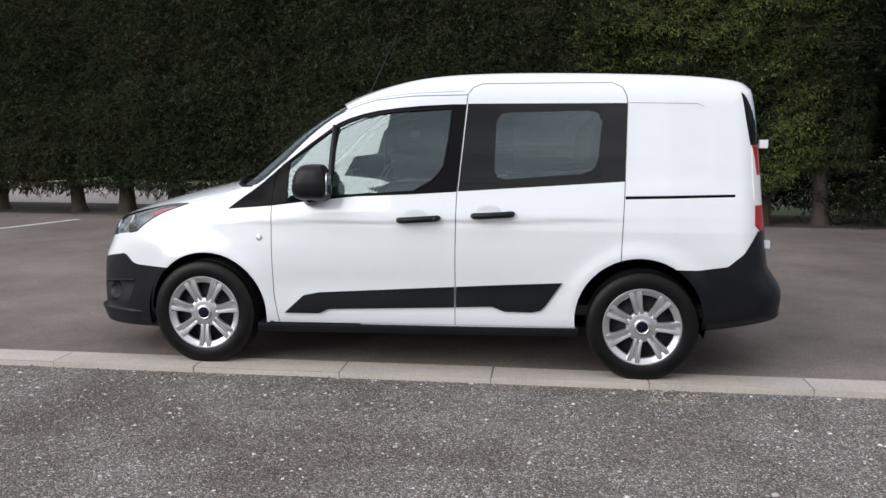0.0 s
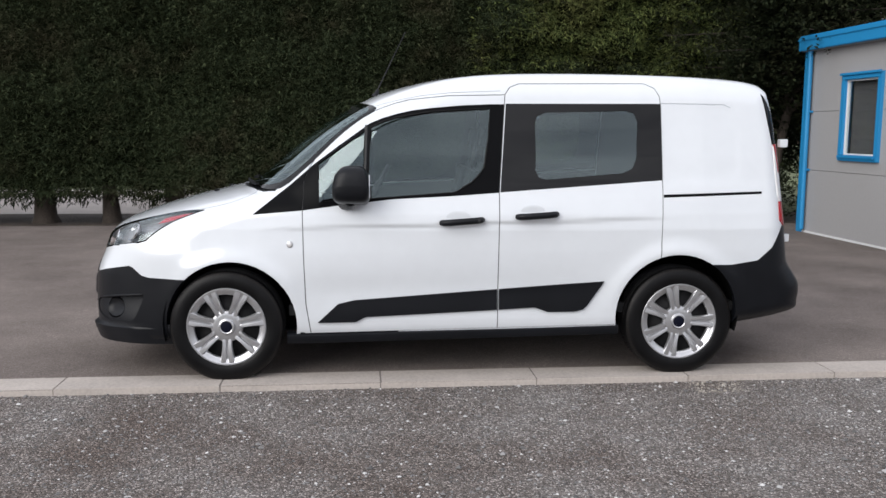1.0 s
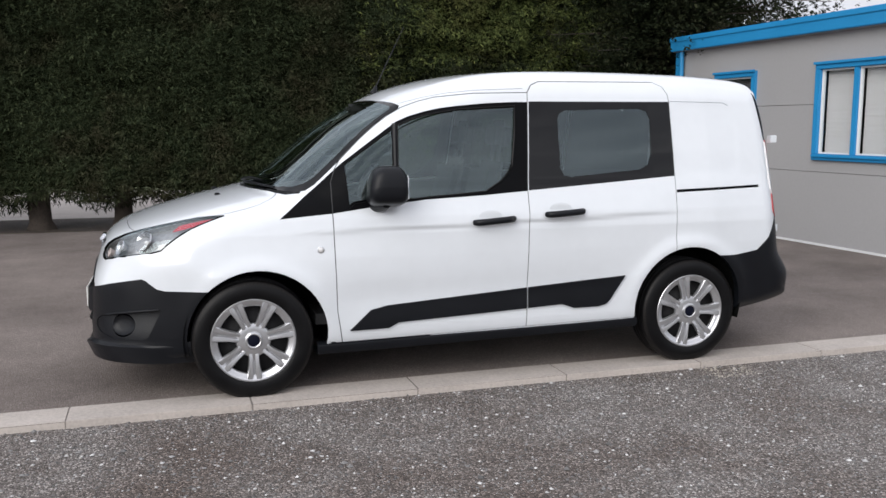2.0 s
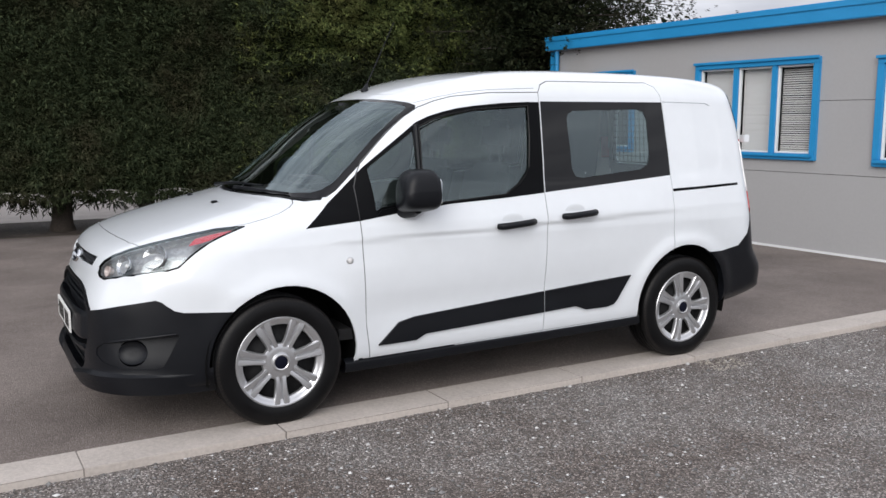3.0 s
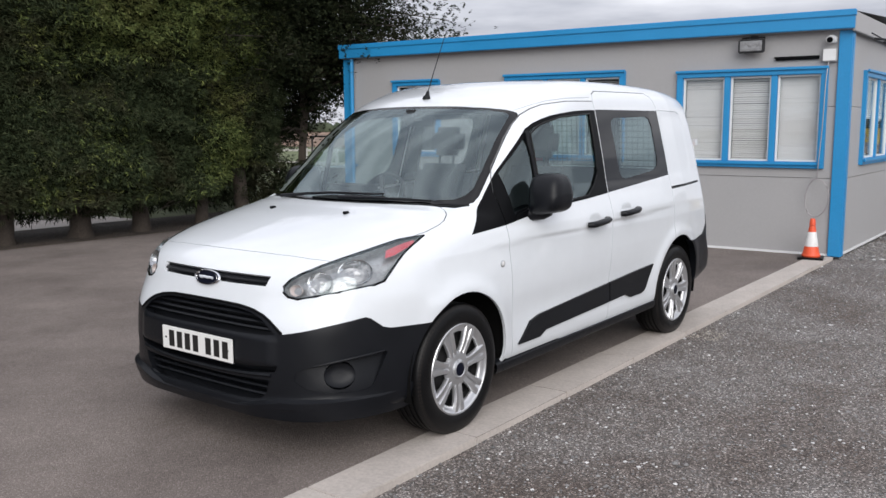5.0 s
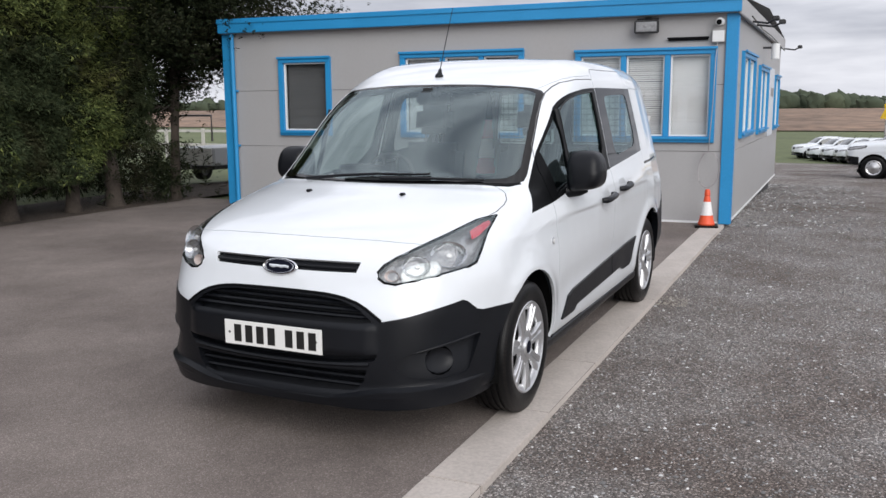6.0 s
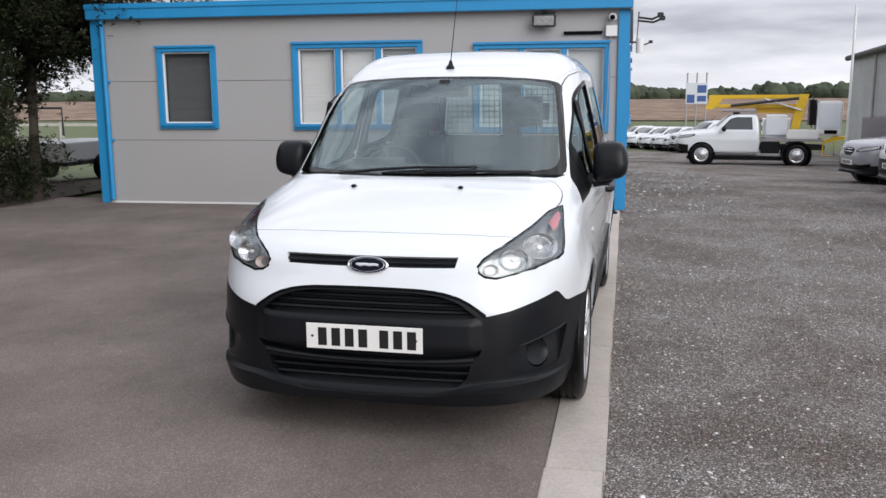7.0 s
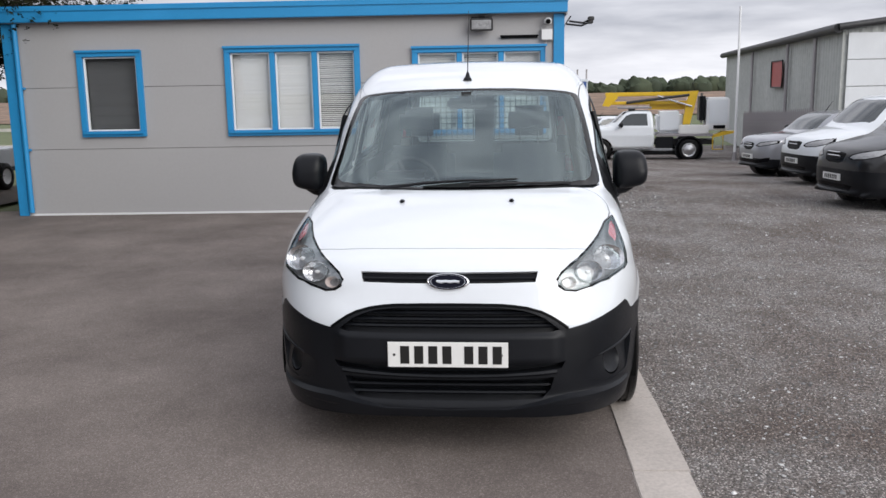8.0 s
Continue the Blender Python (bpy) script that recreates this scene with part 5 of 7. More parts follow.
skin_part("roof_ditch", ("ditch",), "white_paint", van, "white roof gutter", offset=-0.006, rim=0.0)
skin_part("panel_gap", ("gap",), "seam", van, "dark shut lines", offset=-0.005, rim=0.0)
bonnet = skin_part("bonnet", ("bonnet",), "white_paint", van, "glossy white bonnet")
skin_part("cowl", ("cowl",), "black_plastic", van, "black plastic scuttle panel", offset=-0.012)
screen = skin_part("windscreen", ("screen_clear",), "windscreen", van, "clear laminated windscreen", offset=-0.002, rim=0.0)
screen.visible_shadow = False
skin_part("screen_border", ("screen_edge",), "glass_border", screen, "black ceramic glass border", offset=-0.002, rim=0.004)
bumper = skin_part("front_bumper", ("bumper_front",), "black_plastic", van, "textured unpainted black bumper", offset=0.003, rim=0.075)
skin_part("rear_bumper", ("bumper_rear",), "black_plastic", van, "textured unpainted black bumper", offset=0.004, rim=0.05)
for cls, off in (("grille_main", -0.045), ("grille_slit", -0.05), ("grille_low", -0.06), ("grille_slot", -0.022)):
    skin_part("grille_backing", (cls,), "black_plastic", bumper, offset=off, rim=0.0)
for s in (-1, 1):
    skin_part("fog_lamp_pocket", ("fog_pocket",), "black_plastic", bumper, offset=lambda q, z: -pocket_depth(abs(q), z), rim=0.0, sides=(s,))
    door = skin_part("front_door", ("door_front",), "white_paint", van, "white front door with black window trim", sides=(s,))
    skin_part("window_trim", ("black_front",), "satin_black", door, "satin black window surround", offset=0.001, rim=0.012, sides=(s,))
    for cls in ("glass_front", "glass_quarter"):
        g = skin_part("door_glass", (cls,), "side_glass", door, offset=-0.006, rim=0.0, sides=(s,))
        g.visible_shadow = False
    skin_part("rub_strip", ("rub_front",), "black_plastic", door, "black plastic lower moulding", offset=0.012, rim=0.013, sides=(s,))
    slider = skin_part("sliding_door", ("door_sliding",), "white_paint", van, "white sliding side door", sides=(s,))
    skin_part("window_border", ("black_rear",), "glass_border", slider, "black glass border", offset=0.0, rim=0.01, sides=(s,))
    g = skin_part("door_glass", ("glass_rear",), "privacy_glass", slider, offset=-0.003, rim=0.0, sides=(s,))
    g.visible_shadow = False
    skin_part("rub_strip", ("rub_rear",), "black_plastic", slider, "black plastic lower moulding", offset=0.012, rim=0.013, sides=(s,))
    skin_part("slide_rail", ("rail",), "gloss_black", van, "recessed black door rail", offset=-0.006, rim=0.0, sides=(s,))
    skin_part("pillar_trim", ("tail_black",), "gloss_black", van, "black rear pillar trim", offset=0.0, rim=0.012, sides=(s,))
    tail = skin_part("tail_lamp", ("tail_top",), "lamp_red", van, "red and clear tail lamp", offset=0.006, rim=0.012, sides=(s,))
    skin_part("reverse_lens", ("tail_mid",), "lamp_clear", tail, "clear lens", offset=0.006, rim=0.012, sides=(s,))
    skin_part("stop_lens", ("tail_low",), "lamp_red", tail, offset=0.006, rim=0.012, sides=(s,))
    g = skin_part("rear_window", ("glass_back",), "side_glass", van, "clear rear door glass", offset=-0.004, rim=0.0, sides=(s,))
    g.visible_shadow = False
    lamp = skin_part("headlamp", ("headlamp",), "lamp_lens", van, "large clear swept-back headlamp", offset=0.001, rim=0.0, sides=(s,))
    lamp.visible_shadow = False
    skin_part("lamp_bowl", ("headlamp",), "lamp_housing", lamp, "grey lamp housing", offset=-0.038, rim=-0.038, sides=(s,))


# wheels
def wheel_parts(owner_name):
    """A wheel lying round the y axis, its outer face towards -y, hub at the origin."""
    turn = Matrix.Rotation(radians(90), 4, 'X')
    hub = thing("wheel", "", "")
    R0 = 0.326
    prof = [(0.212, 0.082), (0.224, 0.093), (0.245, 0.101), (0.275, 0.103), (0.298, 0.098), (0.314, 0.090), (0.3235, 0.080)]
    for g in (0.05, 0.018, -0.018, -0.05):
        prof += [(R0, g + 0.010), (R0 - 0.007, g + 0.008), (R0 - 0.007, g - 0.004), (R0, g - 0.006)]
    prof += [(0.3235, -0.080), (0.303, -0.1), (0.26, -0.103), (0.21, -0.09)]
    tyre = part("tyre", lathe(prof, 72, m=turn), "rubber", hub, "black rubber tyre")
    bm = bmesh.new()
    for k in range(100):
        a = 2 * math.pi * k / 100
        m = Matrix.Rotation(a, 4, 'Y') @ Matrix.Translation((0.3065, -0.081, 0))
        r = bmesh.ops.create_cube(bm, size=1, matrix=m @ Matrix.Rotation(radians(35), 4, 'Z') @ Matrix.Diagonal((0.012, 0.022, 0.010, 1)))
    tagged(part("tread_block", bm, "tread", tyre), kind="stuff")
    # disc and rim are near-black: the shade behind the cover is in their colour
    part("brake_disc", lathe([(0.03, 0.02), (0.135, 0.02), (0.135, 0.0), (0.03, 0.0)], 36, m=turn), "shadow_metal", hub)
    part("steel_rim", lathe([(0.213, 0.086), (0.205, 0.06), (0.195, 0.03), (0.15, 0.035), (0.12, 0.05), (0.08, 0.055), (0.0, 0.05)], 48, m=turn), "shadow_metal", hub, "dark steel rim behind the cover, shade put into its colour")
    # cover: outer ring, seven flared spokes with two ribs each, dished centre
    R = 0.229
    cover = part("wheel_cover", lathe([(R, 0.084), (R, 0.094), (R - 0.004, 0.0985), (R - 0.010, 0.098), (R - 0.014, 0.0935), (R - 0.026, 0.0885), (R - 0.037, 0.084), (R - 0.042, 0.078), (R - 0.043, 0.066)], 72, m=turn), "silver", hub, "silver seven-spoke wheel cover")
    for k in range(7):
        bm = bmesh.new()
        a = radians(90 + 360 / 7 * k + 180 / 7)
        rows = []
        for r, half, lift in ((0.052, 0.0215, 0.082), (0.080, 0.0300, 0.0870), (0.092, 0.0285, 0.0900), (0.115, 0.0290, 0.0930), (0.145, 0.0325, 0.0955), (0.175, 0.0375, 0.0970), (0.200, 0.0420, 0.0970), (0.218, 0.0445, 0.0955)):
            row = []
            for g, d in ((-1.0, -0.024), (-0.98, -0.007), (-0.84, -0.001), (-0.50, -0.0015), (-0.24, -0.003), (-0.09, -0.014), (0.09, -0.014), (0.24, -0.003), (0.50, -0.0015), (0.84, -0.001), (0.98, -0.007), (1.0, -0.024)):
                if r < 0.085 and abs(g) < 0.6:
                    d *= 0.3
                x, z = r, g * half
                row.append((x * math.cos(a) - z * math.sin(a), -(lift + d), x * math.sin(a) + z * math.cos(a)))
            rows.append(row)
        sheet(rows, bm)
        bmesh.ops.recalc_face_normals(bm, faces=bm.faces)
        part("spoke", bm, "silver", cover)
    part("hub_dish", lathe([(0.094, 0.068), (0.090, 0.081), (0.074, 0.0865), (0.058, 0.0865), (0.048, 0.0875), (0.045, 0.097), (0.038, 0.100), (0.033, 0.097)], 48, m=turn), "silver", cover)
    part("centre_cap", lathe([(0.0335, 0.097), (0.03, 0.0985), (0.015, 0.100), (0.0, 0.1005)], 32, m=turn), "badge_blue", cover, "dark blue centre cap")
    return hub


wheel = wheel_parts("van")
wheel.parent = van
wheel.location = (HUB_F, -0.792, HUB_Z)
wheel.rotation_euler = (0, 0, 0)
for hx, s, spin in ((HUB_F, 1, 40), (HUB_R, -1, 13), (HUB_R, 1, 77)):
    w = copy_thing(wheel, pose(hx, (0.792 if hx < 1 else 0.776) * s, HUB_Z, 0, spin, 180 if s > 0 else 0))
    w.parent = van
for hx, hz, r in ((0.03, 0.325, 0.40), (2.645, 0.36, 0.39)):
    for s in (-1, 1):
        rows = []
        for y in (0.50, 0.60, 0.72, 0.80, 0.872):
            rr = r - (0.0 if y < 0.85 else 0.006)
            rows.append([(hx + rr * math.cos(radians(q)), s * y, hz + rr * math.sin(radians(q))) for q in range(-16, 197, 6)])
        bm = sheet(rows)
        inner = [bm.verts.new((hx + r * math.cos(radians(q)), s * 0.50, hz + r * math.sin(radians(q)))) for q in range(-16, 197, 6)]
        bm.faces.new(inner)
        part("wheel_arch_liner", bm, "liner", van, "black wheel housing")


# front: slats, plate, emblem, lamps
def fronts(ys, zs):
    """Points on the nose at distances from the middle and heights."""
    ys, zs = np.array(ys, float), np.array(zs, float)
    lo, hi = np.full(len(ys), 0.4), np.full(len(ys), -1.1)
    for _ in range(24):
        m = (lo + hi) / 2
        ins = body_field(m, -np.abs(ys), zs) < 0
        lo, hi = np.where(ins, m, lo), np.where(ins, hi, m)
    return [Vector(q) for q in np.stack([lo, ys, zs], 1)]


def nose_bar(name, y0, y1, zs, depth, thick, mat, parent, label="", n=24):
    """A bar that follows the nose's bow; zs gives its lower and upper edge over y."""
    ys = [y0 + (y1 - y0) * i / n for i in range(n + 1)]
    lows, highs = fronts(ys, [zs(y)[0] for y in ys]), fronts(ys, [zs(y)[1] for y in ys])
    back, inset = Vector((thick, 0, 0)), Vector((depth, 0, 0))
    rows = []
    for a, b in zip(lows, highs):
        a, b = a + inset, b + inset
        mid = (a + b) / 2 - Vector((0.006, 0, 0))
        rows.append([a + back, a, mid, b, b + back])
    bm = sheet(rows)
    for r in (rows[0], rows[-1]):
        bm.faces.new([bm.verts.new(p) for p in r])
    bmesh.ops.recalc_face_normals(bm, faces=bm.faces)
    return part(name, bm, mat, parent, label)


def grille_half(z):
    """Half the width of the upper grille opening at a height."""
    return float(np.interp(z, [0.58, 0.592, 0.64, 0.658, 0.674, 0.685], [0.46, 0.475, 0.41, 0.37, 0.32, 0.22]))


for z in (0.600, 0.628, 0.655):
    hw = grille_half(z + 0.012) + 0.02
    nose_bar("grille_slat", -hw, hw, lambda y, z=z: (z, z + 0.013), 0.014, 0.03, "black_plastic", bumper)
for z in (0.300, 0.335):
    nose_bar("grille_slat", -0.45, 0.45, lambda y, z=z: (z, z + 0.014), 0.022, 0.03, "black_plastic", bumper)
nose_bar("slit_lip", -0.47, 0.47, lambda y: (0.381 + 0.08 * y * y, 0.396 + 0.10 * y * y), -0.006, 0.03, "black_plastic", bumper)
nose_bar("nose_slot_bar", -0.385, 0.385, lambda y: (0.800, 0.814), 0.010, 0.02, "black_plastic", bumper)
def off_noses(spots):
    """Points at (angle round the nose, height, way out from the surface)."""
    spots = np.array(spots, float)
    p = nose_points(spots[:, 0], spots[:, 1])
    flip = np.where(p[:, 1] < 0, 1.0, -1.0)
    half = p.copy()
    half[:, 1] = -np.abs(half[:, 1])
    n = body_normals(half)
    n[:, 1] *= flip
    return [Vector(q) for q in p + n * spots[:, 2:3]]


arch_line = [(20.0, 0.596), (18.8, 0.620), (17.4, 0.645), (15.8, 0.666), (13.5, 0.683), (11.5, 0.691), (9.5, 0.696), (5.0, 0.699)]
arch_line = [(-q, z) for q, z in arch_line] + [(0.0, 0.700)] + arch_line[::-1]
part("grille_lip", tube(off_noses([(q, z, -0.001) for q, z in arch_line]), 0.0075, 8), "satin_black", bumper, "black grille edge")
for s in (-1, 1):
    rows = []
    for rho, sink in ((1.0, 0.0), (0.96, 0.003), (0.86, 0.008), (0.74, 0.012), (0.62, 0.015), (0.45, 0.017), (0.25, 0.018), (0.02, 0.0185)):
        turn = [2 * math.pi * i / 32 for i in range(33)]
        spots = [(29.8 + 2.6 * rho * math.cos(a), 0.411 + 0.054 * rho * math.sin(a)) for a in turn]
        row = off_noses([(-s * q, z, -pocket_depth(q, z) - sink) for q, z in spots])
        rows.append(row)
    bm = sheet(rows)
    bmesh.ops.remove_doubles(bm, verts=bm.verts, dist=0.0004)
    part("fog_lamp_cover", bm, "black_plastic", bumper, "round black fog lamp blank")
    line = [(24.2, 0.4505, 0.000), (26.5, 0.464, 0.003), (29.0, 0.4765, 0.005), (31.7, 0.487, 0.006), (34.7, 0.496, 0.006), (37.2, 0.5025, 0.004)]
    part("pocket_ledge", tube(off_noses([(-s * q, z, out - 0.001) for q, z, out in line]), [0.002, 0.005, 0.0065, 0.007, 0.007, 0.004], 10), "black_plastic", bumper)
# the blade along the bumper's lower edge
rows = []
for i in range(45):
    q = -44 + 2 * i
    top = float(np.interp(abs(q), [0, 10, 14, 20, 27, 36, 44], [0.266, 0.270, 0.288, 0.316, 0.322, 0.322, 0.330]))
    out = float(np.interp(abs(q), [0, 9, 14, 22, 34, 40, 44], [0.0, 0.005, 0.018, 0.022, 0.015, 0.003, -0.004]))
    drop = 0.022
    a, b = off_noses([(q, top, -0.004), (q, top - drop, 0.0)])
    d = Vector((b.x - NOSE_AXIS, b.y, 0)).normalized()
    c = nose_point(q, 0.235)
    rows.append([a, a.lerp(b + d * out, 0.5) + Vector((0, 0, -0.002)), b + d * out, b + d * out + Vector((0, 0, -0.008)), Vector((c.x, c.y, 0.206)) + d * out * 0.7, Vector((c.x, c.y, 0.200)) - d * 0.03, Vector((c.x, c.y, 0.215)) - d * 0.12])
part("bumper_blade", sheet(rows), "black_plastic", bumper, "black lower bumper lip")

plate = part("number_plate", prism([(-0.26, -0.0555), (0.26, -0.0555), (0.26, 0.0555), (-0.26, 0.0555)], 0.008, Matrix.Translation((-0.882, 0, 0.492)) @ YZ, 0.002), "plate_white", van, "white plate with plain dark bars")
x0 = -0.205
for i, w in enumerate((0.05, 0.05, 0.05, 0.05, 0.0, 0.05, 0.05, 0.05)):
    if w:
        part("plate_bar", prism([(x0, -0.0395), (x0 + w * 0.78, -0.0395), (x0 + w * 0.78, 0.0395), (x0, 0.0395)], 0.0015, Matrix.Translation((-0.8903, 0, 0.492)) @ YZ), "plate_black", plate)
    x0 += 0.061 if w else 0.033
for s in (-1, 1):
    part("plate_screw", lathe([(0.006, 0.0), (0.005, 0.002), (0.0, 0.0025)], 12, m=Matrix.Translation((-0.8902, s * 0.232, 0.492)) @ Matrix.Rotation(radians(-90), 4, 'Y')), "plate_black", plate)
em = Matrix.Translation((-0.809, 0, 0.797)) @ Matrix.Rotation(radians(-70), 4, 'Y') @ Matrix.Diagonal((0.40, 1.0, 1.0, 1))
emblem = part("emblem", lathe([(0.090, -0.02), (0.094, -0.004), (0.094, 0.001), (0.090, 0.005), (0.086, 0.006), (0.083, 0.004)], 48, m=em), "chrome", van, "bright oval emblem ring")
part("emblem_field", lathe([(0.0835, 0.0042), (0.04, 0.0055), (0.0, 0.006)], 48, m=em), "badge_blue", emblem, "plain dark blue oval")
part("emblem_inner_ring", lathe([(0.0765, 0.0052), (0.0755, 0.0066), (0.0735, 0.0066), (0.0725, 0.0052)], 48, m=em), "chrome", emblem)
part("emblem_bar", tube([em @ Vector((x, y, 0.0072)) for x, y in ((0.006, 0.050), (-0.004, 0.030), (0.004, 0.010), (-0.003, -0.010), (0.003, -0.030), (-0.004, -0.050))], [0.005, 0.008, 0.006, 0.007, 0.006, 0.006], 8), "sign_white", emblem, "plain pale bar")

for s, lamp in ((-1, 0), (1, 1)):
    heads = [o for o in van.children if o.name.startswith("headlamp")]
    lamp = heads[0] if s == -1 else heads[1]

    def inside_lamp(theta, z, deep):
        p = nose_point(theta, z)
        n = Vector(body_normals(np.array([p[:]]))[0])
        p = p - n * deep
        return Vector((p.x, -s * p.y, p.z)), Vector((n.x, -s * n.y, n.z))
    for theta, z, r, sx, mat, nm in ((32.3, 0.870, 0.056, 1.35, "lamp_clear", "main_reflector"), (26.0, 0.827, 0.045, 1.3, "lamp_clear", "dip_reflector"), (21.6, 0.786, 0.024, 1.3, "lamp_amber", "indicator_bulb")):
        p, n = inside_lamp(theta, z, 0.034)
        d = (n + Vector((-0.9, 0, 0.1))).normalized()
        m = Matrix.Translation(p) @ d.to_track_quat('Z', 'Y').to_matrix().to_4x4() @ Matrix.Diagonal((sx, 1, 1, 1))
        part(nm, lathe([(0.0, -0.028), (r * 0.3, -0.026), (r * 0.45, -0.018), (r * 0.6, -0.012), (r * 0.8, 0.0), (r, 0.018), (r * 1.06, 0.020), (r * 1.06, 0.012)], 36, m=m), "reflector" if nm != "indicator_bulb" else mat, lamp, "polished reflector" if nm != "indicator_bulb" else "amber bulb")
        if nm != "indicator_bulb":
            part("bulb_shield", lathe([(r * 0.2, -0.02), (r * 0.2, 0.0), (r * 0.15, 0.006), (0.0, 0.008)], 20, m=m), "lamp_clear", lamp)
    # red side marker towards the lamp's tip
    rows = []
    for theta, lo, hi in ((37.3, 0.911, 0.943), (39.4, 0.923, 0.957), (41.6, 0.943, 0.969), (43.8, 0.960, 0.976)):
        rows.append([inside_lamp(theta, lo + (hi - lo) * f, 0.010)[0] for f in (0, 0.5, 1)])
    part("side_marker", sheet(rows), "lamp_red_soft", lamp, "soft red marker lens")
    rim_pts = [inside_lamp(t, z, 0.004)[0] for t, z in HEADLAMP]
    part("lamp_seal", tube(rim_pts + rim_pts[:1], 0.007, 6, caps=False), "gloss_black", lamp)


def side_at(x, z, s, out=0.0):
    w = float(half_width(np.array([x]), np.array([z]))[0])
    return Vector((x, s * (w + out), z))


# door furniture, repeaters, mirrors, hinges
front_doors = [o for o in van.children if o.name.startswith("front_door")]
sliders = [o for o in van.children if o.name.startswith("sliding_door")]
for s, fd, sd in ((-1, front_doors[0], sliders[0]), (1, front_doors[1], sliders[1])):
    for owner, (xa, za, xb, zb), flip in ((fd, (1.240, 0.921, 1.478, 0.938), 1), (sd, (1.680, 0.954, 1.912, 0.969), -1)):
        pts = [side_at(xa + (xb - xa) * f, za + (zb - za) * f, s, o) for f, o in ((0.0, 0.004), (0.06, 0.026), (0.2, 0.036), (0.8, 0.036), (0.94, 0.026), (1.0, 0.004))]
        h = part("door_handle", tube(pts, [0.016, 0.019, 0.019, 0.019, 0.019, 0.016], 12), "black_plastic", owner, "black pull handle")
        cx, cz = xa + (xb - xa) * (0.42 if flip > 0 else 0.40), za + (zb - za) * 0.45 + 0.022
        c = side_at(cx, cz, s, -0.004)
        m = Matrix.Translation(c) @ Matrix.Rotation(radians(90 * -s), 4, 'X') @ Matrix.Diagonal((1.35, 0.75, 1, 1))
        part("handle_recess", lathe([(0.052, 0.0036), (0.048, 0.0044), (0.03, 0.0046), (0.0, 0.0047)], 32, m=m), "white_paint", owner, "white dished finger recess")
        if flip > 0:
            part("door_lock", lathe([(0.009, 0.03), (0.009, 0.050), (0.0, 0.051)], 14, m=Matrix.Translation(side_at(1.455, 0.938, s)) @ Matrix.Rotation(radians(90 * -s), 4, 'X')), "dark_metal", h)
    c = side_at(0.372, 0.796, s, 0.0)
    m = Matrix.Translation(c) @ Matrix.Rotation(radians(90 * -s), 4, 'X')
    rep = part("side_repeater", lathe([(0.019, -0.002), (0.0185, 0.004), (0.013, 0.006)], 24, m=m), "silver", van, "round silver wing badge")
    part("repeater_lens", lathe([(0.0135, 0.005), (0.008, 0.008), (0.0, 0.009)], 20, m=m), "lamp_clear", rep)
    for z in (1.375, 0.80):
        part("rear_door_hinge", box(3.30 + 0.07 * (1.375 - z), 3.346 + 0.07 * (1.375 - z), s * 0.69, s * 0.735, z - 0.022, z + 0.026, 0.003), "white_paint", van, "white painted door hinge")
    # mirror: rounded tapering housing on a short arm
    bm = bmesh.new()
    bmesh.ops.create_uvsphere(bm, u_segments=40, v_segments=26, radius=1)
    for v in bm.verts:
        x, y, z = v.co
        q = (abs(x) ** 4.2 + abs(y) ** 4.2 + abs(z) ** 4.2) ** (1 / 4.2)
        x, y, z = x / q, y / q, z / q
        taper = 1.0 - 0.20 * max(z, 0.0) ** 1.5 - 0.06 * z
        v.co = (0.748 + (0.125 if x < 0 else 0.085) * x * taper, s * (0.958 + 0.097 * y * (1.0 - 0.10 * max(z, 0.0) ** 2) - 0.010 * max(z, 0.0)), 1.136 + (0.112 if z > 0 else 0.104) * z + 0.018 * y * (z < 0))
    if s > 0:
        bmesh.ops.reverse_faces(bm, faces=bm.faces)
    mir = part("door_mirror", bm, "black_plastic", van, "large textured black door mirror")
    part("mirror_arm", tube([(0.66, s * 0.80, 1.025), (0.69, s * 0.86, 1.028), (0.71, s * 0.92, 1.035), (0.72, s * 0.96, 1.05)], [0.040, 0.038, 0.036, 0.03], 14), "black_plastic", mir)
    part("mirror_foot", prism([(0.50, 0.992), (0.80, 1.030), (0.80, 1.062), (0.72, 1.075), (0.56, 1.05)], 0.075, Matrix.Translation((0, -0.79 if s < 0 else 0.865, 0)) @ XZ, 0.012), "satin_black", mir, "black mirror base")
    part("mirror_glass", prism([(-0.055, -0.065), (0.05, -0.065), (0.06, -0.045), (0.052, 0.045), (0.035, 0.065), (-0.035, 0.065), (-0.052, 0.045)], 0.004,
                               Matrix.Translation((0.8295, s * 0.963, 1.135)) @ Matrix(((0, 0, 1, 0), (1, 0, 0, 0), (0, 1, 0, 0), (0, 0, 0, 1)))), "chrome", mir, "mirror glass")
    # dark upright between the two front panes and the mirror foot
    part("quarter_divider", tube([side_at(0.800, 1.05, s, -0.008), side_at(0.81, 1.25, s, -0.008), side_at(0.818, 1.475, s, -0.008)], 0.015, 8), "black_plastic", fd)
    part("window_seal", tube([side_at(x, z, s, 0.003) for x, z in GLASS_FRONT] + [side_at(*GLASS_FRONT[0], s, 0.003)], 0.005, 6, caps=False), "rubber", fd)

# bonnet jets, wipers, aerial, roof ribs
def roof_z(x, y):
    lo, hi = 0.9, 2.0
    for _ in range(30):
        m = (lo + hi) / 2
        if body_field(np.array([x]), np.array([-abs(y)]), np.array([m]))[0] < 0:
            lo = m
        else:
            hi = m
    return lo


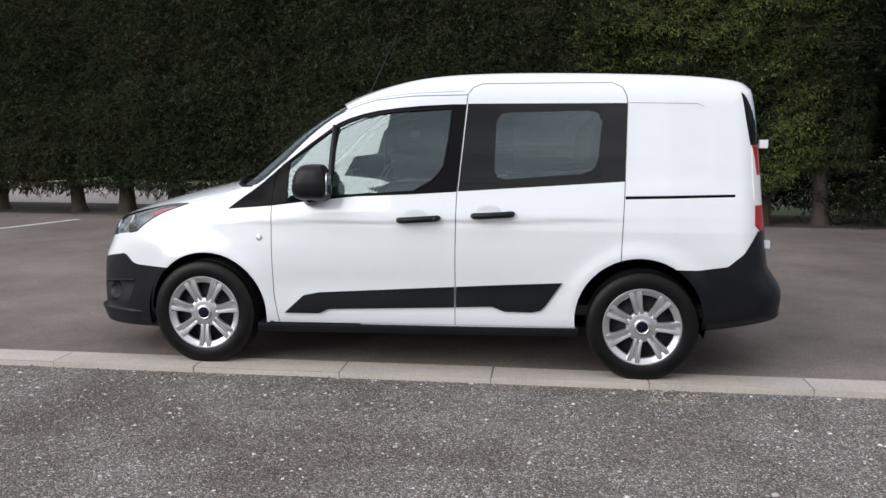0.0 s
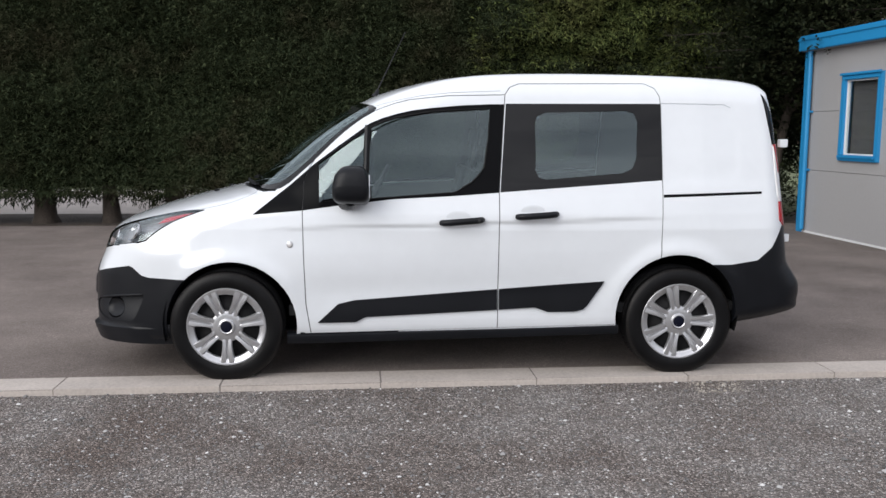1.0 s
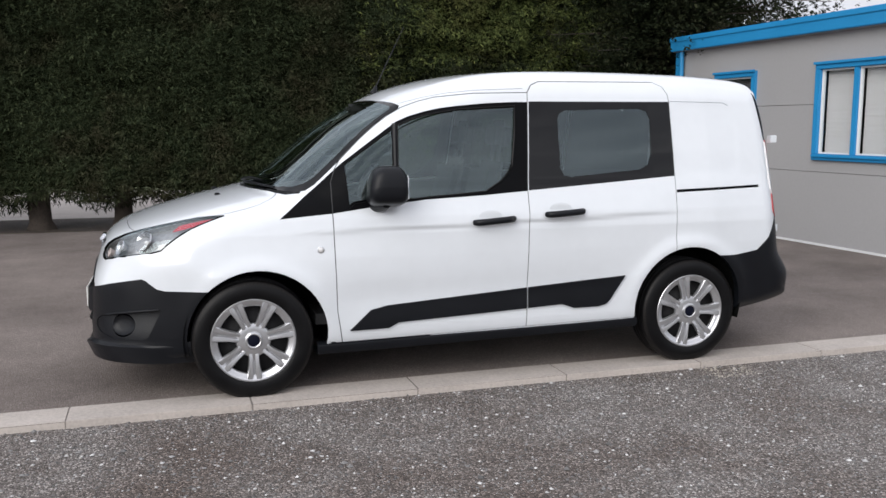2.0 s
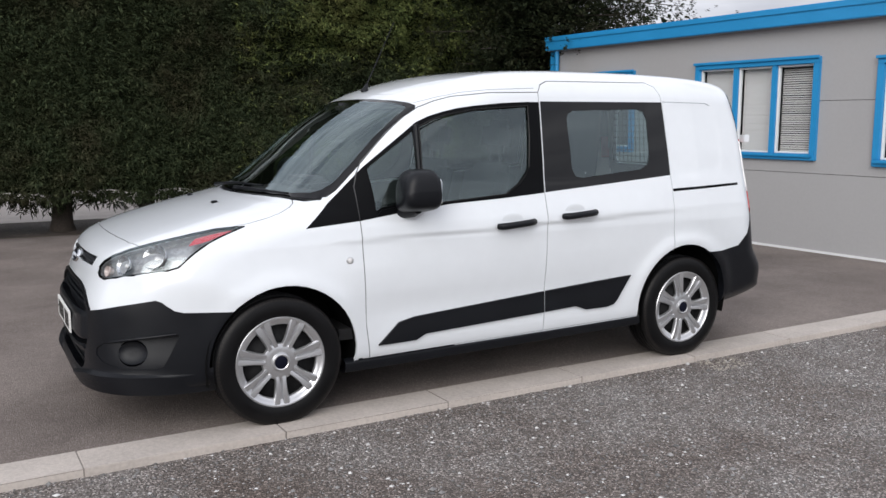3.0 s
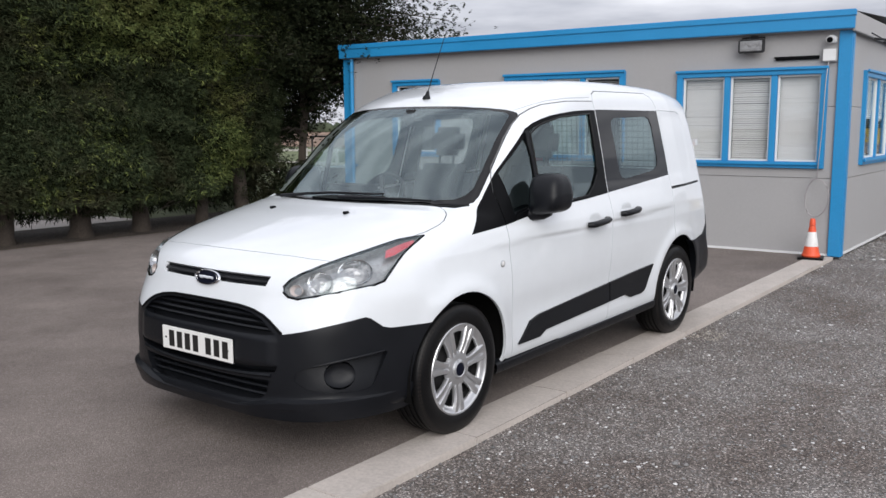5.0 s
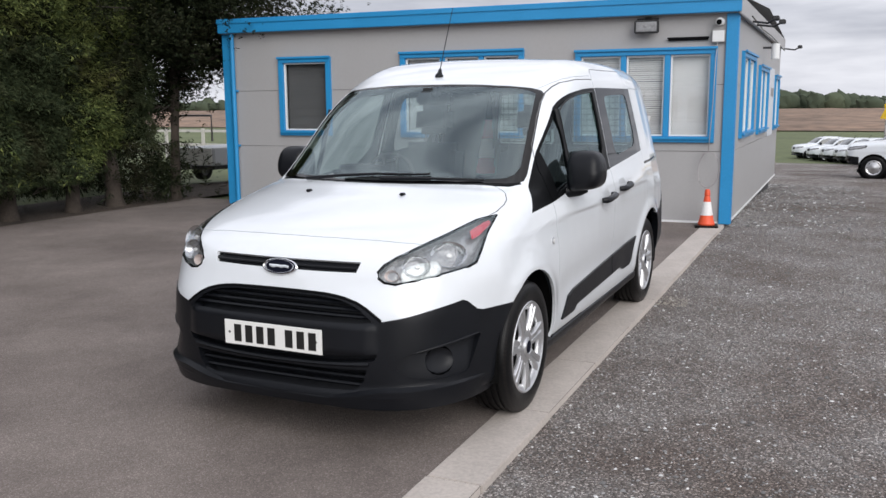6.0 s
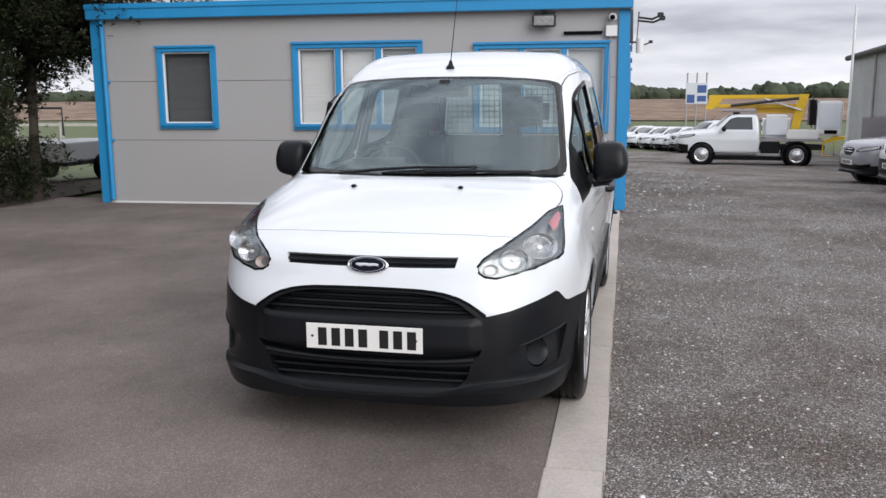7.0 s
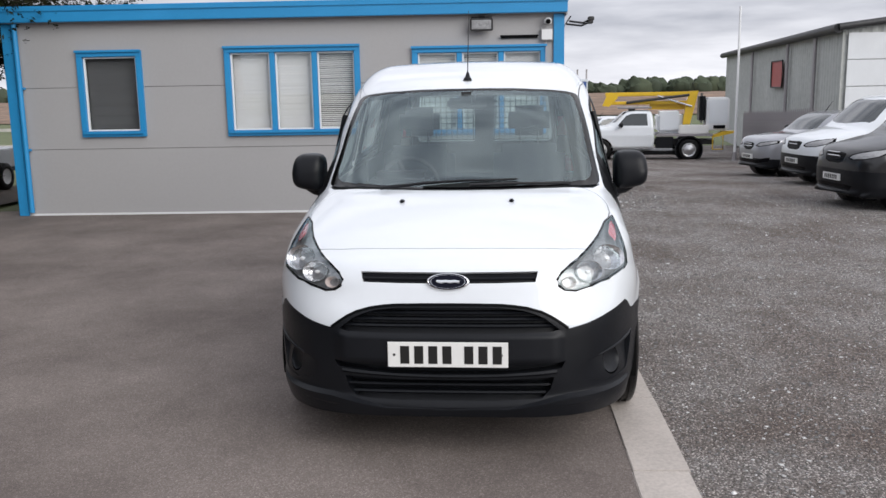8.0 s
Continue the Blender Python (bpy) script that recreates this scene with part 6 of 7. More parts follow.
for y in (-0.27, 0.28):
    z = roof_z(-0.14, y)
    part("washer_jet", box(-0.16, -0.125, y - 0.012, y + 0.012, z - 0.003, z + 0.012, 0.005), "black_plastic", bonnet)
def on_screen(x, y, lift):
    return Vector((x, y, roof_z(x, y) + lift))
for pts in ([(0.045, 0.42), (0.062, 0.20), (0.075, 0.0), (0.09, -0.22), (0.105, -0.30)], [(0.03, -0.05), (0.06, -0.25), (0.10, -0.45), (0.15, -0.58)]):
    arm = part("wiper", tube([on_screen(x, y, 0.018) for x, y in pts], [0.010, 0.008, 0.007, 0.006, 0.004][:len(pts)], 8), "black_plastic", van, "black windscreen wiper")
    part("wiper_blade", tube([on_screen(x + 0.012, y, 0.010) for x, y in pts[1:]], 0.006, 6), "rubber", arm)
z = roof_z(0.86, 0.0)
aerial = part("aerial", lathe([(0.026, -0.004), (0.024, 0.008), (0.015, 0.022), (0.009, 0.045), (0.006, 0.05)], 20, m=Matrix.Translation((0.86, 0, z)) @ Matrix.Rotation(radians(18), 4, 'Y')), "black_plastic", van, "black whip aerial on the roof")
part("aerial_rod", tube([(0.872, 0, z + 0.04), (0.96, 0, z + 0.22), (1.06, 0, z + 0.42)], [0.0034, 0.0028, 0.0020], 8), "black_plastic", aerial)

# cabin
skin_part("roof_lining", ("body", "door_sliding", "door_front"), "lining", van, "grey inner lining", offset=-0.045, rim=0.0, pick=lambda c, n: c[2] > 0.55 and c[0] > 0.72 and math.hypot(c[0] - 2.645, c[2] - 0.36) > 0.5)
skin_part("pillar_lining", ("body", "door_front"), "pillar_lining", van, "pale grey windscreen pillar lining", offset=-0.03, rim=0.0, pick=lambda c, n: c[2] > 1.12 and 0.3 < c[0] <= 0.72)
part("cabin_floor", box(0.35, 3.25, -0.78, 0.78, 0.36, 0.42), "dash", van)
dash_rows = []
for i in range(17):
    y = -0.72 + 1.44 * i / 16
    b = 0.16 * y * y
    dash_rows.append([(0.12 + b, y, 1.02), (0.30 + b, y, 1.075), (0.52 + b * 0.5, y, 1.085), (0.64, y, 1.06), (0.70, y, 0.98), (0.68, y, 0.85), (0.60, y, 0.55)])
part("dashboard", sheet(dash_rows), "dash", van, "dark grey dashboard")
part("instrument_hood", box(0.50, 0.72, 0.20, 0.56, 1.04, 1.15, 0.04), "dash", van)
sw = Matrix.Translation((0.86, 0.375, 1.03)) @ Matrix.Rotation(radians(-64), 4, 'Y')
bm = bmesh.new()
rings = []
for i in range(40):
    a = 2 * math.pi * i / 40
    rings.append([bm.verts.new(sw @ Vector(((0.185 + 0.014 * math.cos(b)) * math.cos(a), (0.185 + 0.014 * math.cos(b)) * math.sin(a), 0.014 * math.sin(b)))) for b in [2 * math.pi * j / 10 for j in range(10)]])
for i in range(40):
    for j in range(10):
        bm.faces.new((rings[i][j], rings[(i + 1) % 40][j], rings[(i + 1) % 40][(j + 1) % 10], rings[i][(j + 1) % 10]))
wheel_rim = part("steering_wheel", bm, "dash", van, "black steering wheel")
part("steering_hub", lathe([(0.07, -0.02), (0.075, 0.01), (0.05, 0.03), (0.0, 0.035)], 24, m=sw), "dash", wheel_rim)
for a in (20, 160, 270):
    part("steering_spoke", tube([sw @ Vector((0.05 * math.cos(radians(a)), 0.05 * math.sin(radians(a)), 0.0)), sw @ Vector((0.18 * math.cos(radians(a)), 0.18 * math.sin(radians(a)), 0.0))], 0.016, 8), "dash", wheel_rim)
for y in (0.375, -0.375):
    seat = part("seat", box(0.95, 1.45, y - 0.25, y + 0.25, 0.60, 0.78, 0.06), "dark_cloth", van, "dark cloth front seat")
    bm = box(-0.07, 0.07, -0.245, 0.245, 0.0, 0.56, 0.06)
    bmesh.ops.transform(bm, matrix=Matrix.Translation((1.40, y, 0.70)) @ Matrix.Rotation(radians(14), 4, 'Y'), verts=bm.verts)
    part("seat_back", bm, "dark_cloth", seat)
    bm = box(-0.05, 0.05, -0.14, 0.14, 0.0, 0.20, 0.045)
    bmesh.ops.transform(bm, matrix=Matrix.Translation((1.555, y, 1.30)) @ Matrix.Rotation(radians(8), 4, 'Y'), verts=bm.verts)
    part("headrest", bm, "dark_cloth", seat)
    for d in (-0.06, 0.06):
        part("headrest_post", tube([(1.54, y + d, 1.20), (1.56, y + d, 1.33)], 0.008, 8), "dark_metal", seat)
part("interior_mirror", box(0.78, 0.81, -0.12, 0.12, 1.50, 1.565, 0.015), "dash", van, "black interior mirror")
part("sensor_pod", box(0.68, 0.80, -0.05, 0.05, 1.535, 1.60, 0.02), "dash", van)
for s in (-1, 1):
    # wire guards behind the rear door glass
    bars = part("wire_guard", tube([(3.25, s * 0.09, 1.18), (3.25, s * 0.56, 1.18), (3.22, s * 0.53, 1.60), (3.22, s * 0.09, 1.60), (3.25, s * 0.09, 1.18)], 0.006, 6, caps=False), "dark_metal", van, "black wire window guard")
    for i in range(1, 10):
        y = s * (0.09 + 0.047 * i)
        part("guard_wire", tube([(3.25, y, 1.18), (3.22, y, 1.60)], 0.0032, 5), "dark_metal", bars)
    for i in range(1, 9):
        z = 1.18 + 0.0467 * i
        part("guard_wire", tube([(3.248, s * 0.09, z), (3.248, s * 0.56, z)], 0.0032, 5), "dark_metal", bars)
    part("load_side_panel", box(1.75, 3.15, s * 0.775, s * 0.79, 0.78, 1.12), "lining", van)

# ---- vehicles and buildings across the lot ----
def far_field(profile, width, draw_nose, bow, crown=0.06, tumble=0.0):
    """A vehicle's form for far ones: side profile, width by height, rounded nose."""
    poly = spline(profile, 4)
    g = 0.03
    x0, z0 = poly[:, 0].min() - 0.4, -0.2
    nx, nz = int((poly[:, 0].max() + 0.4 - x0) / g), int((poly[:, 1].max() + 0.5) / g)
    grid = np.stack(np.meshgrid(x0 + g * np.arange(nx), z0 + g * np.arange(nz), indexing="ij"), -1).reshape(-1, 2)
    table = polygon_distance(poly, grid).reshape(nx, nz)

    def field(x, y, z):
        a_y = np.abs(y)
        xs = x - bow * a_y ** 4 * (1 - ease(x, 0.6, 1.6)) + 0.25 * bow * a_y ** 4 * ease(x, 2.0, 3.0)
        zs = z + crown * a_y ** 2
        i, j = np.clip((xs - x0) / g, 0, nx - 1.01), np.clip((zs - z0) / g, 0, nz - 1.01)
        i0, j0 = i.astype(int), j.astype(int)
        fi, fj = i - i0, j - j0
        a = (table[i0, j0] * (1 - fi) + table[i0 + 1, j0] * fi) * (1 - fj) + (table[i0, j0 + 1] * (1 - fi) + table[i0 + 1, j0 + 1] * fi) * fj
        w = np.interp(z, *width) - draw_nose * (1 - ease(x, -0.9, 0.5))
        b = (a_y - w) * 0.95
        k = 0.11
        h = np.maximum(k - np.abs(a - b), 0) / k
        return np.maximum(a, b) + h * h * k * 0.25
    return field


def far_shell(profile, width, spine_x, spine_z, regions, draw_nose=0.06, bow=0.35):
    field = far_field(profile, width, draw_nose, bow)
    xs, zs = [p[0] for p in profile], [p[1] for p in profile]

    def draw(p):
        q = p.copy()
        q[:, 0] = np.clip(p[:, 0], *spine_x)
        q[:, 1] = np.clip(p[:, 1], -0.3, 0.3)
        q[:, 2] = np.clip(p[:, 2], 0.6, np.interp(q[:, 0], [spine_x[0], spine_x[0] + 1.0, spine_x[1]], spine_z))
        lo, hi = np.zeros(len(p)), np.ones(len(p))
        for _ in range(22):
            m = (lo + hi) / 2
            w = q + (p - q) * m[:, None]
            ins = field(w[:, 0], w[:, 1], w[:, 2]) < 0
            lo, hi = np.where(ins, m, lo), np.where(ins, hi, m)
        return q + (p - q) * lo[:, None]

    def normals(p):
        e = 0.01
        x, y, z = p[:, 0], np.minimum(p[:, 1], -0.001), p[:, 2]
        n = np.stack([field(x + e, y, z) - field(x - e, y, z), field(x, y + e, z) - field(x, y - e, z), field(x, y, z + e) - field(x, y, z - e)], 1)
        n[np.abs(p[:, 1]) < 1e-4, 1] = 0
        return n / np.maximum(np.linalg.norm(n, axis=1), 1e-9)[:, None]
    return build_skin(regions=regions, normals=normals, draw=draw, frame_box=(min(xs) - 0.15, max(xs) + 0.15, -1.12, 0.1, max(zs) + 0.15), steps=(64, 12, 26))


def far_wheel(parent, hx, r, tyre_w=0.2):
    for s in (-1, 1):
        m = Matrix.Translation((hx, s * 0.78, r)) @ Matrix.Rotation(radians(90 * -s), 4, 'X')
        w = part("wheel", lathe([(r * 0.63, 0.07), (r * 0.75, 0.09), (r * 0.93, 0.085), (r, 0.06), (r, -0.09), (r * 0.6, -0.1)], 32, m=m), "rubber", parent, "black tyre")
        part("wheel_trim", lathe([(r * 0.64, 0.07), (r * 0.60, 0.078), (r * 0.5, 0.06), (r * 0.42, 0.075), (r * 0.2, 0.075), (r * 0.15, 0.09), (0, 0.09)], 32, m=m), "silver", w, "silver wheel trim")
        for k in range(8):
            a = 2 * math.pi * k / 8
            part("trim_hole", lathe([(0.0, 0.002), (r * 0.055, 0.002), (r * 0.06, 0.0)], 10, m=m @ Matrix.Translation((r * 0.5 * math.cos(a), r * 0.5 * math.sin(a), 0.064))), "rubber", w)


def far_vehicle(label, category, paint, shell, hubs, r, nose, lamp_z, plate=True, group=""):
    """A parked vehicle from a cut shell, with wheels, lamps, grille, plate and mirrors; nose towards -x."""
    car = thing("parked_" + category.replace(" ", "_"), label, category, group)
    skin_part("body_shell", ("body",), paint, car, rim=0.02, skin=shell)
    glass_ob = skin_part("windscreen", ("screen",), "far_glass", car, "dark reflecting windscreen", rim=0.0, offset=0.001, skin=shell)
    for s in (-1, 1):
        skin_part("side_window", ("window",), "far_glass", car, "dark side glass", rim=0.0, offset=0.001, sides=(s,), skin=shell)
        bm = bmesh.new()
        bmesh.ops.create_uvsphere(bm, u_segments=20, v_segments=12, radius=1, matrix=Matrix.Translation((nose[2], s * 1.0, nose[3])) @ Matrix.Diagonal((0.08, 0.11, 0.10, 1)))
        mir = part("door_mirror", bm, "black_plastic", car)
        part("mirror_stalk", tube([(nose[2], s * 0.80, nose[3] - 0.06), (nose[2], s * 0.95, nose[3] - 0.05)], 0.03, 8), "black_plastic", mir)
        lamp = skin_part("headlamp", ("headlamp",), "lamp_housing", car, "clear headlamp", offset=0.003, rim=0.01, sides=(s,), skin=shell)
        skin_part("lamp_shade", ("lamp_dark",), "gloss_black", lamp, "dark lamp surround", offset=0.002, rim=0.01, sides=(s,), skin=shell)
    skin_part("lower_trim", ("bumper_rear",), "black_plastic", car, "black plastic bumper", offset=0.004, rim=0.02, skin=shell)
    grille = skin_part("grille", ("grille_main",), "gloss_black", car, "black grille", offset=-0.004, rim=0.0, skin=shell)
    for k in range(2):
        part("grille_bar", tube([(nose[0] - 0.03 + 0.35 * y * y, y, nose[1] - 0.03 + 0.06 * k) for y in (-0.19, -0.1, 0.0, 0.1, 0.19)], 0.009, 6), "chrome", grille)
    skin_part("lower_grille", ("grille_low",), "gloss_black", car, "black lower intake", offset=0.005, rim=0.0, skin=shell)
    if plate:
        pl = part("number_plate", prism([(-0.26, -0.055), (0.26, -0.055), (0.26, 0.055), (-0.26, 0.055)], 0.06, Matrix.Translation((nose[0] + 0.005, 0, 0.52)) @ YZ), "plate_white", car)
        for i in range(7):
            x = -0.20 + 0.058 * i
            part("plate_bar", prism([(x, -0.035), (x + 0.034, -0.035), (x + 0.034, 0.035), (x, 0.035)], 0.003, Matrix.Translation((nose[0] - 0.0552, 0, 0.52)) @ YZ), "plate_black", pl)
    for hx in hubs:
        far_wheel(car, hx, r)
        for s in (-1, 1):
            part("wheel_arch_liner", lathe([(0.0, 0.0), (r * 1.2, 0.0), (r * 1.2, 0.3)], 28, m=Matrix.Translation((hx, s * 0.55, r)) @ Matrix.Rotation(radians(90 * -s), 4, 'X')), "rubber", car)
    part("underbody", box(hubs[0] - 0.5, hubs[-1] + 0.4, -0.72, 0.72, 0.20, 0.34, 0.03), "rubber", car)
    part("aerial", tube([(1.15, 0.0, nose[4] - 0.02), (1.35, 0.0, nose[4] + 0.25)], [0.012, 0.004], 6), "gloss_black", car)
    return car


def arch_outline(hx, r):
    return [(hx + r * 1.18, -0.3)] + arc(hx, r, r * 1.18, 0, 180, 14) + [(hx - r * 1.18, -0.3)]


VAN_P = [(-0.75, 0.24), (-0.88, 0.34), (-0.91, 0.6), (-0.88, 0.86), (-0.74, 1.02), (-0.2, 1.16), (0.08, 1.24), (0.5, 1.58), (0.80, 1.78), (1.35, 1.88), (2.4, 1.90), (3.3, 1.88), (3.55, 1.80), (3.62, 1.5),
         (3.68, 0.9), (3.70, 0.45), (3.55, 0.28), (1.5, 0.24)]
VAN_W = ([0.1, 0.4, 0.8, 1.1, 1.5, 1.85], [0.86, 0.93, 0.95, 0.93, 0.86, 0.76])
VAN_R = [("arch", "side", arch_outline(0.0, 0.34)), ("arch", "side", arch_outline(2.92, 0.34)),
         ("window", "side", [(0.42, 1.18), (0.85, 1.62), (1.05, 1.70), (1.62, 1.70), (1.60, 1.14)]),
         ("headlamp", "nose", [(16, 0.86), (20, 0.91), (27, 0.955), (34, 0.985), (38, 1.0), (38, 0.95), (34, 0.89), (27, 0.85), (20, 0.835)]),
         ("lamp_dark", "nose", [(14.5, 0.85), (19, 0.925), (27, 0.97), (40, 1.015), (40, 0.94), (34, 0.875), (27, 0.835), (18, 0.82)]),
         ("grille_main", "nose", [(-6, 0.93), (6, 0.93), (11, 0.92), (12, 0.89), (10, 0.78), (6, 0.75), (-6, 0.75)]),
         ("grille_low", "nose", [(-6, 0.42), (12, 0.42), (20, 0.40), (18, 0.32), (-6, 0.31)]),
         ("bumper_rear", "side", [(-1.3, 0.66), (-0.42, 0.64), (-0.42, 0.05), (-1.3, 0.05)]),
         ("screen", "top", [(0.14, -0.06), (0.14, 0.2), (0.20, 0.45), (0.33, 0.74), (0.42, 0.78), (0.86, 0.68), (0.80, 0.4), (0.76, 0.2), (0.76, -0.06)])]
van_shell = far_shell(VAN_P, VAN_W, (0.2, 3.0), [0.8, 1.3, 1.4], VAN_R, 0.08, 0.40)
SUV_P = [(-0.68, 0.26), (-0.80, 0.36), (-0.84, 0.6), (-0.80, 0.86), (-0.66, 0.99), (-0.2, 1.06), (0.28, 1.12), (0.72, 1.42), (1.05, 1.55), (1.7, 1.60), (2.5, 1.55), (2.95, 1.36), (3.2, 1.1), (3.3, 0.7), (3.22, 0.36), (1.5, 0.25)]
SUV_W = ([0.1, 0.4, 0.75, 1.0, 1.3, 1.6], [0.80, 0.87, 0.88, 0.86, 0.76, 0.66])
SUV_R = [("arch", "side", arch_outline(0.0, 0.33)), ("arch", "side", arch_outline(2.6, 0.33)),
         ("window", "side", [(0.55, 1.08), (0.95, 1.40), (1.3, 1.49), (2.2, 1.48), (2.65, 1.34), (2.7, 1.12)]),
         ("headlamp", "nose", [(15, 0.80), (21, 0.855), (29, 0.89), (36, 0.91), (36, 0.87), (29, 0.82), (21, 0.785)]),
         ("lamp_dark", "nose", [(13.5, 0.80), (20, 0.87), (29, 0.905), (38, 0.925), (38, 0.855), (29, 0.805), (20, 0.77), (16, 0.77)]),
         ("grille_main", "nose", [(-6, 0.86), (6, 0.86), (11.5, 0.83), (10, 0.74), (6, 0.68), (-6, 0.67)]),
         ("grille_low", "nose", [(-6, 0.44), (16, 0.44), (26, 0.50), (32, 0.52), (30, 0.42), (16, 0.36), (-6, 0.35)]),
         ("bumper_rear", "side", [(-1.3, 0.50), (-0.41, 0.47), (-0.41, 0.05), (-1.3, 0.05)]),
         ("screen", "top", [(0.32, -0.06), (0.32, 0.2), (0.40, 0.5), (0.50, 0.70), (0.98, 0.60), (0.94, 0.3), (0.92, -0.06)])]
suv_shell = far_shell(SUV_P, SUV_W, (0.2, 2.6), [0.75, 1.15, 1.1], SUV_R, 0.08, 0.5)


def on_lot(x, y, turn):
    m = FAR @ pose(x, y, 0, 0, 0, turn)
    m.translation.z = fall(m.translation.x, 0) - 0.034
    return m


suv = far_vehicle("metallic grey compact crossover car with black lower trim, parked", "car", "grey_paint", suv_shell, (0.0, 2.6), 0.33, (-0.81, 0.80, 0.72, 1.12, 1.58), 0.86)
suv.matrix_basis = on_lot(18.2, -6.7, -78)
van_a = far_vehicle("white medium panel van with black bumper, parked in a row", "van", "white_paint", van_shell, (0.0, 2.92), 0.34, (-0.88, 0.90, 0.62, 1.25, 1.87), 0.97, group="parked vans")
van_a.matrix_basis = on_lot(15.0, -6.9, -80)
van_b = far_vehicle("dark grey medium panel van with black bumper, parked in a row", "van", "dark_paint", van_shell, (0.0, 2.92), 0.34, (-0.88, 0.90, 0.62, 1.25, 1.87), 0.97, group="parked vans")
van_b.matrix_basis = on_lot(10.9, -6.35, -80)
far_row = far_vehicle("white hatchback car with black bumper in the far row", "car", "white_paint", suv_shell, (0.0, 2.6), 0.33, (-0.81, 0.80, 0.72, 1.12, 1.58), 0.86, group="far row of cars")
far_spots = ((41.6, -3.3), (43.6, -2.8), (45.6, -2.2), (47.6, -1.5), (49.6, -0.7), (51.6, 0.2))
far_row.matrix_basis = on_lot(*far_spots[0], -68)
for spot in far_spots[1:]:
    copy_thing(far_row, on_lot(*spot, -68))

# pickup with a lifting platform
CAB_P = [(-0.62, 0.50), (-0.82, 0.55), (-0.88, 0.72), (-0.86, 1.0), (-0.72, 1.14), (-0.1, 1.22), (0.28, 1.28), (0.68, 1.62), (0.95, 1.76), (1.6, 1.78), (1.80, 1.70), (1.87, 1.3), (1.88, 0.6), (1.6, 0.48)]
CAB_W = ([0.1, 0.5, 0.9, 1.2, 1.75], [0.84, 0.90, 0.92, 0.88, 0.68])
CAB_R = [("arch", "side", arch_outline(0.0, 0.38)), ("window", "side", [(0.60, 1.25), (0.90, 1.60), (1.1, 1.67), (1.62, 1.67), (1.66, 1.25)]),
         ("headlamp", "nose", [(24, 0.960), (30, 1.025), (38, 1.065), (44, 1.085), (44, 1.040), (38, 0.985), (30, 0.945)]),
         ("lamp_dark", "nose", [(22, 0.960), (29, 1.040), (38, 1.080), (45.5, 1.100), (45.5, 1.025), (38, 0.970), (29, 0.925), (24, 0.930)]),
         ("grille_main", "nose", [(-6, 1.020), (10, 1.020), (19, 0.990), (17, 0.900), (10, 0.840), (-6, 0.830)]),
         ("grille_low", "nose", [(-6, 0.600), (16, 0.600), (26, 0.660), (32, 0.680), (30, 0.580), (16, 0.520), (-6, 0.510)]),
         ("bumper_rear", "side", [(-1.3, 0.80), (-0.45, 0.72), (-0.45, 0.2), (-1.3, 0.2)]),
         ("screen", "top", [(0.34, -0.06), (0.34, 0.2), (0.42, 0.5), (0.52, 0.70), (0.92, 0.60), (0.90, 0.3), (0.88, -0.06)])]
cab_shell = far_shell(CAB_P, CAB_W, (0.1, 1.5), [0.9, 1.25, 1.3], CAB_R, 0.08, 0.4)
truck = far_vehicle("white single-cab pickup with a folded yellow lifting platform", "truck", "white_paint", cab_shell, (0.0, 3.1), 0.38, (-0.84, 0.95, 0.72, 1.28, 1.72), 1.02, plate=False)
part("chassis", box(1.7, 4.0, -0.45, 0.45, 0.55, 0.72, 0.02), "dark_metal", truck, "black chassis frame")
part("flatbed", box(1.95, 3.9, -0.9, 0.9, 0.86, 0.94, 0.015), "galvanised", truck, "grey steel bed")
part("bed_side", box(1.93, 2.55, -0.88, -0.80, 0.45, 0.85, 0.02), "black_plastic", truck)
part("mudguard", lathe([(0.47, -0.12), (0.48, 0.12), (0.45, 0.12), (0.44, -0.12)], 28, m=Matrix.Translation((3.1, -0.80, 0.40)) @ Matrix.Rotation(radians(90), 4, 'X')), "black_plastic", truck)
part("tool_box", box(2.75, 3.75, -0.88, -0.5, 0.945, 1.25, 0.02), "plate_white", truck, "cream tool box")
part("tank", box(1.98, 2.9, -0.35, 0.85, 0.945, 1.72, 0.12), "white_paint", truck, "white moulded locker")
boom = part("lower_boom", box(0.35, 3.2, -0.30, -0.06, 1.98, 2.10, 0.02), "yellow_paint", truck, "yellow steel boom")
part("upper_boom", box(0.15, 3.3, -0.36, -0.02, 2.28, 2.42, 0.02), "yellow_paint", boom)
part("boom_nose", prism([(0.05, 1.95), (0.30, 1.92), (0.6, 2.22), (0.55, 2.42), (0.25, 2.41)], 0.36, Matrix.Translation((0, -0.02, 0)) @ XZ), "yellow_paint", boom)
part("boom_mast", prism([(2.90, 1.26), (3.15, 1.26), (3.30, 1.9), (3.42, 2.44), (3.12, 2.44), (3.0, 2.0)], 0.34, Matrix.Translation((0, -0.04, 0)) @ XZ), "yellow_paint", boom)
part("boom_ram", tube([(0.9, -0.42, 2.05), (3.1, -0.42, 2.30)], 0.05, 10), "dark_metal", boom)
part("boom_ram", tube([(2.0, -0.42, 2.28), (3.2, -0.42, 1.9)], 0.035, 10), "chrome", boom)
part("lower_link", prism([(1.7, 1.80), (3.3, 1.78), (3.35, 2.0), (1.75, 1.98)], 0.2, Matrix.Translation((0, 0.1, 0)) @ XZ), "yellow_paint", boom)
bucket = part("platform_bucket", box(3.68, 4.46, -0.75, 0.35, 1.05, 2.20, 0.05), "white_upvc", truck, "white fibreglass work bucket")
part("bucket_vent", box(3.92, 4.32, -0.765, -0.751, 1.12, 1.24), "gloss_black", bucket)
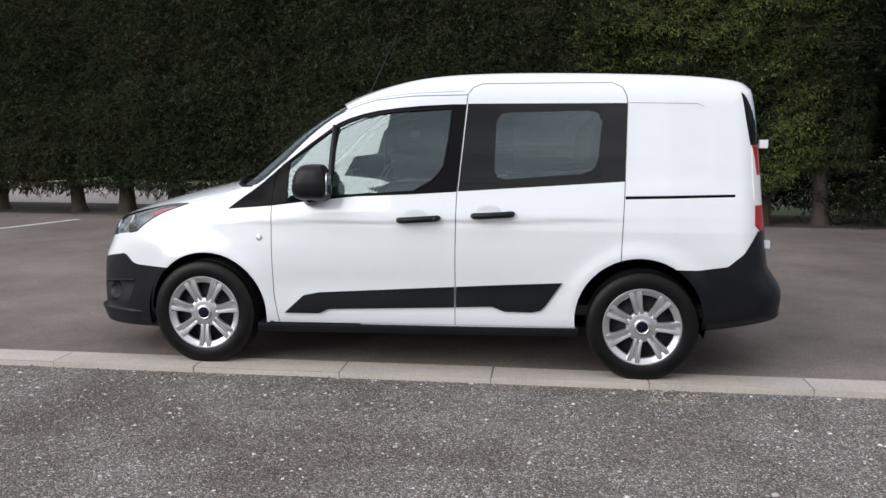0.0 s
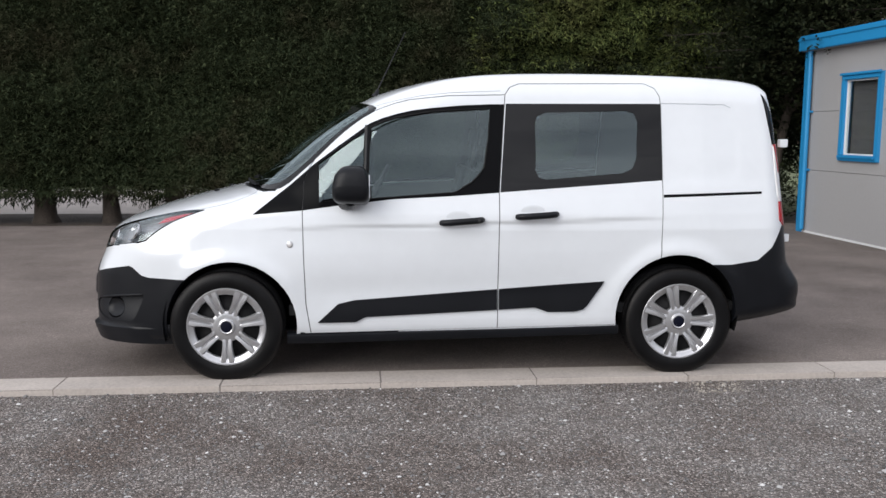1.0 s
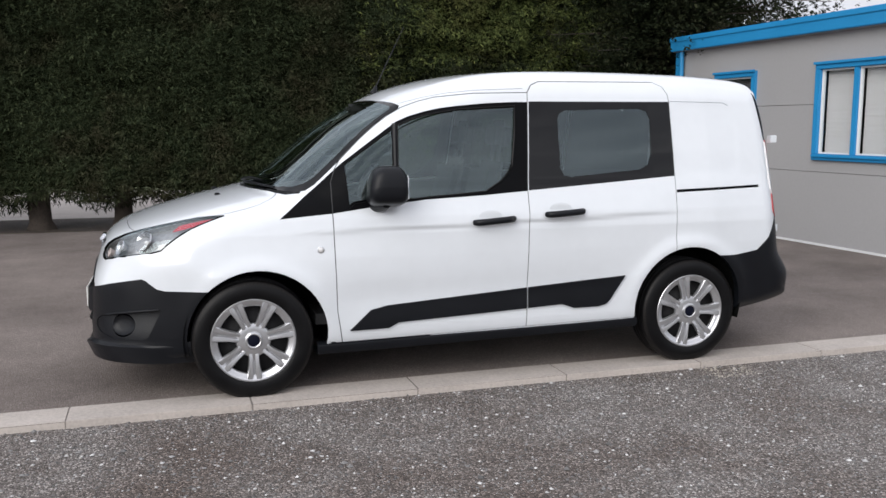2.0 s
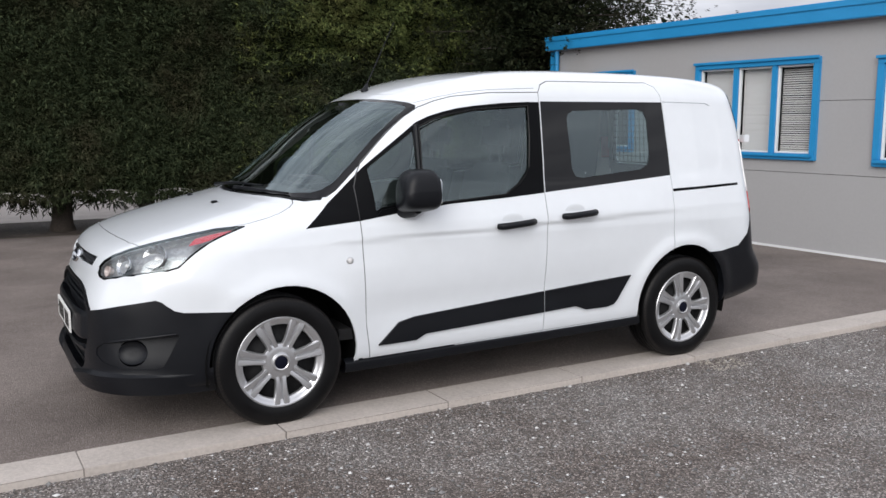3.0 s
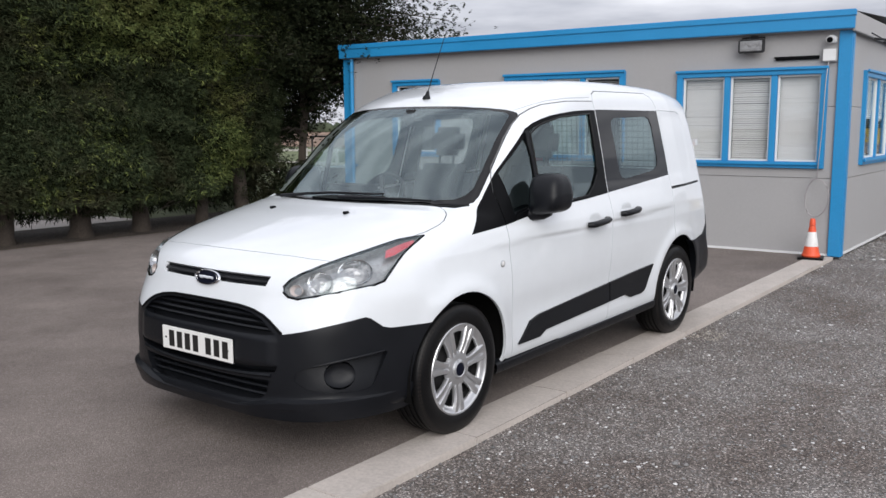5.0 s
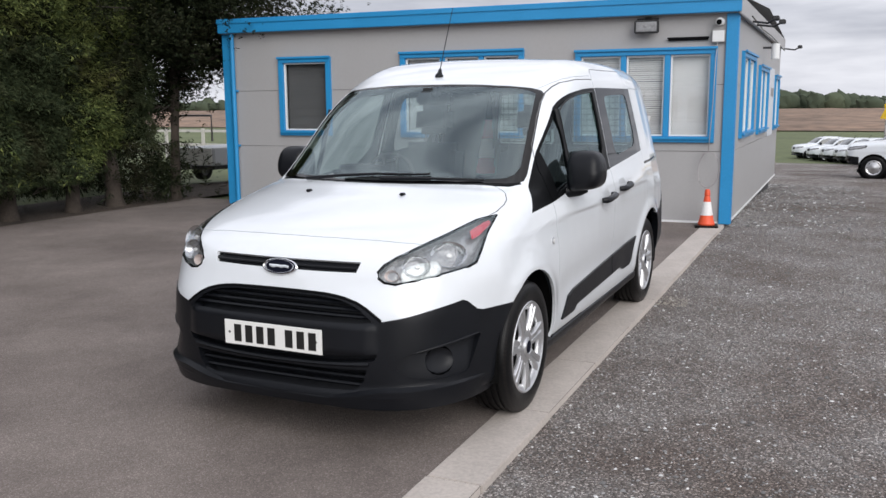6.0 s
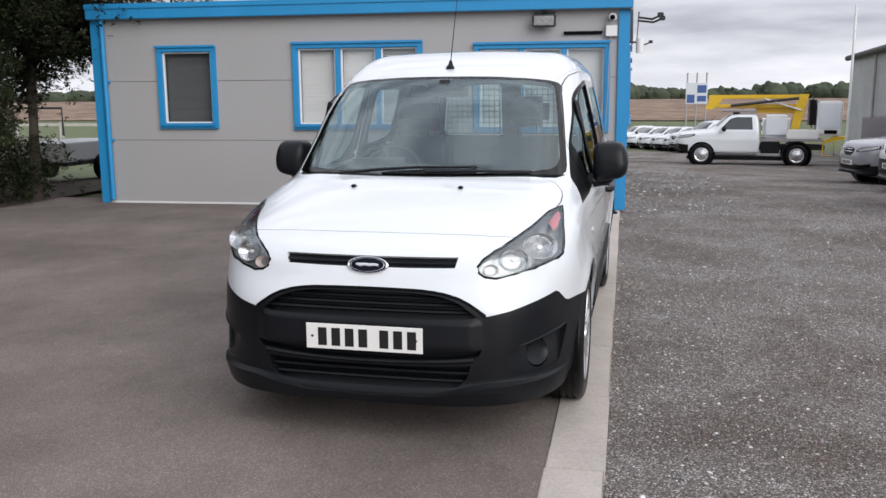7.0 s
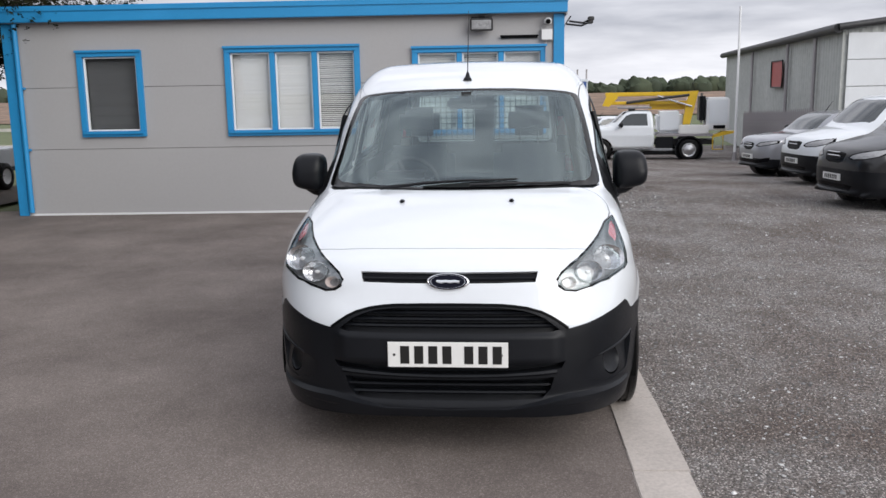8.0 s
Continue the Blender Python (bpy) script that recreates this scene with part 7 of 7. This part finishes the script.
part("bucket_door", box(3.75, 4.39, -0.764, -0.751, 1.30, 2.12, 0.005), "white_paint", bucket)
part("bucket_back", box(3.45, 3.66, -0.6, 0.3, 1.3, 2.35, 0.1), "black_plastic", bucket, "black padded cover")
part("outrigger", prism([(3.9, 0.80), (4.7, 0.98), (4.7, 1.03), (4.3, 1.03), (3.9, 0.90)], 0.5, Matrix.Translation((0, -0.3, 0)) @ XZ), "yellow_paint", truck, "yellow outrigger")
part("step_frame", tube([(3.9, -0.85, 0.86), (3.9, -0.85, 0.40), (4.25, -0.85, 0.40), (4.25, -0.85, 0.86)], 0.025, 8), "yellow_paint", truck)
part("cab_bar", box(0.6, 1.8, -0.6, 0.6, 1.84, 1.90, 0.02), "galvanised", truck, "grey roof bar")
part("cab_bar_foot", box(1.0, 1.2, -0.5, 0.5, 1.72, 1.845), "dark_metal", truck)
truck.matrix_basis = on_lot(28.6, -3.2, -95)

# warehouse
ware = thing("warehouse", "large grey-green profiled steel warehouse with pale doors", "building")
WA, WB, WC = Vector((43.5, -11.0, 0)), Vector((21.5, -9.2, 0)), Vector((23.0, -24.0, 0))


def wall_run(a, b, z0, za, zb, mat, name, pitch, label=""):
    """A ribbed sheet wall from a to b."""
    d = (b - a)
    n = int(d.length / pitch)
    side = Vector((-d.y, d.x, 0)).normalized()
    rows = []
    for i in range(n * 4 + 1):
        f = i / (n * 4)
        out_by = 0.03 if i % 4 in (1, 2) else 0.0
        p = a + d * f + side * out_by
        top = za + (zb - za) * f
        rows.append([(p.x, p.y, z0), (p.x, p.y, top)])
    return part(name, sheet(rows), mat, ware, label, smooth=False)


wall_run(WA, WB, -1.3, 3.08, 3.08, "warehouse", "wall", 0.30, "weathered grey-green sheeting")
wall_run(WB, WC, -1.3, 3.08, 4.9, "warehouse", "wall", 0.30)
part("back_wall", sheet([[(43.5, -11.0, -1.3), (43.5, -11.0, 3.08)], [(45.0, -26, -1.3), (45.0, -26, 4.9)]]), "warehouse", ware)
part("roof", sheet([[(43.9, -10.7, 3.13), (21.2, -8.9, 3.13)], [(45.2, -26, 5.0), (22.8, -24.2, 5.0)]]), "roof_felt", ware)
part("gutter", tube([(43.8, -10.85, 3.10), (21.3, -9.0, 3.10)], 0.13, 10), "dark_metal", ware, "dark eaves gutter")
part("gutter", tube([(21.3, -9.0, 3.13), (22.9, -24.1, 4.96)], 0.10, 10), "dark_metal", ware, "dark roof edge")
for f in (0.30, 0.62, 0.80):
    p = WB.lerp(WA, f if f != 0.80 else 0.12) + Vector((-0.02, 0.12, 0))
    part("downpipe", tube([(p.x, p.y, -1.0), (p.x, p.y, 3.05)], 0.06, 10), "galvanised", ware)
for i in range(5):
    z = -0.7 + 0.74 * i
    lo, hi = WB.lerp(WC, 0.01), WB.lerp(WC, 0.30)
    part("door_panel", sheet([[(lo.x - 0.05, lo.y, z), (lo.x - 0.05, lo.y, z + 0.72)], [(hi.x - 0.05, hi.y, z), (hi.x - 0.05, hi.y, z + 0.72)]]), "warehouse_pale", ware, "pale sectional door leaf")
p0, p1 = WA.lerp(WB, 0.575), WA.lerp(WB, 0.665)
sg = part("wall_sign", sheet([[(p0.x - 0.02, p0.y + 0.1, 1.50), (p0.x - 0.02, p0.y + 0.1, 2.42)], [(p1.x - 0.02, p1.y + 0.1, 1.50), (p1.x - 0.02, p1.y + 0.1, 2.42)]]), "sign_red", ware, "faded red panel")
part("sign_frame", tube([(p0.x - 0.03, p0.y + 0.12, 1.48), (p0.x - 0.03, p0.y + 0.12, 2.44), (p1.x - 0.03, p1.y + 0.12, 2.44), (p1.x - 0.03, p1.y + 0.12, 1.48), (p0.x - 0.03, p0.y + 0.12, 1.48)], 0.028, 6), "dark_metal", sg, "dark sign frame")

# palisade fence, pole and road sign
pal = thing("palisade_fence", "grey steel palisade fence in front of the warehouse", "fence")
pale_bm = prism([(-0.025, 0), (0.025, 0), (0.025, 1.55), (0.0, 1.68), (-0.025, 1.55)], 0.012, XZ)
pale_mesh = bpy.data.meshes.new("pale")
pale_bm.to_mesh(pale_mesh)
pale_bm.free()
pale_mesh.materials.append(M["galvanised"])
a, b = Vector((32.5, -9.3, 0)), Vector((22.0, -8.75, 0))
for i in range(46):
    p = a.lerp(b, i / 45)
    ob = new("pale", pale_mesh)
    ob.parent = pal
    ob.matrix_basis = pose(p.x, p.y, far_fall(p.x), 0, 0, 60)
for z in (0.35, 1.25):
    part("rail", tube([(a.x, a.y - 0.03, far_fall(a.x) + z), (b.x, b.y - 0.03, far_fall(b.x) + z)], 0.025, 6), "galvanised", pal)
pole = thing("flag_pole", "slim tall grey metal pole", "pole")
part("pole_shaft", tube([(26.2, -7.5, far_fall(26) - 0.1), (26.2, -7.5, 4.15)], [0.05, 0.035], 12), "white_upvc", pole)
part("pole_foot", tube([(26.2, -7.5, far_fall(26) - 0.05), (26.2, -7.5, far_fall(26) + 0.25)], 0.075, 12), "galvanised", pole)

sign = thing("roadside_sign", "white and blue sign board on three tall posts", "sign")
for y in (-4.3, -5.05, -5.8):
    part("post", tube([(71, y, -1.8), (71, y, 3.0)], 0.06, 8), "galvanised", sign)
    part("post_head", box(70.6, 71.1, y - 0.06, y + 0.06, 2.96, 3.04), "galvanised", sign)
part("board", box(70.85, 70.92, -5.9, -4.2, 0.55, 2.25, 0.02), "sign_white", sign)
for y0, y1, z0, z1, m in ((-4.9, -4.3, 0.65, 1.3, "sign_blue"), (-5.8, -5.1, 0.75, 1.2, "sign_blue"), (-5.8, -5.1, 1.45, 2.05, "sign_blue")):
    part("board_bar", box(70.83, 70.848, y0, y1, z0, z1), m, sign)

# bare earth, spoil heaps and far trees
def heap(x, y):
    return 0.9 * max(0, noise.noise(Vector((x * 0.02, y * 0.03, 2.0)))) + 0.35 * noise.noise(Vector((x * 0.11, y * 0.15, 5.0)))
rows = []
for i in range(60):
    x = 102 + 290 * (i / 59) ** 1.6
    rows.append([(x, y, -1.70 + (0.35 + heap(x, y)) * min(1, (x - 102) / 15)) for y in np.linspace(-180, 420, 90)])
bare_earth = tagged(part("bare_earth", sheet(rows), "soil"), "wide stretch of bare brown earth with spoil heaps", "earth", kind="structure")
trees = thing("far_woodland", "dark green tree line along the horizon", "trees", kind="stuff")
far_rng = np.random.default_rng(8)
M["far_leaf"] = leaf_material("far_leaf", (0.050, 0.062, 0.045), (0.062, 0.078, 0.052), (0.080, 0.096, 0.060), (0.066, 0.076, 0.052))
for i in range(230):
    y = -230 + 720 * i / 230 + far_rng.normal(0, 1.5)
    h = 6.0 + 4.0 * noise.noise(Vector((y * 0.022, 0, 0))) + 2.4 * noise.noise(Vector((y * 0.11, 3, 0)))
    x = 395 + far_rng.normal(0, 6)
    bm = bmesh.new()
    bmesh.ops.create_icosphere(bm, subdivisions=3, radius=1, matrix=Matrix.Translation((x, y, -1.9 + h * 0.40)) @ Matrix.Diagonal((3.2, 4.2 + far_rng.uniform(-1, 1.5), h * 0.58, 1)))
    for v in bm.verts:
        v.co += Vector((-0.6, 0.8, 1)) * (noise.noise(v.co * 0.45) * 1.5 + noise.noise(v.co * 1.3) * 0.7 + noise.noise(v.co * 3.1) * 0.35)
    part("crown", bm, "far_leaf", trees)
for ob in (ware, pal, pole, sign, bare_earth, trees):
    ob.matrix_basis = FAR @ ob.matrix_basis

# trailer and gate frame past the office's far corner
trailer = thing("box_trailer", "grey metal box trailer behind the office corner", "trailer")
tz = fall(10.5, 9.5)
part("trailer_box", box(9.6, 11.6, 9.0, 10.1, tz + 0.38, tz + 0.72, 0.02), "warehouse_pale", trailer)
part("trailer_floor", box(9.55, 11.65, 8.98, 10.12, tz + 0.31, tz + 0.375, 0.01), "dark_metal", trailer)
part("trailer_frame", tube([(9.62, 9.05, tz + 0.86), (9.62, 9.05, tz + 1.35), (9.62, 10.05, tz + 1.35), (9.62, 10.05, tz + 0.86)], 0.022, 8), "galvanised", trailer)
for s in (8.95, 10.15):
    m = Matrix.Translation((10.6, s, tz + 0.24)) @ Matrix.Rotation(radians(90), 4, 'X')
    w = part("wheel", lathe([(0.14, 0.07), (0.2, 0.08), (0.24, 0.06), (0.24, -0.06), (0.2, -0.08), (0.14, -0.07)], 24, m=m), "rubber", trailer)
    part("wheel_disc", lathe([(0.145, 0.06), (0.1, 0.04), (0, 0.04)], 24, m=m), "white_upvc", w)
part("drawbar", tube([(9.6, 9.55, tz + 0.34), (8.9, 9.55, tz + 0.34)], 0.03, 8), "galvanised", trailer)
part("tail_board", box(9.57, 9.60, 9.05, 10.05, tz + 0.40, tz + 0.72, 0.005), "plate_white", trailer)
wire = thing("field_fence", "grey field fence with square posts", "fence")
for i in range(9):
    part("post", box(24.0, 24.1, 12 + 1.9 * i, 12.1 + 1.9 * i, fall(24, 0) - 0.1, fall(24, 0) + 1.15), "fence", wire)
for z in (0.5, 1.05):
    part("rail", box(24.03, 24.07, 12, 27.4, fall(24, 0) + z - 0.05, fall(24, 0) + z + 0.05), "fence", wire)
